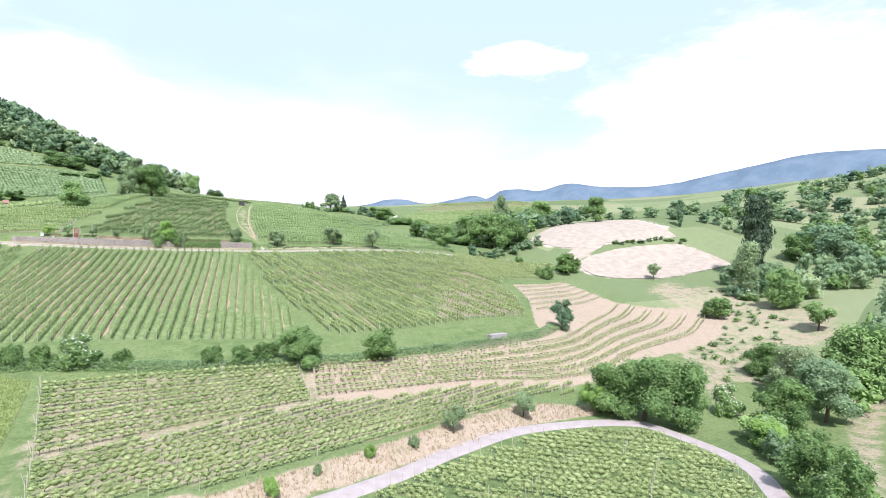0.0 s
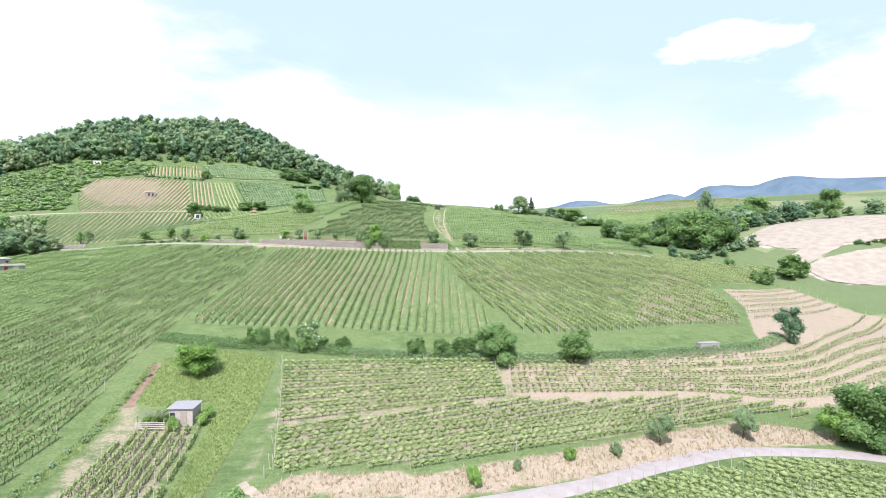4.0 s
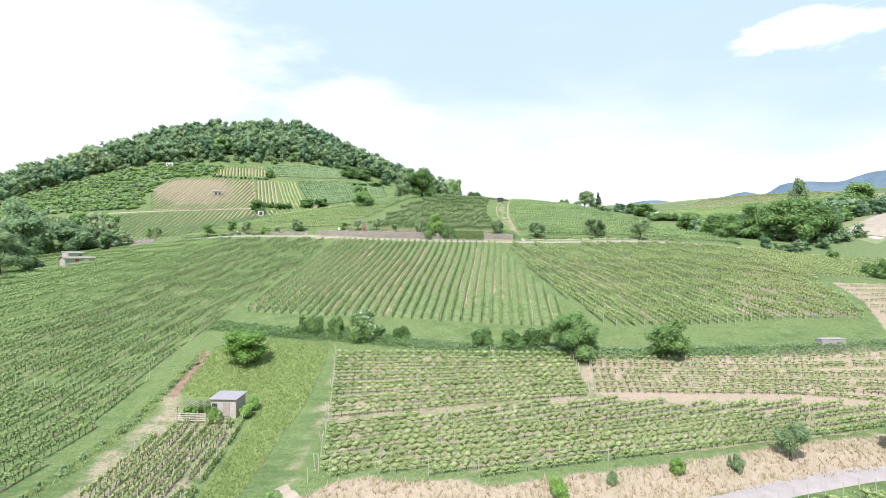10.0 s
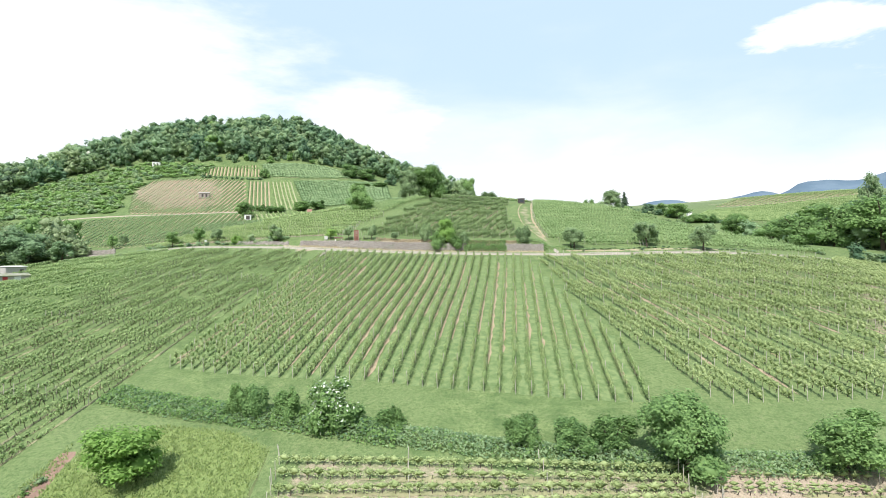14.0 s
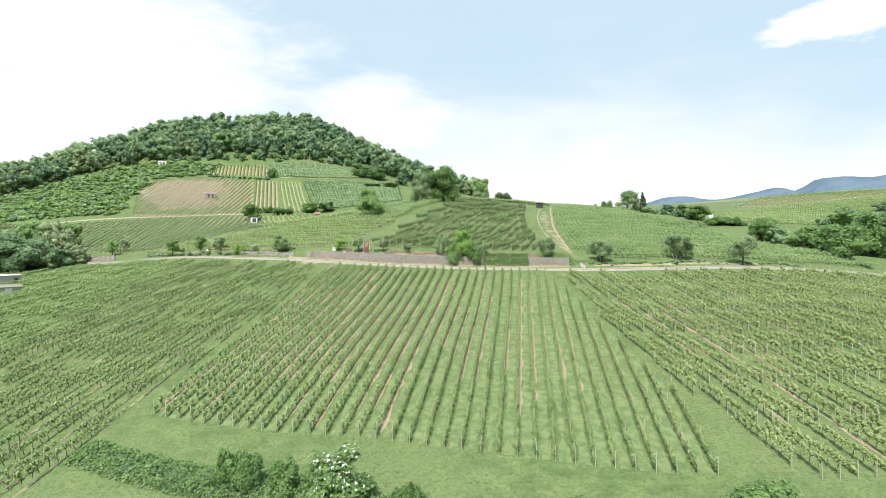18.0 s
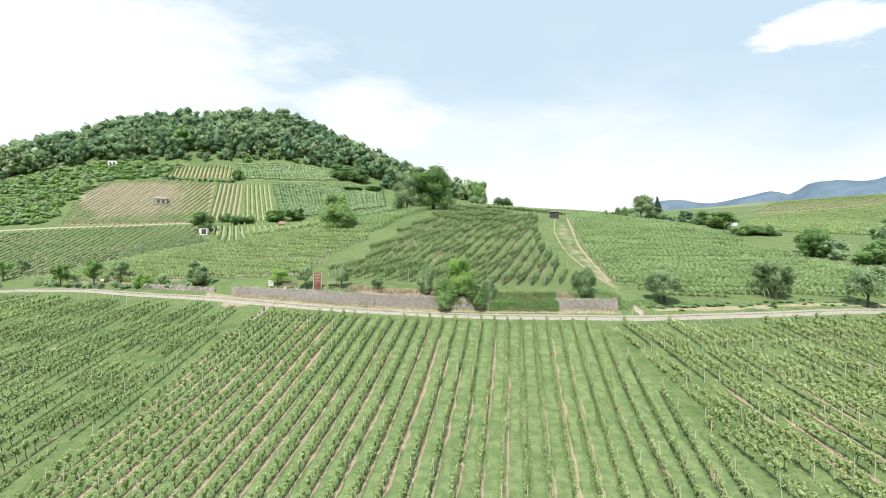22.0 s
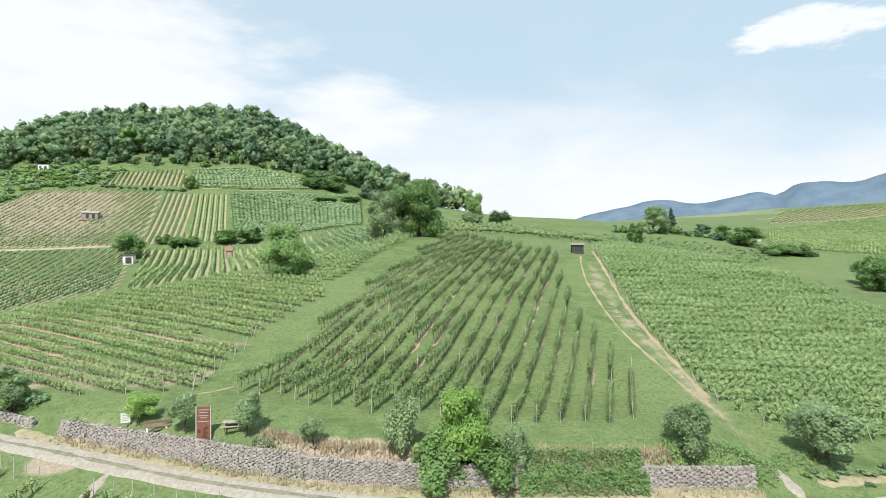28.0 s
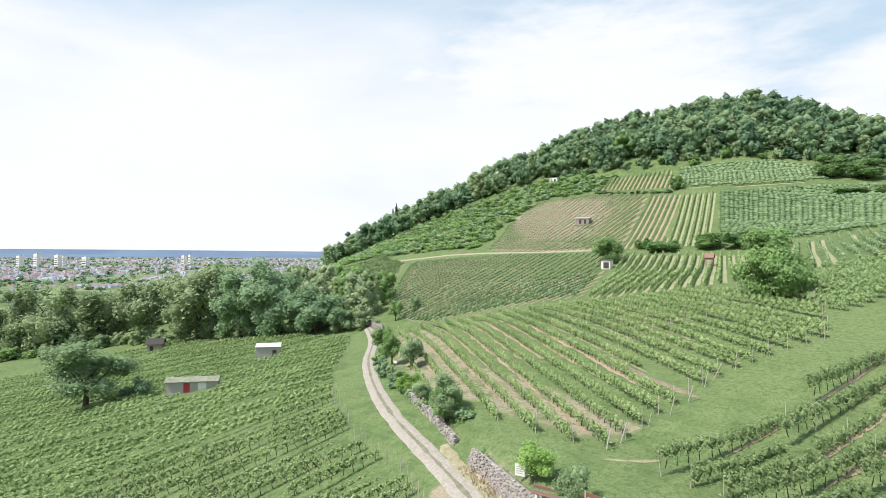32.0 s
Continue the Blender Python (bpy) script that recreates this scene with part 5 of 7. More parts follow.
plant("ravine_tree", 133.5, 9.0, 16.8, 16.1, "full", M_LEAF)
plant("ravine_tree", 153.4, 9.1, 24.4, 17.9, "full", M_LEAF_H)
plant("ravine_tree", 182.0, 14.0, 21.0, 19.0, "full", M_LEAF_Y)
plant("ravine_tree", 128.0, 27.5, 8.5, 10.5, "full", M_LEAF, True)
plant("ravine_tree", 120.5, 17.5, 10.5, 11.5, "full", M_LEAF_Y, True)
plant("valley_tree", 213.0, 79.0, 13.0, 14.0, "full", M_LEAF_H)
plant("orchard_tree", 159.0, -8.6, 4.6, 4.4, "tree", M_LEAF, True)
plant("ravine_tree", 167.4, 4.9, 23.9, 18.8, "full", M_LEAF)
plant("ravine_tree", 176.6, -1.6, 16.4, 15.7, "full", M_LEAF)
plant("ravine_tree", 178.2, -6.9, 12.0, 12.1, "full", M_LEAF_B)
plant("ravine_tree", 143.0, 8.6, 11.0, 10.5, "full", M_LEAF_B)
plant("blossom_bush", 170.8, -10.2, 4.4, 7.5, "shrub", M_BLOSSOM)
plant("ravine_tree", 87.6, 1.0, 5.7, 7.8, "full", M_LEAF_F, True)
plant("ravine_tree", 75.8, -10.7, 8.2, 8.2, "full", M_LEAF, True)
plant("ravine_tree", 70.0, -17.5, 8.9, 7.0, "full", M_LEAF, True)
plant("ravine_tree", 69.7, -15.6, 3.9, 5.5, "full", M_LEAF, True)
plant("ravine_tree", 63.6, -21.9, 4.5, 6.2, "full", M_LEAF_F, True)
plant("ravine_tree", 62.3, -24.9, 3.6, 5.3, "full", M_LEAF_F, True)
plant("lane_tree", 66.1, -31.4, 5.0, 5.5, "tree", M_LEAF_F, True)
for px, py, ph in ((443, 129, 24), (443.6, 123, 26), (443, 117, 25), (441, 110, 24), (440.5, 104, 22)):
    plant("poplar_tree", px, py, ph, 9.0, "poplar", M_LEAF_B)
plant("blossom_bush", 96.5, 15.0, 7.1, 6.0, "shrub", M_BLOSSOM, True)
plant("orchard_tree", 147.7, -23.2, 4.4, 4.4, "tree", M_LEAF)
plant("orchard_tree", 144.6, -31.6, 3.9, 3.0, "tree", M_LEAF_G, True)
plant("orchard_tree", 144.5, -35.9, 4.6, 4.6, "tree", M_LEAF_F, True)
plant("walnut_tree", 179.8, -37.8, 14.8, 13.0, "full", M_LEAF_G)
plant("walnut_tree", 171.0, -48.1, 14.2, 16.0, "full", M_LEAF_G)
plant("valley_tree", 209.4, 217.5, 17.9, 20.7, "full", M_LEAF)
plant("valley_tree", 194.3, 236.3, 22.6, 11.7, "full", M_LEAF_G)
plant("valley_tree", 231.0, 190.7, 14.9, 15.1, "full", M_LEAF)
plant("valley_tree", 145.5, 192.7, 16.6, 19.3, "full", M_LEAF)
plant("valley_tree", 152.9, 180.2, 20.5, 24.7, "full", M_LEAF)
plant("valley_tree", 165.3, 179.3, 15.6, 17.0, "full", M_LEAF)
plant("valley_tree", 158.6, 280.6, 11.1, 14.5, "full", M_LEAF)
plant("valley_tree", 117.3, 171.0, 11.9, 16.7, "full", M_LEAF)
plant("valley_bush", 146.2, 131.6, 6.8, 9.0, "shrub", M_LEAF)
plant("valley_bush", 164.0, 138.8, 9.4, 14.1, "shrub", M_LEAF_L)
plant("bare_tree", 193.1, 115.6, 7.4, 6.9, "tree", M_LEAF_G)
plant("valley_bush", 151.7, 158.3, 4.6, 5.2, "shrub", M_LEAF)
plant("walnut_tree", -132.9, 136.8, 15.0, 19.0, "tree", M_LEAF_G, True)
plant("dark_bush", -129.0, 145.5, 5.0, 7.2, "shrub", M_LEAF_B, True)
plant("grove_tree", -298.4, 137.5, 30.1, 22.1, "full", M_LEAF_Y)
plant("grove_tree", -286.9, 150.2, 29.0, 28.2, "full", M_LEAF_Y)
plant("grove_tree", -272.9, 165.6, 24.1, 27.0, "full", M_LEAF_Y)
plant("grove_tree", -247.0, 177.0, 25.6, 28.0, "full", M_LEAF_Y)
plant("grove_tree", -202.9, 181.7, 26.7, 28.3, "full", M_LEAF_Y)
plant("grove_tree", -178.1, 187.1, 22.0, 20.6, "full", M_LEAF_H)
plant("grove_tree", -162.6, 191.7, 23.5, 22.3, "full", M_LEAF_H)
plant("grove_tree", -147.1, 197.9, 13.6, 18.8, "full", M_LEAF_H)
plant("grove_tree", -135.3, 199.5, 6.9, 9.8, "full", M_LEAF_H)
plant("grove_tree", -280.3, 157.5, 14.1, 22.1, "full", M_LEAF_H)
plant("roadside_tree", -123.0, 209.4, 5.7, 5.1, "tree", M_LEAF)
plant("roadside_tree", -72.9, 170.6, 5.6, 4.3, "tree", M_LEAF, True)
plant("fruit_tree", -45.0, 157.2, 4.0, 4.5, "tree", M_LEAF, True)
plant("roadside_bush", -58.0, 162.5, 3.0, 3.8, "shrub", M_LEAF_F, True)


# ---- woods, scrub and hedges: too many to count ----
def clump_stuff(name, label, category, spots, mats, cards_each, rel, kinds=("tree",), seed=5, inner=10, tint=0.04):
    """Many crowns in one mesh; spots are rows of x, y, height, width and material number."""
    rng = np.random.default_rng(seed)
    protos = []
    for i in range(6):
        me = crown_mesh(seed * 50 + i, kinds[i % len(kinds)], cards_each, rel, mats[0], inner, 0.9)
        co = np.empty(len(me.vertices) * 3, np.float32)
        me.vertices.foreach_get("co", co)
        fa = np.empty(len(me.loops), np.int32)
        me.loops.foreach_get("vertex_index", fa)
        protos.append((co.reshape(-1, 3), fa.reshape(-1, 3)))
        bpy.data.meshes.remove(me)
    vs, fs, ms, ts, o = [], [], [], [], 0
    z0 = ground(spots[:, 0], spots[:, 1])
    for (x, y, hgt, wid, m), z in zip(spots, z0):
        p, fa = protos[rng.integers(6)]
        a = rng.uniform(0, 6.28)
        c, s = math.cos(a), math.sin(a)
        vs.append(np.stack([x + (p[:, 0] * c - p[:, 1] * s) * wid, y + (p[:, 0] * s + p[:, 1] * c) * wid, z + p[:, 2] * hgt], -1))
        fs.append(fa + o)
        ms.append(np.full(len(fa), int(m), np.int32))
        ts.append(np.full(len(fa), rng.normal(tint, 0.15), np.float32))
        o += len(p)
    me = mesh_of(name, np.concatenate(vs), np.concatenate(fs), mats[0])
    me.attributes.new("tree_tint", "FLOAT", "FACE").data.foreach_set("value", np.concatenate(ts))
    for m in mats[1:]:
        me.materials.append(m)
    me.polygons.foreach_set("material_index", np.concatenate(ms))
    return tagged(new(name, me), label, category, kind="stuff")


def scatter(poly, spacing, hmin, hmax, wmin, wmax, weights, rng, keep=1.0, clumping=0.0, scale=0.02):
    """Jittered spots in a polygon."""
    p = np.array(poly)
    xs = np.arange(p[:, 0].min(), p[:, 0].max(), spacing)
    ys = np.arange(p[:, 1].min(), p[:, 1].max(), spacing)
    X, Y = np.meshgrid(xs, ys)
    X = (X + rng.uniform(-0.48, 0.48, X.shape) * spacing).ravel()
    Y = (Y + rng.uniform(-0.48, 0.48, Y.shape) * spacing).ravel()
    ok = inside(poly, X, Y) & (rng.random(len(X)) < keep)
    X, Y = X[ok], Y[ok]
    if clumping:
        d = np.array([noise.noise((a * scale, b * scale, 9.0)) for a, b in zip(X, Y)])
        ok = d > clumping
        X, Y = X[ok], Y[ok]
    k = len(X)
    size = rng.uniform(0, 1, k)
    mats = rng.choice(len(weights), k, p=np.array(weights) / sum(weights))
    return np.stack([X, Y, hmin + (hmax - hmin) * size, wmin + (wmax - wmin) * np.clip(size + rng.normal(0, 0.25, k), 0, 1), mats], -1)


def along(line, spacing, hmin, hmax, wmin, wmax, spread, weights, rng):
    p = resample(line, spacing)
    k = len(p)
    p = p + rng.normal(0, spread, (k, 2))
    return np.stack([p[:, 0], p[:, 1], rng.uniform(hmin, hmax, k), rng.uniform(wmin, wmax, k), rng.choice(len(weights), k, p=np.array(weights) / sum(weights))], -1)


WOODS_RNG = np.random.default_rng(11)
LEAVES = (M_LEAF_H, M_LEAF_G, M_LEAF_B, M_LEAF_L, M_BLOSSOM)
HILL_WOOD = ((-215, 372), (-187, 384), (-150, 391), (-124, 392), (-100, 400), (-76, 404), (-60, 410), (-36, 400), (-16, 402), (10, 425), (30, 470), (20, 510), (-100, 520), (-230, 520), (-340, 500), (-430, 430), (-400, 350), (-340, 312), (-290, 318), (-250, 345))
clump_stuff("hill_woodland", "dense mixed woodland covering the round hilltop", "woodland", scatter(HILL_WOOD, 8.0, 9, 17, 10, 17, (4, 4.5, 3.5, 0.4, 0.05, 0.6, 0.2), WOODS_RNG), (*LEAVES, M_LEAF_Y, M_PINE), 230, 0.115, ("full",), 5)
SCRUB = ((-215, 370), (-188, 382), (-152, 378), (-152, 358), (-181, 351), (-180, 322), (-170, 292), (-215, 284), (-270, 285), (-330, 300), (-300, 318), (-250, 342))
clump_stuff("hill_scrub", "bright green scrub on the hill flank", "scrub", scatter(SCRUB, 3.1, 1.0, 3.8, 3.5, 6.5, (1.5, 2.5, 0.1, 6), WOODS_RNG, 0.95), LEAVES[:4], 75, 0.21, ("shrub",), 6, 4, 0.2)
edge = along(((-188, 384), (-150, 390), (-124, 391), (-100, 399), (-76, 402), (-50, 404)), 4.5, 4, 8, 5, 8, 1.5, (4, 2, 2, 1), WOODS_RNG)
ridge_hedge = along(((108, 392), (128, 400), (146, 404), (165, 392), (172, 372), (176, 352), (188, 346)), 3.2, 2.5, 5.5, 4, 7, 1.2, (4, 3, 2, 1), WOODS_RNG)
field_hedge = along(((-150, 356.5), (-120, 354.5), (-112, 356)), 3.0, 1.2, 2.2, 3, 4.5, 0.5, (4, 1, 1, 0.5), WOODS_RNG)
clump_stuff("hill_hedges", "bushy hedges between the hill plots", "hedge", np.concatenate([edge, field_hedge, ridge_hedge]), LEAVES[:4], 80, 0.2, ("shrub",), 7)


def leaf_carpet(name, label, category, strips, size, seed):
    """Creeping leaves over banks; strips are (line, half width, height, leaves a metre, material number)."""
    rng = np.random.default_rng(seed)
    mats = (M_LEAF, M_LEAF_L, M_LEAF_B, M_LEAF_G)
    pieces = []
    for line, half, tall, dense, m in strips:
        p = resample(line, 0.25)
        t = np.gradient(p, axis=0)
        t /= np.linalg.norm(t, axis=1)[:, None]
        k = int(len(p) * 0.25 * dense)
        i = rng.integers(len(p), size=k)
        o = rng.uniform(-1, 1, k)
        xy = p[i] + t[i][:, ::-1] * (1, -1) * (o * half)[:, None] + rng.normal(0, 0.1, (k, 2))
        lump = np.array([noise.noise((x * 0.5, y * 0.5, 1.0)) + 0.6 * noise.noise((x * 1.7, y * 1.7, 4.0)) for x, y in xy])
        top = tall * np.sqrt(np.maximum(0.06, 1 - o * o)) * (0.85 + 0.55 * lump)
        z = ground(xy[:, 0], xy[:, 1]) + np.maximum(top, 0.05) * rng.beta(4, 1.2, k)
        nrm = np.stack([rng.normal(0, 0.5, k), rng.normal(-0.25, 0.5, k), rng.normal(0.9, 0.3, k)], -1)
        v, f = cards(np.c_[xy, z], nrm, size * rng.uniform(0.6, 1.4, k), rng)
        pick = np.where(rng.random(k) < 0.55, m, rng.integers(4, size=k))
        for j in range(4):
            if (pick == j).any():
                pieces.append((v.reshape(-1, 3, 3)[pick == j].reshape(-1, 3), np.arange(3 * (pick == j).sum()).reshape(-1, 3), j))
    return tagged(new(name, joined(name, pieces, mats)), label, category, kind="stuff")


def grass_tufts(name, label, category, mat, areas, tall, seed):
    """Upright blades in tufts; areas are (polygon, tufts a square metre)."""
    rng = np.random.default_rng(seed)
    xy = []
    for poly, dense in areas:
        p = np.array(poly)
        lo, hi = p.min(0), p.max(0)
        q = rng.uniform(lo, hi, (int((hi - lo).prod() * dense), 2))
        xy.append(q[inside(poly, q[:, 0], q[:, 1])])
    xy = np.concatenate(xy)
    xy = np.repeat(xy, 3, axis=0) + rng.normal(0, 0.12, (len(xy) * 3, 2))
    k = len(xy)
    a, w, h = rng.uniform(0, 6.28, k), rng.uniform(0.05, 0.12, k), tall * rng.uniform(0.5, 1.25, k)
    side = np.stack([np.cos(a) * w, np.sin(a) * w, 0 * a], -1)
    foot = np.c_[xy, ground(xy[:, 0], xy[:, 1]) - 0.03]
    tip = foot + np.stack([rng.normal(0, 0.16, k), rng.normal(0, 0.16, k), h], -1)
    v = np.stack([foot - side, foot + side, tip], 1).reshape(-1, 3)
    return tagged(new(name, mesh_of(name, v, np.arange(3 * k).reshape(k, 3), mat)), label, category, kind="stuff")


BANK = ((-41, 70.5), (-34, 67.5), (-27, 65), (-14, 61.6), (-3, 58.4), (8.5, 55.3), (22, 52.9), (38, 51.6), (55, 51.4), (68, 52.2), (82, 55.5), (94, 62))
leaf_carpet("slope_hedge", "low ivy and bramble hedge on the grass bank", "hedge", ((BANK, 1.7, 1.0, 170, 3), (BANK[:5], 2.2, 1.2, 150, 1)), 0.3, 8)
leaf_carpet("wall_creeper", "fresh green ivy hanging over the stone wall", "ivy", (
    (((8.8, 143.1), (14, 143.0), (19.8, 143.1)), 1.35, 1.9, 800, 1), (((23, 145.2), (27, 144.8), (30.8, 144.2)), 1.3, 1.0, 240, 1),
    (((31, 143.5), (34, 146), (39, 147)), 1.0, 0.5, 90, 0), (((-15.5, 146.6), (-12.5, 145.6), (-9.8, 144.6)), 0.55, 1.6, 150, 2),
    (((-60, 163.4), (-50, 159.6), (-42, 157.6)), 1.1, 0.7, 90, 0), (((-36, 153.2), (-30, 150.9), (-27, 149.8)), 0.4, 0.5, 70, 0)), 0.2, 9)
grass_tufts("tall_grass", "tall yellow-green meadow grass round the young tree", "grass", M_BLADE, ((LUSH_AREAS[0], 12.0), (((-40, 14), (-38.0, 14), (-37.4, 56), (-39, 60)), 12.0)), 0.32, 31)
grass_tufts("dry_grass", "dry straw-coloured grass on banks and walls", "grass", M_STRAW, ((DRY_AREAS[3], 3.5), (((9, 144.0), (23, 143.9), (23, 145.2), (9, 145.3)), 26.0), (((-15, 147.2), (-9, 145.3), (1, 144), (1, 145.2), (-9, 146.6), (-15, 148.6)), 26.0),
    (((-37, 151.6), (-27, 148.2), (-9, 142.7), (9, 141.6), (30, 141.7), (30, 142.4), (9, 142.3), (-9, 143.6), (-27, 149.4), (-37, 152.6)), 9.0)), 0.5, 32)
ivy = np.concatenate([along(((64, 256), (78, 219), (90, 198.5), (106, 178), (119, 162)), 1.6, 0.7, 1.5, 1.6, 3.0, 0.6, (3, 2, 1, 1), WOODS_RNG),
                      along(((36, 144.2), (46, 145), (60, 147.2), (90, 151.5)), 0.9, 0.3, 0.6, 0.9, 1.7, 0.7, (2, 3, 1, 1), WOODS_RNG),
                      along(((-98, 188), (-80, 173), (-64, 164.5), (-50, 159.5), (-42, 157.5)), 1.7, 0.6, 1.6, 1.5, 2.6, 0.6, (3, 2, 1, 2), WOODS_RNG)])
clump_stuff("roadside_weeds", "low green weeds and brambles along field edges", "weeds", ivy, LEAVES[:4], 320, 0.115, ("shrub",), 9)
weeds = np.concatenate([along(((-39, 13), (-38.6, 35), (-38, 53)), 1.6, 0.4, 0.9, 0.9, 1.6, 0.3, (1, 3, 0.5, 1), WOODS_RNG),
                        scatter(((108, 30), (122, 44), (150, 58), (172, 70), (195, 90), (215, 100), (190, 60), (165, 40), (125, 16)), 4.2, 0.4, 2.2, 1.0, 3.6, (1, 4, 0.3, 3, 0.25), WOODS_RNG, 0.6)])
weeds = np.concatenate([weeds, scatter(((36, 256), (64, 262), (100, 300), (160, 335), (172, 352), (150, 380), (110, 388), (60, 350), (30, 318)), 3.4, 0.3, 1.3, 0.9, 2.6, (1, 4, 0.5, 2), WOODS_RNG, 0.75)])
clump_stuff("tall_weeds", "tall grass tufts and weeds in the meadow", "weeds", weeds, LEAVES, 60, 0.2, ("shrub",), 10, 3)
ravine = np.concatenate([along(((60, -30), (72, -17), (84, -2), (91, 7)), 3.2, 3, 5.5, 4, 7, 1.5, (4, 2, 2, 2), WOODS_RNG),
                         scatter(((110, 0), (124, 12), (150, 20), (178, 22), (196, 26), (192, 8), (178, -3), (158, 1), (134, 5)), 6.4, 6, 13, 7, 12, (4, 4, 3, 1), WOODS_RNG, 0.85),
                         scatter(((196, 60), (200, 90), (222, 96), (260, 80), (300, 85), (300, 60), (250, 55)), 8.5, 6, 12, 7, 12, (4, 2, 3, 1), WOODS_RNG, 0.75)])
clump_stuff("ravine_woodland", "dense green trees and scrub filling the ravine", "woodland", ravine, LEAVES[:4], 650, 0.08, ("full", "shrub"), 12)
far_w = np.concatenate([along(((178, -14.5), (180, -22), (178.5, -31)), 1.6, 1.5, 2.5, 2, 3.5, 0.4, (4, 1, 2, 1), WOODS_RNG),
                        along(((300, 130), (350, 190), (420, 230), (520, 300)), 8, 5, 10, 6, 12, 3, (4, 2, 3, 1), WOODS_RNG),
                        along(((400, 60), (430, 10), (470, -40)), 8, 6, 11, 7, 12, 3, (4, 2, 3, 1), WOODS_RNG),
                        along(((480, 200), (600, 260), (700, 240), (850, 330)), 11, 7, 13, 9, 15, 4, (4, 2, 4, 1), WOODS_RNG),
                        scatter(((423, 87), (465, 145), (600, 160), (620, 60), (540, -60), (450, -55), (430, 20)), 11, 8, 14, 9, 15, (3, 4, 3, 1), WOODS_RNG, 0.75, 0.06, 0.014),
                        along(((175, 172), (150, 168), (128, 160)), 5, 3, 6, 4, 7, 1.5, (4, 2, 2, 1), WOODS_RNG),
                        along(((205, 151), (222, 146), (240, 138)), 2.5, 1.0, 2.0, 2.5, 4, 0.8, (2, 2, 1, 3), WOODS_RNG),
                        along(((247, 190), (262, 165), (275, 130)), 8, 4, 9, 5, 10, 3, (4, 2, 2, 1), WOODS_RNG),
                        scatter(((330, -40), (370, 60), (420, 130), (560, 200), (640, 120), (560, 20), (450, -70)), 13, 6, 12, 8, 15, (3, 4, 2, 2), WOODS_RNG, 0.8, 0.16, 0.016),
                        scatter(((260, 90), (300, 130), (330, 240), (480, 330), (700, 330), (760, 200), (600, 200), (420, 130), (340, 70)), 13, 6, 12, 8, 15, (3, 4, 2, 2), WOODS_RNG, 0.8, 0.14, 0.018),
                        scatter(((150, 200), (240, 215), (330, 300), (420, 420), (330, 430), (230, 330), (150, 270)), 12, 6, 13, 9, 15, (5, 3, 2, 1), WOODS_RNG, 0.7, 0.04, 0.02),
                        scatter(((640, -200), (700, 30), (800, 260), (1000, 330), (1000, -200)), 17, 10, 17, 14, 22, (4, 2, 4, 0.3), WOODS_RNG, 0.9, -0.14, 0.01),
                        along(((430, -150), (470, -40), (520, 0)), 9, 10, 15, 11, 16, 4, (4, 1, 3, 0.3), WOODS_RNG),
                        scatter(((140, 186), (150, 172), (178, 186), (205, 196), (230, 200), (180, 225), (140, 215)), 8, 6, 11, 8, 13, (5, 2, 2, 1), WOODS_RNG, 0.8)])
clump_stuff("valley_woods", "woods and hedges over the far valley slopes", "woodland", far_w, LEAVES[:4], 220, 0.135, ("full",), 13, 8)
grove = np.concatenate([along(((-330, 140), (-296, 128), (-270, 158), (-240, 172), (-200, 182), (-165, 194), (-140, 203), (-131, 205)), 3.0, 3, 6.5, 5, 8, 2.0, (4, 3, 2, 2), WOODS_RNG),
                        scatter(((-320, 178), (-250, 188), (-200, 196), (-150, 208), (-135, 206), (-150, 230), (-220, 240), (-330, 215)), 9, 9, 15, 9, 14, (3, 6, 1, 1), WOODS_RNG, 0.85),
                        scatter(((-420, 120), (-320, 150), (-320, 215), (-420, 210)), 11, 9, 15, 10, 15, (3, 6, 1, 1), WOODS_RNG, 0.85)])
clump_stuff("grove_woodland", "tall leafy grove behind the vineyard huts", "woodland", grove, (M_LEAF, M_LEAF_Y, M_LEAF_Y, M_LEAF_G), 600, 0.082, ("full",), 14)

# ---- built things ----
def mat_flat(name, c, rough=0.7, metal=0.0):
    return plain_mat(name, tuple(v * 0.82 for v in c), c, 2.5, rough, 25.0, 0.15, metal, local=True)


M_RUST = mat_flat("rust_red_board", (0.21, 0.095, 0.065), 0.7)
M_RUST_D = mat_flat("rust_dark_print", (0.12, 0.05, 0.035), 0.6)
M_RED = mat_flat("red_paint", (0.42, 0.05, 0.06), 0.5)
M_WHITE = mat_flat("white_paint", (0.78, 0.77, 0.74), 0.6)
M_CREAM = mat_flat("pale_render", (0.44, 0.395, 0.365), 0.9)
M_GREY = mat_flat("grey_render", (0.42, 0.39, 0.37), 0.9)
M_PLANK = mat_flat("weathered_planks", (0.36, 0.31, 0.27), 0.85)
M_DARK = mat_flat("dark_boards", (0.07, 0.06, 0.055), 0.8)
M_SHEET = mat_flat("grey_roof_sheet", (0.31, 0.295, 0.315), 0.7)
M_TILE = mat_flat("red_roof_tiles", (0.29, 0.165, 0.125), 0.85)
M_BRICK = mat_flat("faded_brick", (0.34, 0.24, 0.19), 0.9)
M_MOSS = plain_mat("mossy_roof", (0.3, 0.29, 0.25), (0.16, 0.18, 0.09), 1.5, 0.9, 20.0)
M_SEAT = mat_flat("red_brown_plank", (0.22, 0.13, 0.11), 0.6)
M_CONC = mat_flat("pale_concrete", (0.32, 0.305, 0.29), 0.9)
M_BLUE = mat_flat("blue_tarpaulin", (0.25, 0.45, 0.72), 0.45)
M_RUBBER = mat_flat("black_rubber", (0.03, 0.03, 0.03), 0.8)
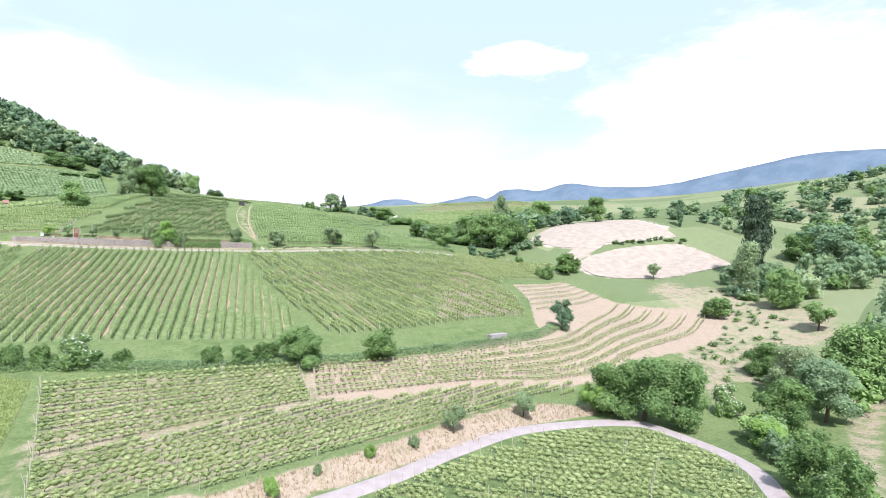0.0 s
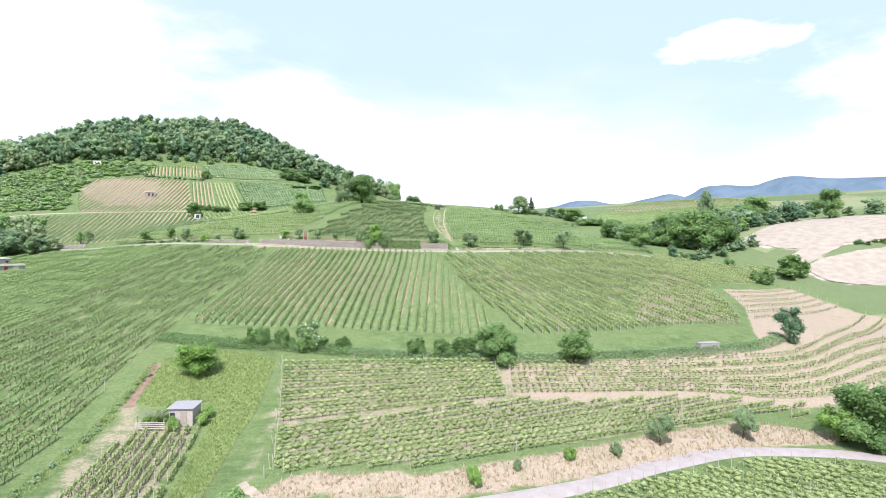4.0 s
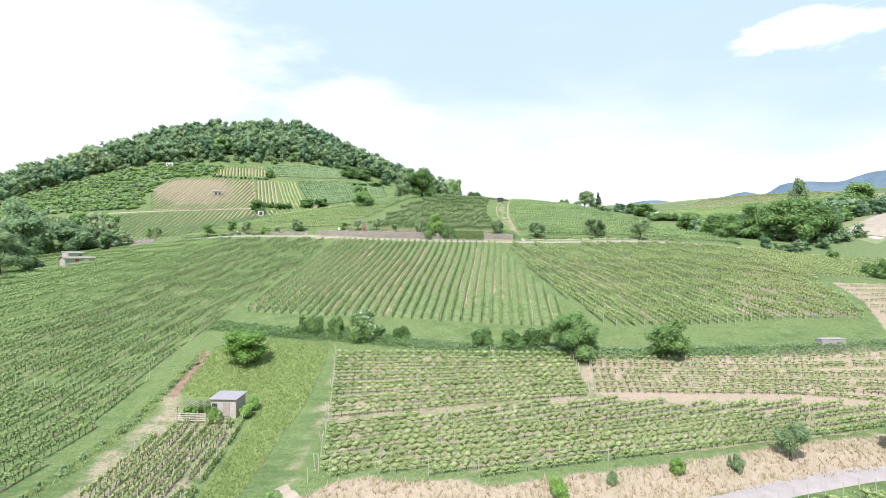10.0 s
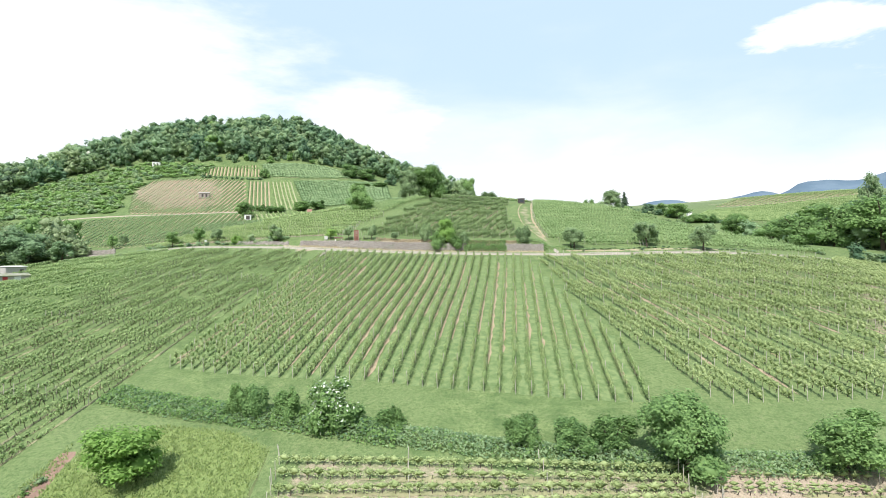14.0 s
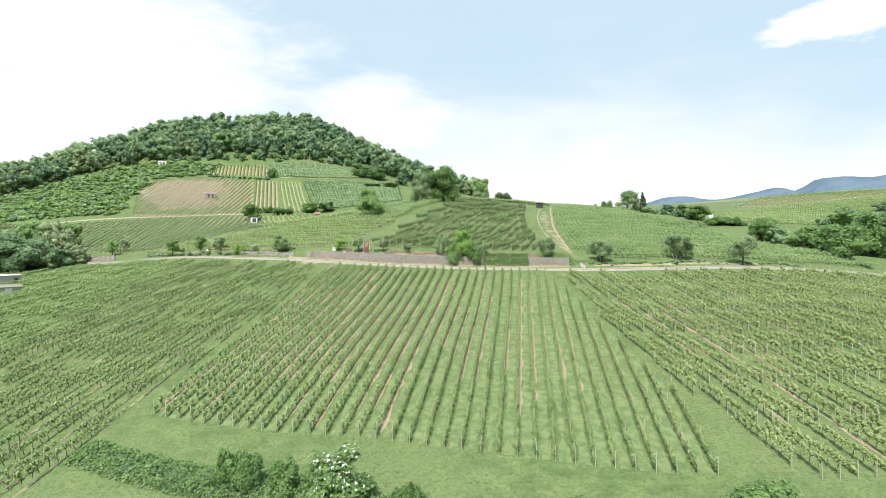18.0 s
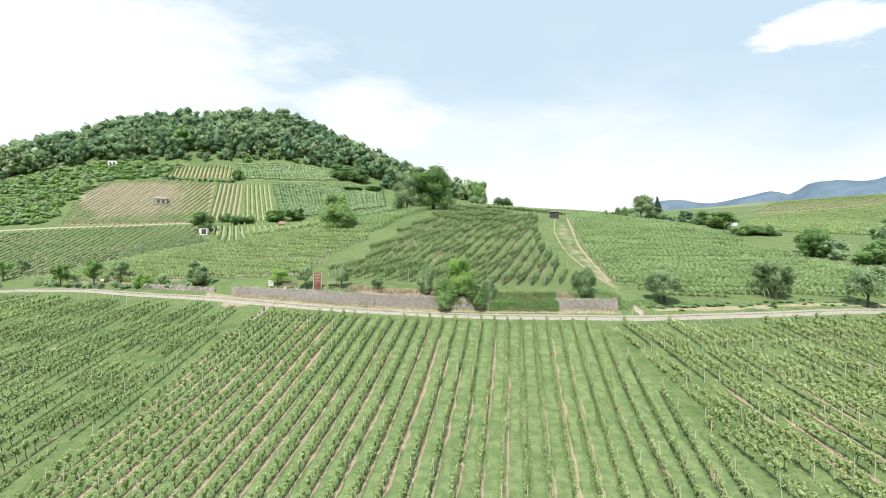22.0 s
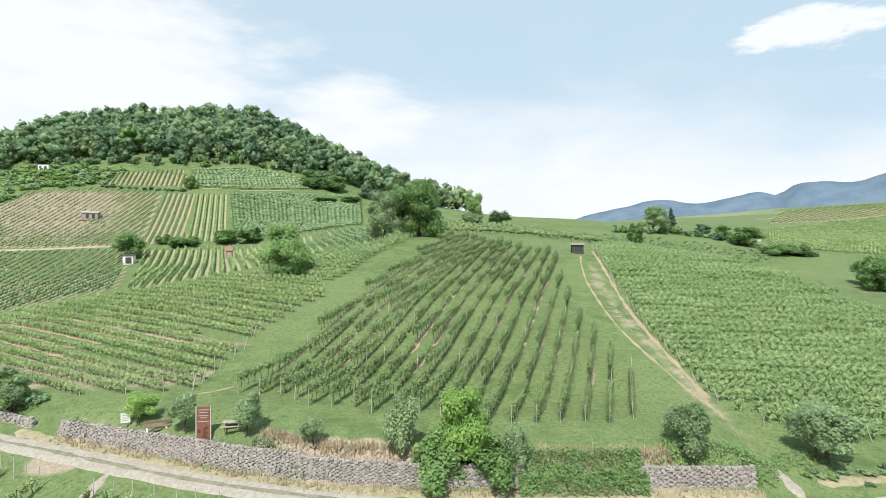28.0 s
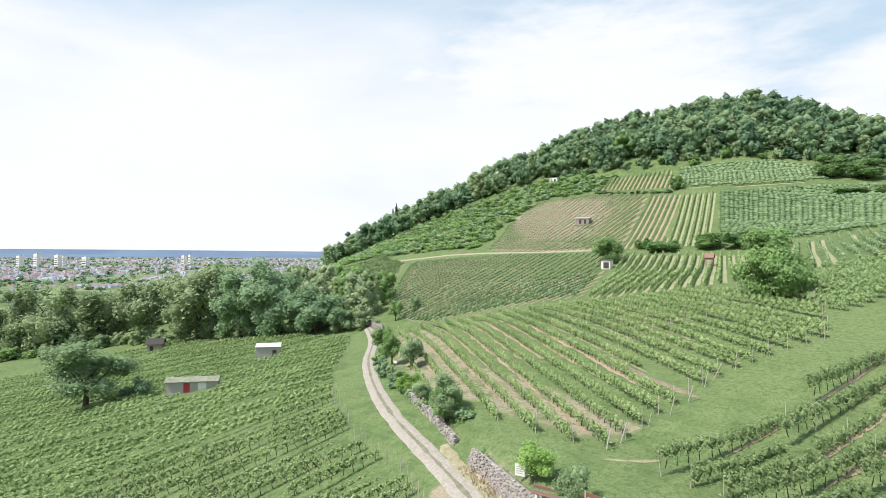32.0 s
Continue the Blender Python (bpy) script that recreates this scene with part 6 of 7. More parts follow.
M_LOG = plain_mat("split_logs", (0.27, 0.2, 0.14), (0.48, 0.4, 0.31), 4.0, 0.85, 20.0, 0.5, local=True)
M_STEEL = mat_flat("grey_steel", (0.35, 0.36, 0.37), 0.4, 0.7)
M_RUT = plain_mat("track_middle", (0.13, 0.125, 0.085), (0.25, 0.235, 0.165), 1.5, 0.95, 15.0, 0.6)
M_GLASS = mat_flat("window_dark", (0.05, 0.06, 0.07), 0.15)


def block(size, at=(0, 0, 0), bevel=0.015, taper=0.0):
    """A box with softened edges as (verts, faces); at is the middle of its foot."""
    bm = bmesh.new()
    bmesh.ops.create_cube(bm, size=1)
    for v in bm.verts:
        k = 1 - taper * (v.co.z > 0)
        v.co = Vector((v.co.x * size[0] * k + at[0], v.co.y * size[1] * k + at[1], (v.co.z + 0.5) * size[2] + at[2]))
    if bevel:
        bmesh.ops.bevel(bm, geom=bm.edges[:], offset=min(bevel, min(size) * 0.3), segments=1, affect="EDGES")
    return bm


def bpart(name, bm, mat, parent, label=""):
    me = bpy.data.meshes.new(name)
    bm.to_mesh(me)
    bm.free()
    me.materials.append(mat)
    return part(name, me, parent, label)


def root_of(name, x, y, turn, label, category, group="", z=None):
    ob = tagged(new(name), label, category, group)
    ob.matrix_basis = pose(x, y, gz(x, y) if z is None else z, 0, 0, turn)
    return ob


def prism(width, depth, eaves, ridge, over=0.0, thick=0.12, walls=True):
    """Gabled walls, or the gabled roof over them; the ridge runs along x."""
    bm = bmesh.new()
    w, d = width / 2, depth / 2
    if walls:
        pts = [(-d, -0.6), (-d, eaves), (0, ridge), (d, eaves), (d, -0.6)]
        a = [bm.verts.new((-w, y, z)) for y, z in pts]
        b = [bm.verts.new((w, y, z)) for y, z in pts]
        bm.faces.new(a[::-1]), bm.faces.new(b)
        for i in range(5):
            bm.faces.new((a[i], a[(i + 1) % 5], b[(i + 1) % 5], b[i]))
    else:
        w, slope = w + over, (ridge - eaves) / d
        lo = eaves - over * slope
        pts = [(-d - over, lo), (0, ridge), (d + over, lo), (d + over, lo + thick), (0, ridge + thick), (-d - over, lo + thick)]
        a = [bm.verts.new((-w, y, z + 0.01)) for y, z in pts]
        b = [bm.verts.new((w, y, z + 0.01)) for y, z in pts]
        for q in ((0, 1, 4, 5), (1, 2, 3, 4)):
            bm.faces.new([a[i] for i in q][::-1]), bm.faces.new([b[i] for i in q])
        for i, j in ((0, 1), (1, 2), (2, 3), (3, 4), (4, 5), (5, 0)):
            bm.faces.new((a[i], a[j], b[j], b[i]))
    bmesh.ops.recalc_face_normals(bm, faces=bm.faces[:])
    return bm


def hut(name, x, y, turn, size, label, wall, roof, gable=0.0, over=0.25, doors=(), windows=(), tilt=0.0, group="vineyard huts"):
    """A small hut: walls, roof, doors and windows on its front (facing -y before turning)."""
    w, d, hgt = size
    r = root_of(name, x, y, turn, label, "hut", group)
    if gable:
        bpart("wall", prism(w, d, hgt, hgt + gable), wall, r)
        bpart("roof", prism(w, d, hgt, hgt + gable, over, walls=False), roof, r)
    else:
        bpart("wall", block((w, d, hgt + 0.6), (0, 0, -0.6), 0.03), wall, r)
        bm = block((w + 2 * over, d + 2 * over, 0.14), (0, 0, 0), 0.03)
        bmesh.ops.rotate(bm, verts=bm.verts[:], cent=(0, 0, 0), matrix=Matrix.Rotation(radians(tilt), 3, "X"))
        bmesh.ops.translate(bm, verts=bm.verts[:], vec=(0, 0, hgt + 0.02 + abs(math.sin(radians(tilt))) * (d / 2 + over)))
        bpart("roof", bm, roof, r)
    for dx, dw, dh, mat in doors:
        bpart("door", block((dw, 0.08, dh), (dx, -d / 2 - 0.02, 0.02), 0.01), mat, r)
    for dx, dz, dw, dh, mat in windows:
        bpart("window", block((dw, 0.07, dh), (dx, -d / 2 - 0.02, dz), 0.01), mat, r)
    return r


M_REDSOIL = plain_mat("reddish_soil", (0.17, 0.105, 0.08), (0.27, 0.18, 0.135), 1.2, 0.95, 8.0, 0.6)
tagged(new("reddish_strip", ribbon("reddish_strip", ((-36.9, 42.5), (-37.2, 47), (-37.6, 53), (-38.2, 58)), 2.7, M_REDSOIL, 0.05, 0.4, 0.5)), "strip of reddish earth beside the garden plot", "bare ground", kind="structure")
M_FURROW = plain_mat("trodden_furrow", (0.075, 0.095, 0.035), (0.13, 0.15, 0.06), 1.0, 0.95, 9.0, 0.6)
tagged(new("furrow", ribbon("furrow", ((-18.1, 13), (-18.1, 18), (-17.9, 31), (-16.8, 39), (-16.5, 52.6), (-16.6, 56)), 0.34, M_FURROW, 0.05, 0.25, 1.0)), "narrow trodden furrow between tall and mown grass", "furrow", kind="structure")
# garden shed and its pergola
hut("garden_shed", -26.8, 37.3, -6, (3.45, 3.0, 2.2), "pale rendered garden shed with a flat grey roof", M_CREAM, M_SHEET, 0, 0.25, ((0.4, 0.95, 1.85, M_PLANK),), ((-1.2, 1.0, 0.7, 0.7, M_GLASS),), 4)
pg = root_of("pergola", -30.6, 36.0, -6, "weathered white slatted pergola beside the garden shed", "pergola")
for px, py in ((-1.9, -1.3), (1.9, -1.3), (-1.9, 1.3), (1.9, 1.3)):
    bpart("post", block((0.1, 0.1, 2.0), (px, py, -0.1)), M_WOOD, pg)
for k in range(9):
    bpart("slat", block((0.09, 3.2, 0.06), (-1.9 + k * 0.475, 0, 1.98), 0.008), M_WOOD, pg)
for k in range(4):
    bpart("rail", block((4.2, 0.05, 0.14), (0, -1.38, 0.15 + k * 0.28), 0.008), M_POST, pg)
for dx, dy in ((-3.4, 1.0), (3.1, -0.6), (-2.4, 2.4), (-0.6, -1.4), (3.2, 1.6), (-4.6, -0.6)):
    plant("hedge_bush", -27 + dx, 36.4 + dy, 2.2, 2.3, "shrub", M_LEAF_F, True)

# huts of the vineyards
r = hut("tool_hut", -119.8, 154.0, 60, (9.8, 3.2, 2.3), "long low hut with mossy roof, red door and white panel", M_GREY, M_MOSS, 0.55, 0.35, ((-1.0, 1.2, 2.0, M_RED), (2.0, 1.6, 2.0, M_WHITE)))
hut("flat_hut", -136.5, 178.0, 62, (5.9, 4.0, 2.7), "grey hut with a white flat roof", M_GREY, M_WHITE, 0, 0.25, ((1.6, 1.0, 1.9, M_DARK),), (), 3)
hut("pavilion_hut", -205, 168.5, 62, (4.6, 4.0, 2.8), "small wooden pavilion with a pitched roof", M_PLANK, M_DARK, 1.3, 0.6, ((-0.9, 1.1, 1.9, M_DARK),))
hut("white_hut", -190.0, 374.5, 15, (4.6, 3.6, 2.7), "white flat-roofed hut in the hillside scrub", M_WHITE, M_GREY, 0, 0.2, ((0.9, 1.1, 1.9, M_DARK),), ((-1.2, 1.0, 0.9, 0.9, M_GLASS),), 3)
hut("grey_hut", -134.5, 320.0, 20, (5.6, 4.0, 2.4), "weathered grey hut in a brownish vine plot", M_PLANK, M_GREY, 0.5, 0.3, ((-0.8, 1.0, 1.8, M_DARK), (1.3, 1.0, 1.8, M_DARK)))
# no door here: a dark panel paints the shade inside the open front
hut("stilt_hut", -90.6, 266.5, 10, (2.9, 2.6, 2.5), "small white hut with a dark open front", M_WHITE, M_DARK, 0, 0.3, ((0.2, 1.7, 1.9, M_DARK),), (), 4)
hut("red_roof_hut", -61.2, 269.5, 12, (1.9, 1.9, 2.5), "tiny faded brick tower hut with a tiled roof", M_BRICK, M_TILE, 1.0, 0.25, ((0, 0.7, 1.7, M_CREAM),))
hut("shelter", 37.3, 225.0, -8, (2.7, 2.2, 1.9), "dark wooden shelter at the head of the footpath", M_DARK, M_PLANK, 0, 0.3, (), ((0.1, 0.5, 1.5, 0.9, M_GLASS),), 5)
hut("red_roof_cabin", 162.5, -7.0, -38, (5.2, 4.0, 2.4), "pale cabin with red tiled roof at the wood's edge", M_CREAM, M_TILE, 1.3, 0.35, ((1.2, 1.0, 1.9, M_PLANK),), ((-1.2, 1.0, 0.9, 0.9, M_GLASS),))
hut("box_hut", 216.0, -22.5, -40, (1.8, 1.6, 1.7), "tiny white and red hut above the valley lane", M_WHITE, M_TILE, 0.7, 0.2)
hut("field_hut", 190.0, 398.0, 0, (3.0, 2.6, 2.4), "small white hut beside a field tree", M_WHITE, M_GREY, 0.6, 0.2)

# information sign, board, benches on the walled terrace
sg = root_of("information_sign", -20.5, 148.2, 4, "tall rust-red information sign between pale posts", "sign")
bpart("panel", block((1.2, 0.06, 3.1), (0, 0, 0.55), 0.01), M_RUST, sg, "rust-red printed panel")
for sx in (-0.67, 0.67):
    bpart("post", block((0.1, 0.12, 3.8), (sx, 0, -0.1), 0.015), M_POST, sg)
for k, (bw, bz) in enumerate(((1.0, 3.3), (0.75, 3.05), (0.9, 2.75), (0.6, 2.55), (0.95, 2.2))):
    bpart("text_bar", block((bw, 0.012, 0.07), (0, -0.038, bz), 0), M_CREAM, sg)
rngs = np.random.default_rng(4)
for k in range(9):
    a, d = rngs.uniform(0, 6.28), rngs.uniform(0.1, 0.5)
    bm = bmesh.new()
    bmesh.ops.create_uvsphere(bm, u_segments=8, v_segments=5, radius=0.17)
    for q in bm.verts:
        q.co = Vector((q.co.x * rngs.uniform(0.5, 0.9) + d * math.cos(a), q.co.y * 0.05 - 0.033, q.co.z + 1.25 + 1.1 * d * math.sin(a)))
    bpart("ornament", bm, M_RUST_D, sg)
ib = root_of("notice_board", -29.4, 151.2, 22, "small white notice board on two posts", "sign")
bpart("panel", block((0.85, 0.05, 1.0), (0, 0, 0.75), 0.01), M_WHITE, ib)
for sx in (-0.36, 0.36):
    bpart("leg", block((0.07, 0.07, 1.5), (sx, 0.07, -0.1)), M_WOOD, ib)
for k in range(4):
    bpart("text_bar", block((0.6, 0.012, 0.06), (0, -0.03, 0.95 + 0.18 * k), 0), M_GREY, ib)
bn = root_of("bench", -25.7, 150.0, 16, "long bench with red-brown plank on two white supports", "bench")
bpart("seat", block((2.5, 0.5, 0.09), (0, 0, 0.72), 0.02), M_SEAT, bn)
for sx in (-0.85, 0.85):
    bpart("support", block((0.2, 0.42, 0.8), (sx, 0, -0.08), 0.02), M_WHITE, bn, "white concrete support")
bpart("backrest", block((2.5, 0.08, 0.28), (0, 0.3, 0.98), 0.02), M_SEAT, bn)
pt = root_of("picnic_table", -18.0, 148.8, 8, "weathered grey wooden picnic table", "table")
bpart("tabletop", block((1.8, 0.75, 0.06), (0, 0, 0.72), 0.01), M_WOOD, pt)
for sy in (-0.7, 0.7):
    bpart("bench_plank", block((1.8, 0.28, 0.05), (0, sy, 0.44), 0.01), M_WOOD, pt)
for sx in (-0.65, 0.65):
    bpart("crossbeam", block((0.08, 1.6, 0.1), (sx, 0, 0.34), 0.01), M_WOOD, pt)
    for sy in (-0.35, 0.35):
        bpart("leg", block((0.09, 0.1, 0.8), (sx, sy, -0.06), 0.01), M_WOOD, pt)
for x, y in ((-44.6, 157.6), (-70.5, 169.4)):
    w = root_of("plot_marker", x, y, 20, "small white plot marker on a stake", "sign", "plot markers")
    bpart("plate", block((0.6, 0.04, 0.42), (0, 0, 0.85), 0.005), M_WHITE, w)
    bpart("stake", block((0.06, 0.06, 1.1), (0, 0.05, -0.1), 0.005), M_WOOD, w)

# concrete block in the slope hedge, and the walled end of the track
cb = root_of("concrete_block", 70.2, 53.6, 4, "pale concrete cistern wall in the slope hedge", "cistern")
bpart("body", block((4.6, 1.6, 1.7), (0, 0, -0.5), 0.05), M_CONC, cb)
bpart("rim", block((4.64, 1.64, 0.12), (0, 0, 1.205), 0.03), M_CONC, cb)


# ---- dry stone walls ----
def stone_mesh(seed):
    rng = np.random.default_rng(seed)
    bm = block((1, 1, 1), (0, 0, -0.5), 0.12)
    for v in bm.verts:
        v.co += Vector(rng.normal(0, 0.045, 3))
    me = bpy.data.meshes.new("stone")
    bm.to_mesh(me)
    bm.free()
    me.materials.append(M_STONE)
    return me


STONES = [stone_mesh(i) for i in range(7)]


def stone_wall(name, label, line, height, lean, single, seed, course=0.14, length=0.3):
    """A wall of rough stones along a line: single stones as parts, or joined where they are many."""
    rng = np.random.default_rng(seed)
    pts = resample(line, length)
    base = root_of(name, pts[0][0], pts[0][1], 0, label, "wall")
    base["kind"] = "structure"
    inv = base.matrix_basis.inverted()
    p = resample(line, 1.0)
    t = np.gradient(p, axis=0)
    t /= np.linalg.norm(t, axis=1)[:, None]
    side = np.stack([t[:, 1], -t[:, 0]], -1)
    zz = np.minimum(ground(p[:, 0] + side[:, 0] * 0.6, p[:, 1] + side[:, 1] * 0.6), ground(p[:, 0], p[:, 1]))
    hh = np.array([height(x) for x in p[:, 0]])
    rings = [np.c_[p + side * o, zz + z] for o, z in ((0.12, -0.6),)] + [np.c_[p + side * (0.12 - lean), zz + hh - 0.1], np.c_[p - side * (0.5 + lean), zz + hh - 0.1], np.c_[p - side * 0.7, zz - 0.6]]
    v = np.stack(rings, 1).reshape(-1, 3)
    k, idx = len(p), np.arange(len(p) * 4).reshape(-1, 4)
    f = [(idx[i, j], idx[i, (j + 1) % 4], idx[i + 1, (j + 1) % 4], idx[i + 1, j]) for i in range(k - 1) for j in range(4)]
    f += [tuple(idx[0][::-1]), tuple(idx[-1])]
    core = part("wall_core", mesh_of("wall_core", v, np.array(f), M_MORTAR), base)
    core.matrix_parent_inverse = inv
    loose = []
    for i in range(len(pts) - 1):
        d = Vector((*(pts[i + 1] - pts[i]), 0)).normalized()
        out = Vector((d.y, -d.x, 0))
        x, y = (pts[i] + pts[i + 1]) / 2
        foot = min(gz(x + out.x * 0.6, y + out.y * 0.6), gz(x, y))
        top = height(x)
        z, n_c = -0.1, 0
        while z < top:
            ch = course * rng.uniform(0.75, 1.3)
            shift = (0.5 if n_c % 2 else 0.0) * length + rng.normal(0, 0.05)
            q = Vector((x, y, foot + z + ch / 2)) + d * shift + out * (0.12 - lean * max(z, 0) / max(top, 0.1) + rng.normal(0, 0.03))
            turn = math.degrees(math.atan2(d.y, d.x))
            m = pose(q.x, q.y, q.z, rng.normal(0, 4), rng.normal(0, 5), turn + rng.normal(0, 4)) @ Matrix.Diagonal((length * rng.uniform(0.85, 1.25), rng.uniform(0.24, 0.34), ch * rng.uniform(0.95, 1.2), 1))
            loose.append(m)
            z += ch
            n_c += 1
    if single:
        for m in loose:
            ob = part("stone", STONES[rng.integers(7)], base)
            ob.matrix_basis = inv @ m
    else:
        vs, fs, o = [], [], 0
        for m in loose:
            me = STONES[rng.integers(7)]
            co = np.array([m @ v.co for v in me.vertices])
            vs.append(co)
            fs += [tuple(i + o for i in pl.vertices) for pl in me.polygons]
            o += len(co)
        me = bpy.data.meshes.new("stones")
        me.from_pydata(np.concatenate(vs).tolist(), [], fs)
        me.materials.append(M_STONE)
        ob = part("stones", me, base)
        ob.matrix_parent_inverse = inv
        ob["kind"] = "stuff"
    return base


def step_height(x):
    return float(np.interp(x, (-64, -52, -36, -20, 0, 29, 31), (0.5, 0.9, 1.5, 2.15, 2.1, 1.9, 1.9)))


def wall_bit(x0, x1):
    return tuple((x, float(line_y(WALL_LINE, x))) for x in np.linspace(x0, x1, max(3, int(x1 - x0) // 3)))


stone_wall("stone_wall_terrace", "sloping dry stone wall holding the bench terrace", wall_bit(-37, -10.5), step_height, 0.55, False, 1)
stone_wall("stone_wall_middle", "old dry stone terrace wall behind a bush", wall_bit(-10, 9), step_height, 0.15, False, 2)
stone_wall("stone_wall_end", "restored stone wall end beside the footpath", wall_bit(19.5, 29.6), step_height, 0.06, True, 3, 0.2, 0.34)
stone_wall("stone_wall_low", "low broken stone wall above the gravel track", wall_bit(-58, -41), lambda x: 0.9, 0.2, True, 4, 0.26, 0.5)
stone_wall("stone_wall_corner", "pale stone wall where the track bends away", ((-130, 205.5), (-124, 203), (-117, 200.5)), lambda x: 1.7, 0.1, True, 5, 0.3, 0.6)

# middle strip of the track and the gutter between the fields
tagged(new("track_middle_strip", ribbon("track_middle_strip", ROAD_MID, 0.36, M_RUT, 0.15, 0.7, 1.0, 2)), "dark weedy strip between the wheel ruts", "track", kind="structure")
tagged(new("field_gutter", ribbon("field_gutter", ((-28.6, 145.5), (-29.6, 139), (-31.6, 118), (-32.6, 109), (-35.0, 93), (-37.4, 81)), 0.4, M_EARTH, 0.04, 0.8, 3.0, 4)), "tan worn gutter between two vine fields", "gutter", kind="structure")

# leaning end posts along the footpath, fence by the track
RNG_P = np.random.default_rng(12)


def end_posts(line, step, tilt, label, group):
    """Leaning end posts of vine rows, one by one along a field edge."""
    for x, y in resample(line, step):
        e = root_of("end_post", x + RNG_P.normal(0, 0.25), y, 0, label, "post", group)
        e.matrix_basis = e.matrix_basis @ pose(0, 0, 0, RNG_P.normal(0, 5), tilt + RNG_P.normal(0, 5), 0) @ Matrix.Scale(RNG_P.uniform(0.75, 1.02), 4)
        part("shaft", END_POST, e)


END_POST = post_mesh(1.9, 0.055, M_POST)
end_posts(((33.7, 156), (35.2, 182), (38.6, 205), (43, 230)), 2.7, -20, "leaning pale wooden end post of a vine row", "end posts along the footpath")
end_posts(((36, 151.5), (40, 150.2), (46, 149.4), (60, 150)), 3.6, -12, "leaning pale wooden end post of a vine row", "end posts along the footpath")
end_posts(((-11.6, 17.5), (-13.4, 39), (-15.4, 55.5)), 6.5, -6, "pale leaning end post of a terrace row", "end posts of the lower terrace")
end_posts(((-25.8, 158.8), (-25.2, 165), (-24.4, 171), (-23.6, 177)), 3.2, 14, "pale end post beside the grass lane", "end posts of the terrace field")
FENCE = resample(((-84, 167.5), (-100, 177.5), (-116, 187), (-131, 194)), 3.2)
fe = root_of("wire_fence", FENCE[0][0], FENCE[0][1], 0, "thin green wire fence along the field edge", "fence")
fi = fe.matrix_basis.inverted()
M_WIRE = mat_flat("green_wire", (0.2, 0.35, 0.3), 0.5)
for (x0, y0), (x1, y1) in zip(FENCE, FENCE[1:]):
    o = part("post", POST, fe)
    o.matrix_basis = fi @ pose(x0, y0, gz(x0, y0)) @ Matrix.Scale(0.85, 4)
    for k in range(4):
        a, b = Vector((x0, y0, gz(x0, y0) + 0.35 + 0.35 * k)), Vector((x1, y1, gz(x1, y1) + 0.35 + 0.35 * k))
        v = np.array([a + Vector(c) * 0.02 for c in ((0, 0, 1), (0.7, 0.7, -0.5), (-0.7, -0.7, -0.5))] + [b + Vector(c) * 0.02 for c in ((0, 0, 1), (0.7, 0.7, -0.5), (-0.7, -0.7, -0.5))])
        o = part("wire", mesh_of("wire", v, np.array(((0, 1, 4, 3), (1, 2, 5, 4), (2, 0, 3, 5))), M_WIRE), fe)
        o.matrix_parent_inverse = fi


# ---- work place in the valley ----
def wheel(parent, x, y, r, w):
    bm = bmesh.new()
    bmesh.ops.create_cone(bm, cap_ends=True, segments=20, radius1=r, radius2=r, depth=w)
    bmesh.ops.bevel(bm, geom=[e for e in bm.edges if len(e.link_faces) == 2 and any(len(f.verts) > 4 for f in e.link_faces)], offset=r * 0.12, segments=2, affect="EDGES")
    bmesh.ops.rotate(bm, verts=bm.verts[:], cent=(0, 0, 0), matrix=Matrix.Rotation(radians(90), 3, "X"))
    bmesh.ops.translate(bm, verts=bm.verts[:], vec=(x, y, r))
    ty = bpart("tyre", bm, M_RUBBER, parent)
    bm = bmesh.new()
    bmesh.ops.create_cone(bm, cap_ends=True, segments=14, radius1=r * 0.5, radius2=r * 0.42, depth=w + 0.04)
    bmesh.ops.rotate(bm, verts=bm.verts[:], cent=(0, 0, 0), matrix=Matrix.Rotation(radians(90), 3, "X"))
    bmesh.ops.translate(bm, verts=bm.verts[:], vec=(x, y, r))
    bpart("rim", bm, M_STEEL, ty)


tr = root_of("tractor", 143.0, -8.4, 205, "grey-green vineyard tractor parked on the grass", "tractor")
bpart("bonnet", block((1.6, 0.85, 0.75), (1.1, 0, 0.75), 0.08, 0.08), M_STEEL, tr)
bpart("cab", block((1.3, 1.2, 1.35), (-0.55, 0, 0.95), 0.08, 0.12), M_GLASS, tr, "dark glazed cab")
bpart("cab_roof", block((1.4, 1.3, 0.14), (-0.55, 0, 2.3), 0.05), M_WHITE, tr)
bpart("chassis", block((3.0, 0.55, 0.4), (0.2, 0, 0.45), 0.04), M_DARK, tr)
for sx, sy, rr, ww in ((-0.75, 0.72, 0.68, 0.42), (-0.75, -0.72, 0.68, 0.42), (1.45, 0.62, 0.46, 0.32), (1.45, -0.62, 0.46, 0.32)):
    wheel(tr, sx, sy, rr, ww)
bpart("implement", block((1.3, 1.7, 0.8), (-2.3, 0, 0.3), 0.06), M_DARK, tr)
wp = root_of("firewood_stack", 145.0, -17.4, -30, "neat stack of split firewood on the grass", "firewood")
rngw = np.random.default_rng(3)
lv, lf = tube(((0, 0, 0), (0, 0, 1.0)), (0.13, 0.13), 7)
lv = lv[:, [2, 1, 0]]
lf = np.array(lf)
LOG = bpy.data.meshes.new("log")
LOG.from_pydata(lv.tolist(), [], [tuple(int(i) for i in q) for q in lf] + [tuple(range(7)), tuple(range(13, 6, -1))])
LOG.materials.append(M_LOG)
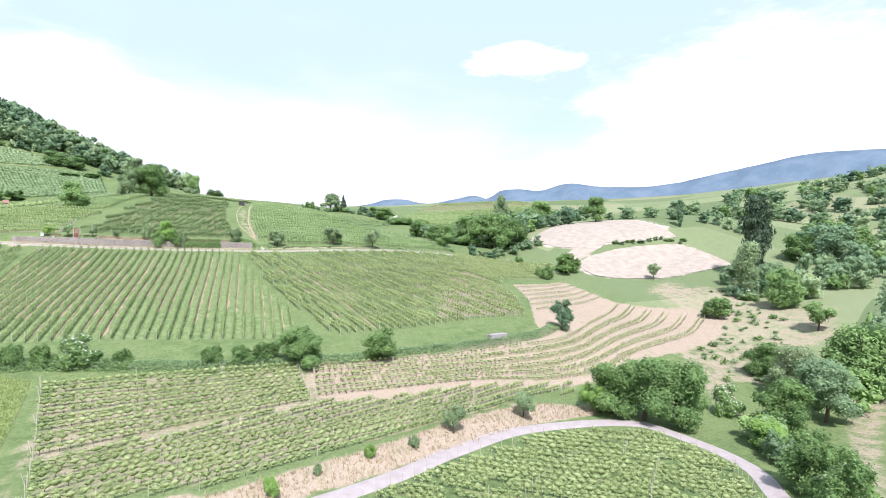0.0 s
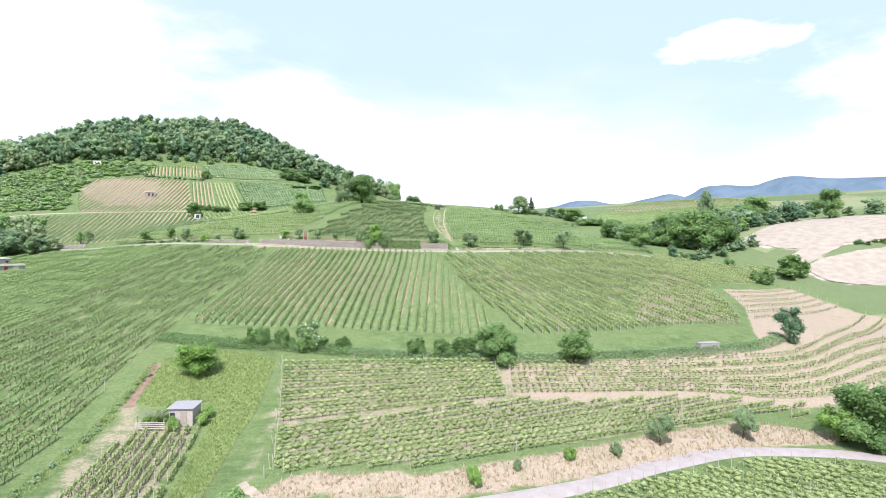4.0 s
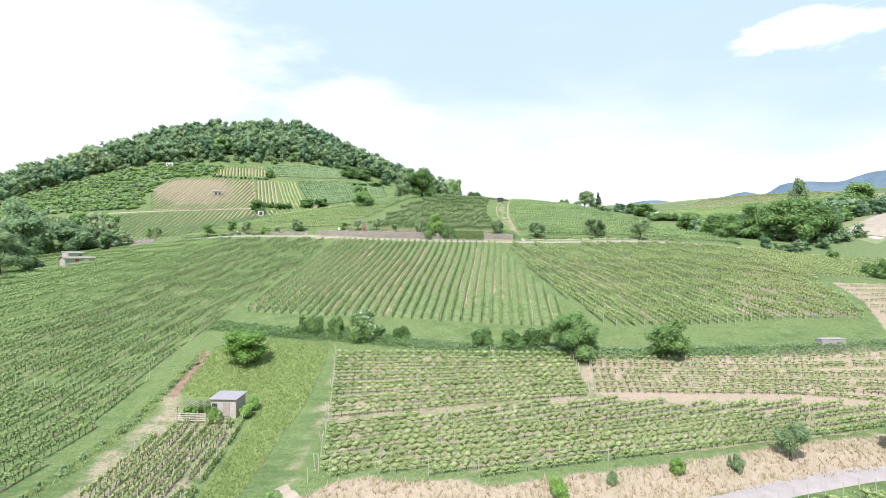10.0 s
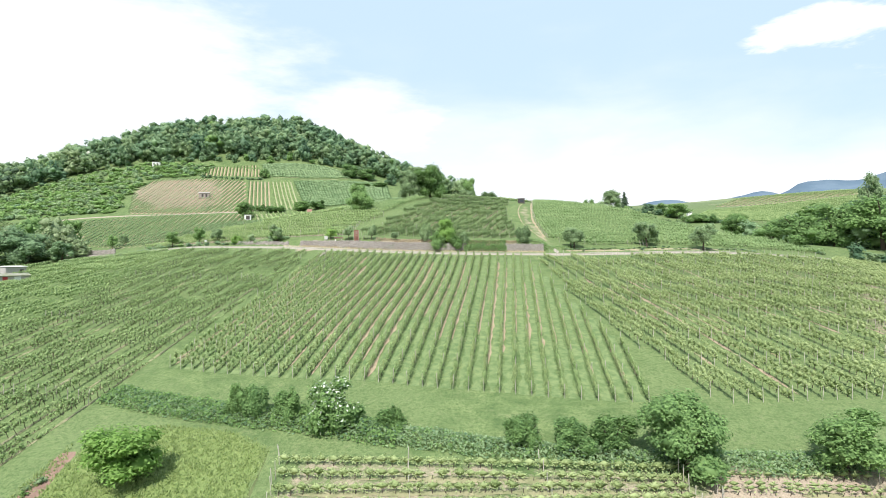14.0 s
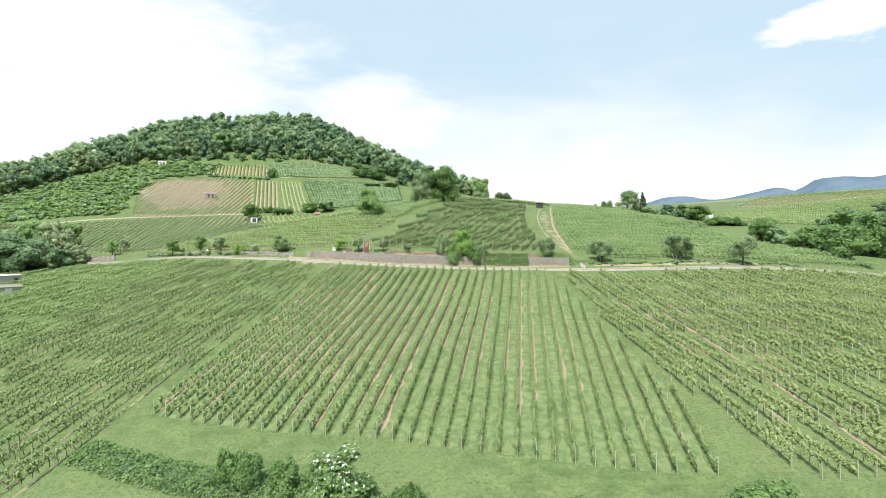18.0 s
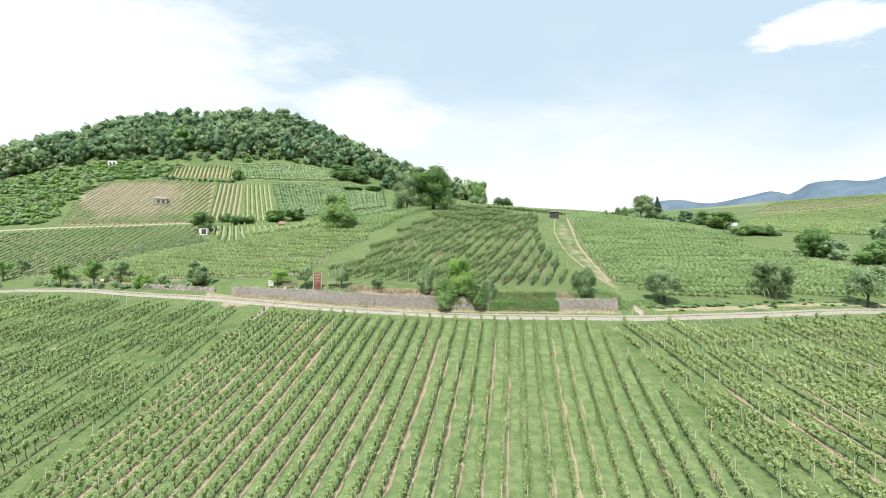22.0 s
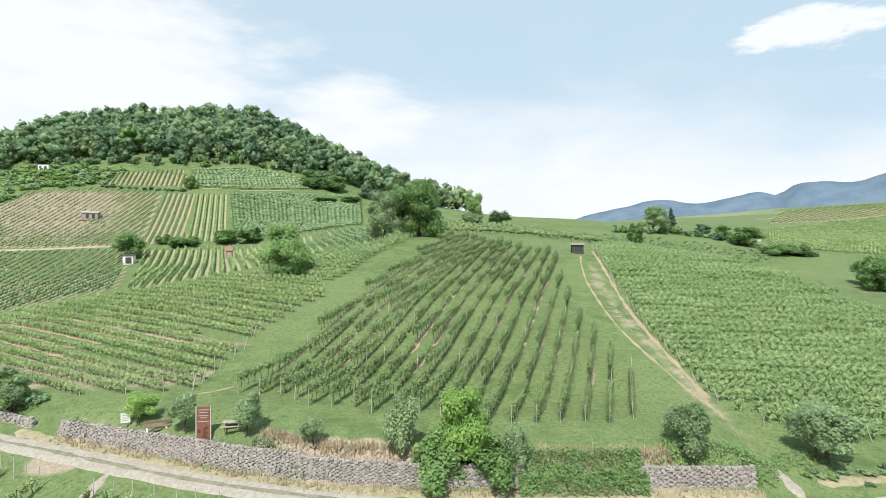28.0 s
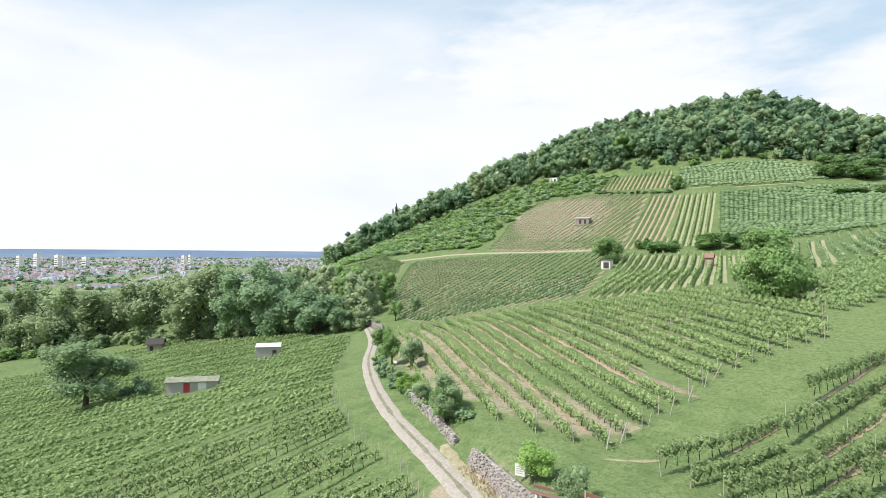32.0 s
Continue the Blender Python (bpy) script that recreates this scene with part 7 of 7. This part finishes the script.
for k in range(15):
    for j in range(7):
        o = part("log", LOG, wp)
        o.matrix_basis = pose(-0.5 + rngw.normal(0, 0.05) + (0.5 if k < 0 else 0), (k - 7) * 0.26, 0.12 + j * 0.235, 0, 0, rngw.normal(0, 2)) @ Matrix.Scale(rngw.uniform(0.85, 1.08), 4)


def heap(name, x, y, size, label, mat, seed, category):
    bm = bmesh.new()
    bmesh.ops.create_icosphere(bm, subdivisions=4, radius=1)
    for v in bm.verts:
        d = noise.noise(v.co * 2.2 + Vector((seed, 0, 0))) * 0.3 + noise.noise(v.co * 6 + Vector((0, seed, 0))) * 0.14
        v.co = v.co * (1 + d)
        v.co = Vector((v.co.x * size[0], v.co.y * size[1], max(v.co.z, -0.15) * size[2]))
    me = bpy.data.meshes.new(name)
    bm.to_mesh(me)
    bm.free()
    me.materials.append(mat)
    ob = tagged(new(name, me), label, category)
    ob.location = (x, y, gz(x, y))


lh = root_of("log_heap", 150.6, -3.6, 20, "loose heap of cut logs and planks", "logs")
for k in range(70):
    a, d = rngw.uniform(0, 6.28), math.sqrt(rngw.uniform(0, 1))
    o = part("log", LOG, lh)
    o.matrix_basis = pose(math.cos(a) * d * 3.6, math.sin(a) * d * 2.3, 0.12 + rngw.uniform(0, 1.5) * (1 - d), rngw.uniform(-15, 15), rngw.uniform(-25, 25), rngw.uniform(0, 360)) @ Matrix.Diagonal((rngw.uniform(0.9, 2.0), rngw.uniform(0.7, 1.3), rngw.uniform(0.7, 1.3), 1))
heap("tarpaulin_heap", 145.4, 0.6, (3.0, 2.4, 1.5), "heap covered with a crumpled blue tarpaulin", M_BLUE, 5.0, "tarpaulin")
heap("white_sheet_heap", 147.4, -1.6, (1.5, 1.2, 0.9), "crumpled white plastic sheet on the ground", M_WHITE, 8.0, "plastic sheet")
heap("rubble_heap", 153.5, -6.2, (2.0, 1.6, 1.2), "low heap of brown wood scraps", M_PLANK, 11.0, "wood scraps")

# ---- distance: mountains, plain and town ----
# both ridges carry distance haze as blue in their forest colour
M_MTN = far_mat("hazed_mountain_forest", (0.10, 0.145, 0.19), (0.135, 0.18, 0.225), 0.006)
M_MTN2 = far_mat("hazed_ridge_forest", (0.06, 0.11, 0.12), (0.13, 0.19, 0.17), 0.012)
# blue-grey of the plain is aerial haze put into the colour
M_PLAIN = far_mat("hazed_plain", (0.125, 0.17, 0.245), (0.155, 0.205, 0.275), 0.002)


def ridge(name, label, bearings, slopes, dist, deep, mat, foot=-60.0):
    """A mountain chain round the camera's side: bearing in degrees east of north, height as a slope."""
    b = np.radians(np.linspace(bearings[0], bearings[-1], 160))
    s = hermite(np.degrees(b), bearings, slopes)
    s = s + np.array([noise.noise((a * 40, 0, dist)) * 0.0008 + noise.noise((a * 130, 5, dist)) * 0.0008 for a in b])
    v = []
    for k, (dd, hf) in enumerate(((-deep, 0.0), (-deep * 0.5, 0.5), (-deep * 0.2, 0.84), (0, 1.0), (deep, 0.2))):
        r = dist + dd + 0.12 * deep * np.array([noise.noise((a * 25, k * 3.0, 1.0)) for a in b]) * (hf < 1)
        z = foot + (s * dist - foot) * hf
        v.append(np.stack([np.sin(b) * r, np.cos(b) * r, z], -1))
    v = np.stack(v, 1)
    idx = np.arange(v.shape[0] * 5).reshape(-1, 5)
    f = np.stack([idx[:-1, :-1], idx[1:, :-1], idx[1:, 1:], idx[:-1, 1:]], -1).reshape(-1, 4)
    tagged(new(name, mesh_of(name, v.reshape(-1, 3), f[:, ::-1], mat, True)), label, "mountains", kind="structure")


ridge("backdrop_mountains", "wooded mountain chain on the horizon, painted haze-blue", (10, 17, 20.3, 22.5, 23.6, 26.5, 29.8, 31.7, 32.8, 34.7, 36.3, 38.2, 41.3, 45, 48.6, 57.6, 63.4, 72.2, 79.5, 95, 120),
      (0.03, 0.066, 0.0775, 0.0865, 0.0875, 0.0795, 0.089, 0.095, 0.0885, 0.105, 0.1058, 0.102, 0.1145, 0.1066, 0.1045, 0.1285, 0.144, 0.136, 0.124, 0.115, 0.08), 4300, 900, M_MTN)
ridge("backdrop_foothills", "lower wooded ridge before the mountains, painted with blue-green haze", (14, 25, 32, 40, 48, 56, 70, 90, 120), (0.03, 0.05, 0.055, 0.07, 0.083, 0.09, 0.11, 0.11, 0.09), 2600, 500, M_MTN2)


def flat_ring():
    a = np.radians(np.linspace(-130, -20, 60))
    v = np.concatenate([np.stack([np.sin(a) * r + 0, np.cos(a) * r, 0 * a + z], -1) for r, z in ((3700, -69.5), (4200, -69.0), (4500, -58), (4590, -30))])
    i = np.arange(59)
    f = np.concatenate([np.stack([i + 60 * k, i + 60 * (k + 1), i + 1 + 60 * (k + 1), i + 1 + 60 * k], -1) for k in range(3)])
    tagged(new("backdrop_plain", mesh_of("backdrop_plain", v, f, M_PLAIN)), "river plain at the horizon with blue haze painted on", "plain", kind="structure")


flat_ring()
# walls and roofs are tinted paler and bluer to paint in distance haze
M_TOWNW = mat_flat("hazed_town_walls", (0.56, 0.59, 0.66), 0.9)
M_TOWNR = mat_flat("hazed_town_roofs", (0.32, 0.225, 0.225), 0.9)
M_TOWNG = mat_flat("hazed_town_roofs_grey", (0.36, 0.37, 0.41), 0.9)


def town():
    rng = np.random.default_rng(21)
    vs, fs, ms, o = [], [], [], 0
    for k in range(5200):
        a, r = radians(rng.uniform(-94, -58)), rng.uniform(1250, 3650)
        if noise.noise((math.sin(a) * r * 0.004, math.cos(a) * r * 0.004, 2.0)) < -0.12:
            continue
        w, d, hgt, rise = rng.uniform(8, 14), rng.uniform(7, 10), rng.uniform(4, 6.5), rng.uniform(2.2, 3.6)
        t = rng.uniform(0, 3.14)
        c, s = math.cos(t), math.sin(t)
        loc = np.array([(-w, -d, 0), (w, -d, 0), (w, d, 0), (-w, d, 0), (-w, -d, hgt * 2), (w, -d, hgt * 2), (w, d, hgt * 2), (-w, d, hgt * 2), (-w, 0, (hgt + rise) * 2), (w, 0, (hgt + rise) * 2)]) * 0.5
        x, y = math.sin(a) * r, math.cos(a) * r
        z = -71.0
        vs.append(np.stack([x + loc[:, 0] * c - loc[:, 1] * s, y + loc[:, 0] * s + loc[:, 1] * c, z + loc[:, 2]], -1))
        fs += [tuple(i + o for i in q) for q in ((0, 1, 5, 4), (1, 2, 6, 5), (2, 3, 7, 6), (3, 0, 4, 7), (5, 6, 9), (7, 4, 8), (4, 5, 9, 8), (6, 7, 8, 9))]
        roof = 1 if rng.random() < 0.68 else 2
        ms += [0] * 6 + [roof] * 2
        o += 10
    me = bpy.data.meshes.new("town_houses")
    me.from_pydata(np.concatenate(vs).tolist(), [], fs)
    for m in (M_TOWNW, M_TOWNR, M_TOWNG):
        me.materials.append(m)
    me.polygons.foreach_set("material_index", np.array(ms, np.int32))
    tagged(new("town_houses", me), "distant town of pale houses with red roofs, haze tinted into their colours", "town", kind="stuff")
    k = 1100
    a, r = np.radians(rng.uniform(-94, -58, k)), rng.uniform(700, 3600, k)
    spots = np.stack([np.sin(a) * r, np.cos(a) * r, rng.uniform(8, 15, k), rng.uniform(10, 24, k), rng.choice(3, k)], -1)
    clump_stuff("town_trees", "dark green trees scattered through the town", "trees", spots, (M_LEAF_B, M_LEAF_B, M_LEAF_G), 34, 0.3, seed=15, inner=3)


town()
for px, dist, high, wide in ((-1.497, 2300, 44, 20), (-1.477, 2350, 50, 22), (-1.452, 2300, 46, 24), (-1.445, 2420, 40, 18), (-1.417, 2250, 40, 26), (-1.28, 2500, 42, 16), (-1.27, 2480, 46, 14), (-1.53, 2100, 30, 34)):
    x, y = math.sin(px) * dist, math.cos(px) * dist + 116
    high *= 0.95
    tb = root_of("tower_block", x, y, 20, "pale high-rise block in the distant town", "building", "tower blocks", -71.0)
    bpart("wall", block((wide, 14, high), (0, 0, 0), 0.3), M_WHITE, tb)
    bpart("roof", block((wide * 0.5, 7, 3), (0, 0, high + 0.01), 0.2), M_GREY, tb)
    for k in range(5):
        bpart("window_band", block((wide * 0.86, 0.3, 2.2), (0, -7.05, 4 + k * (high - 8) / 5), 0.05), M_GLASS, tb)
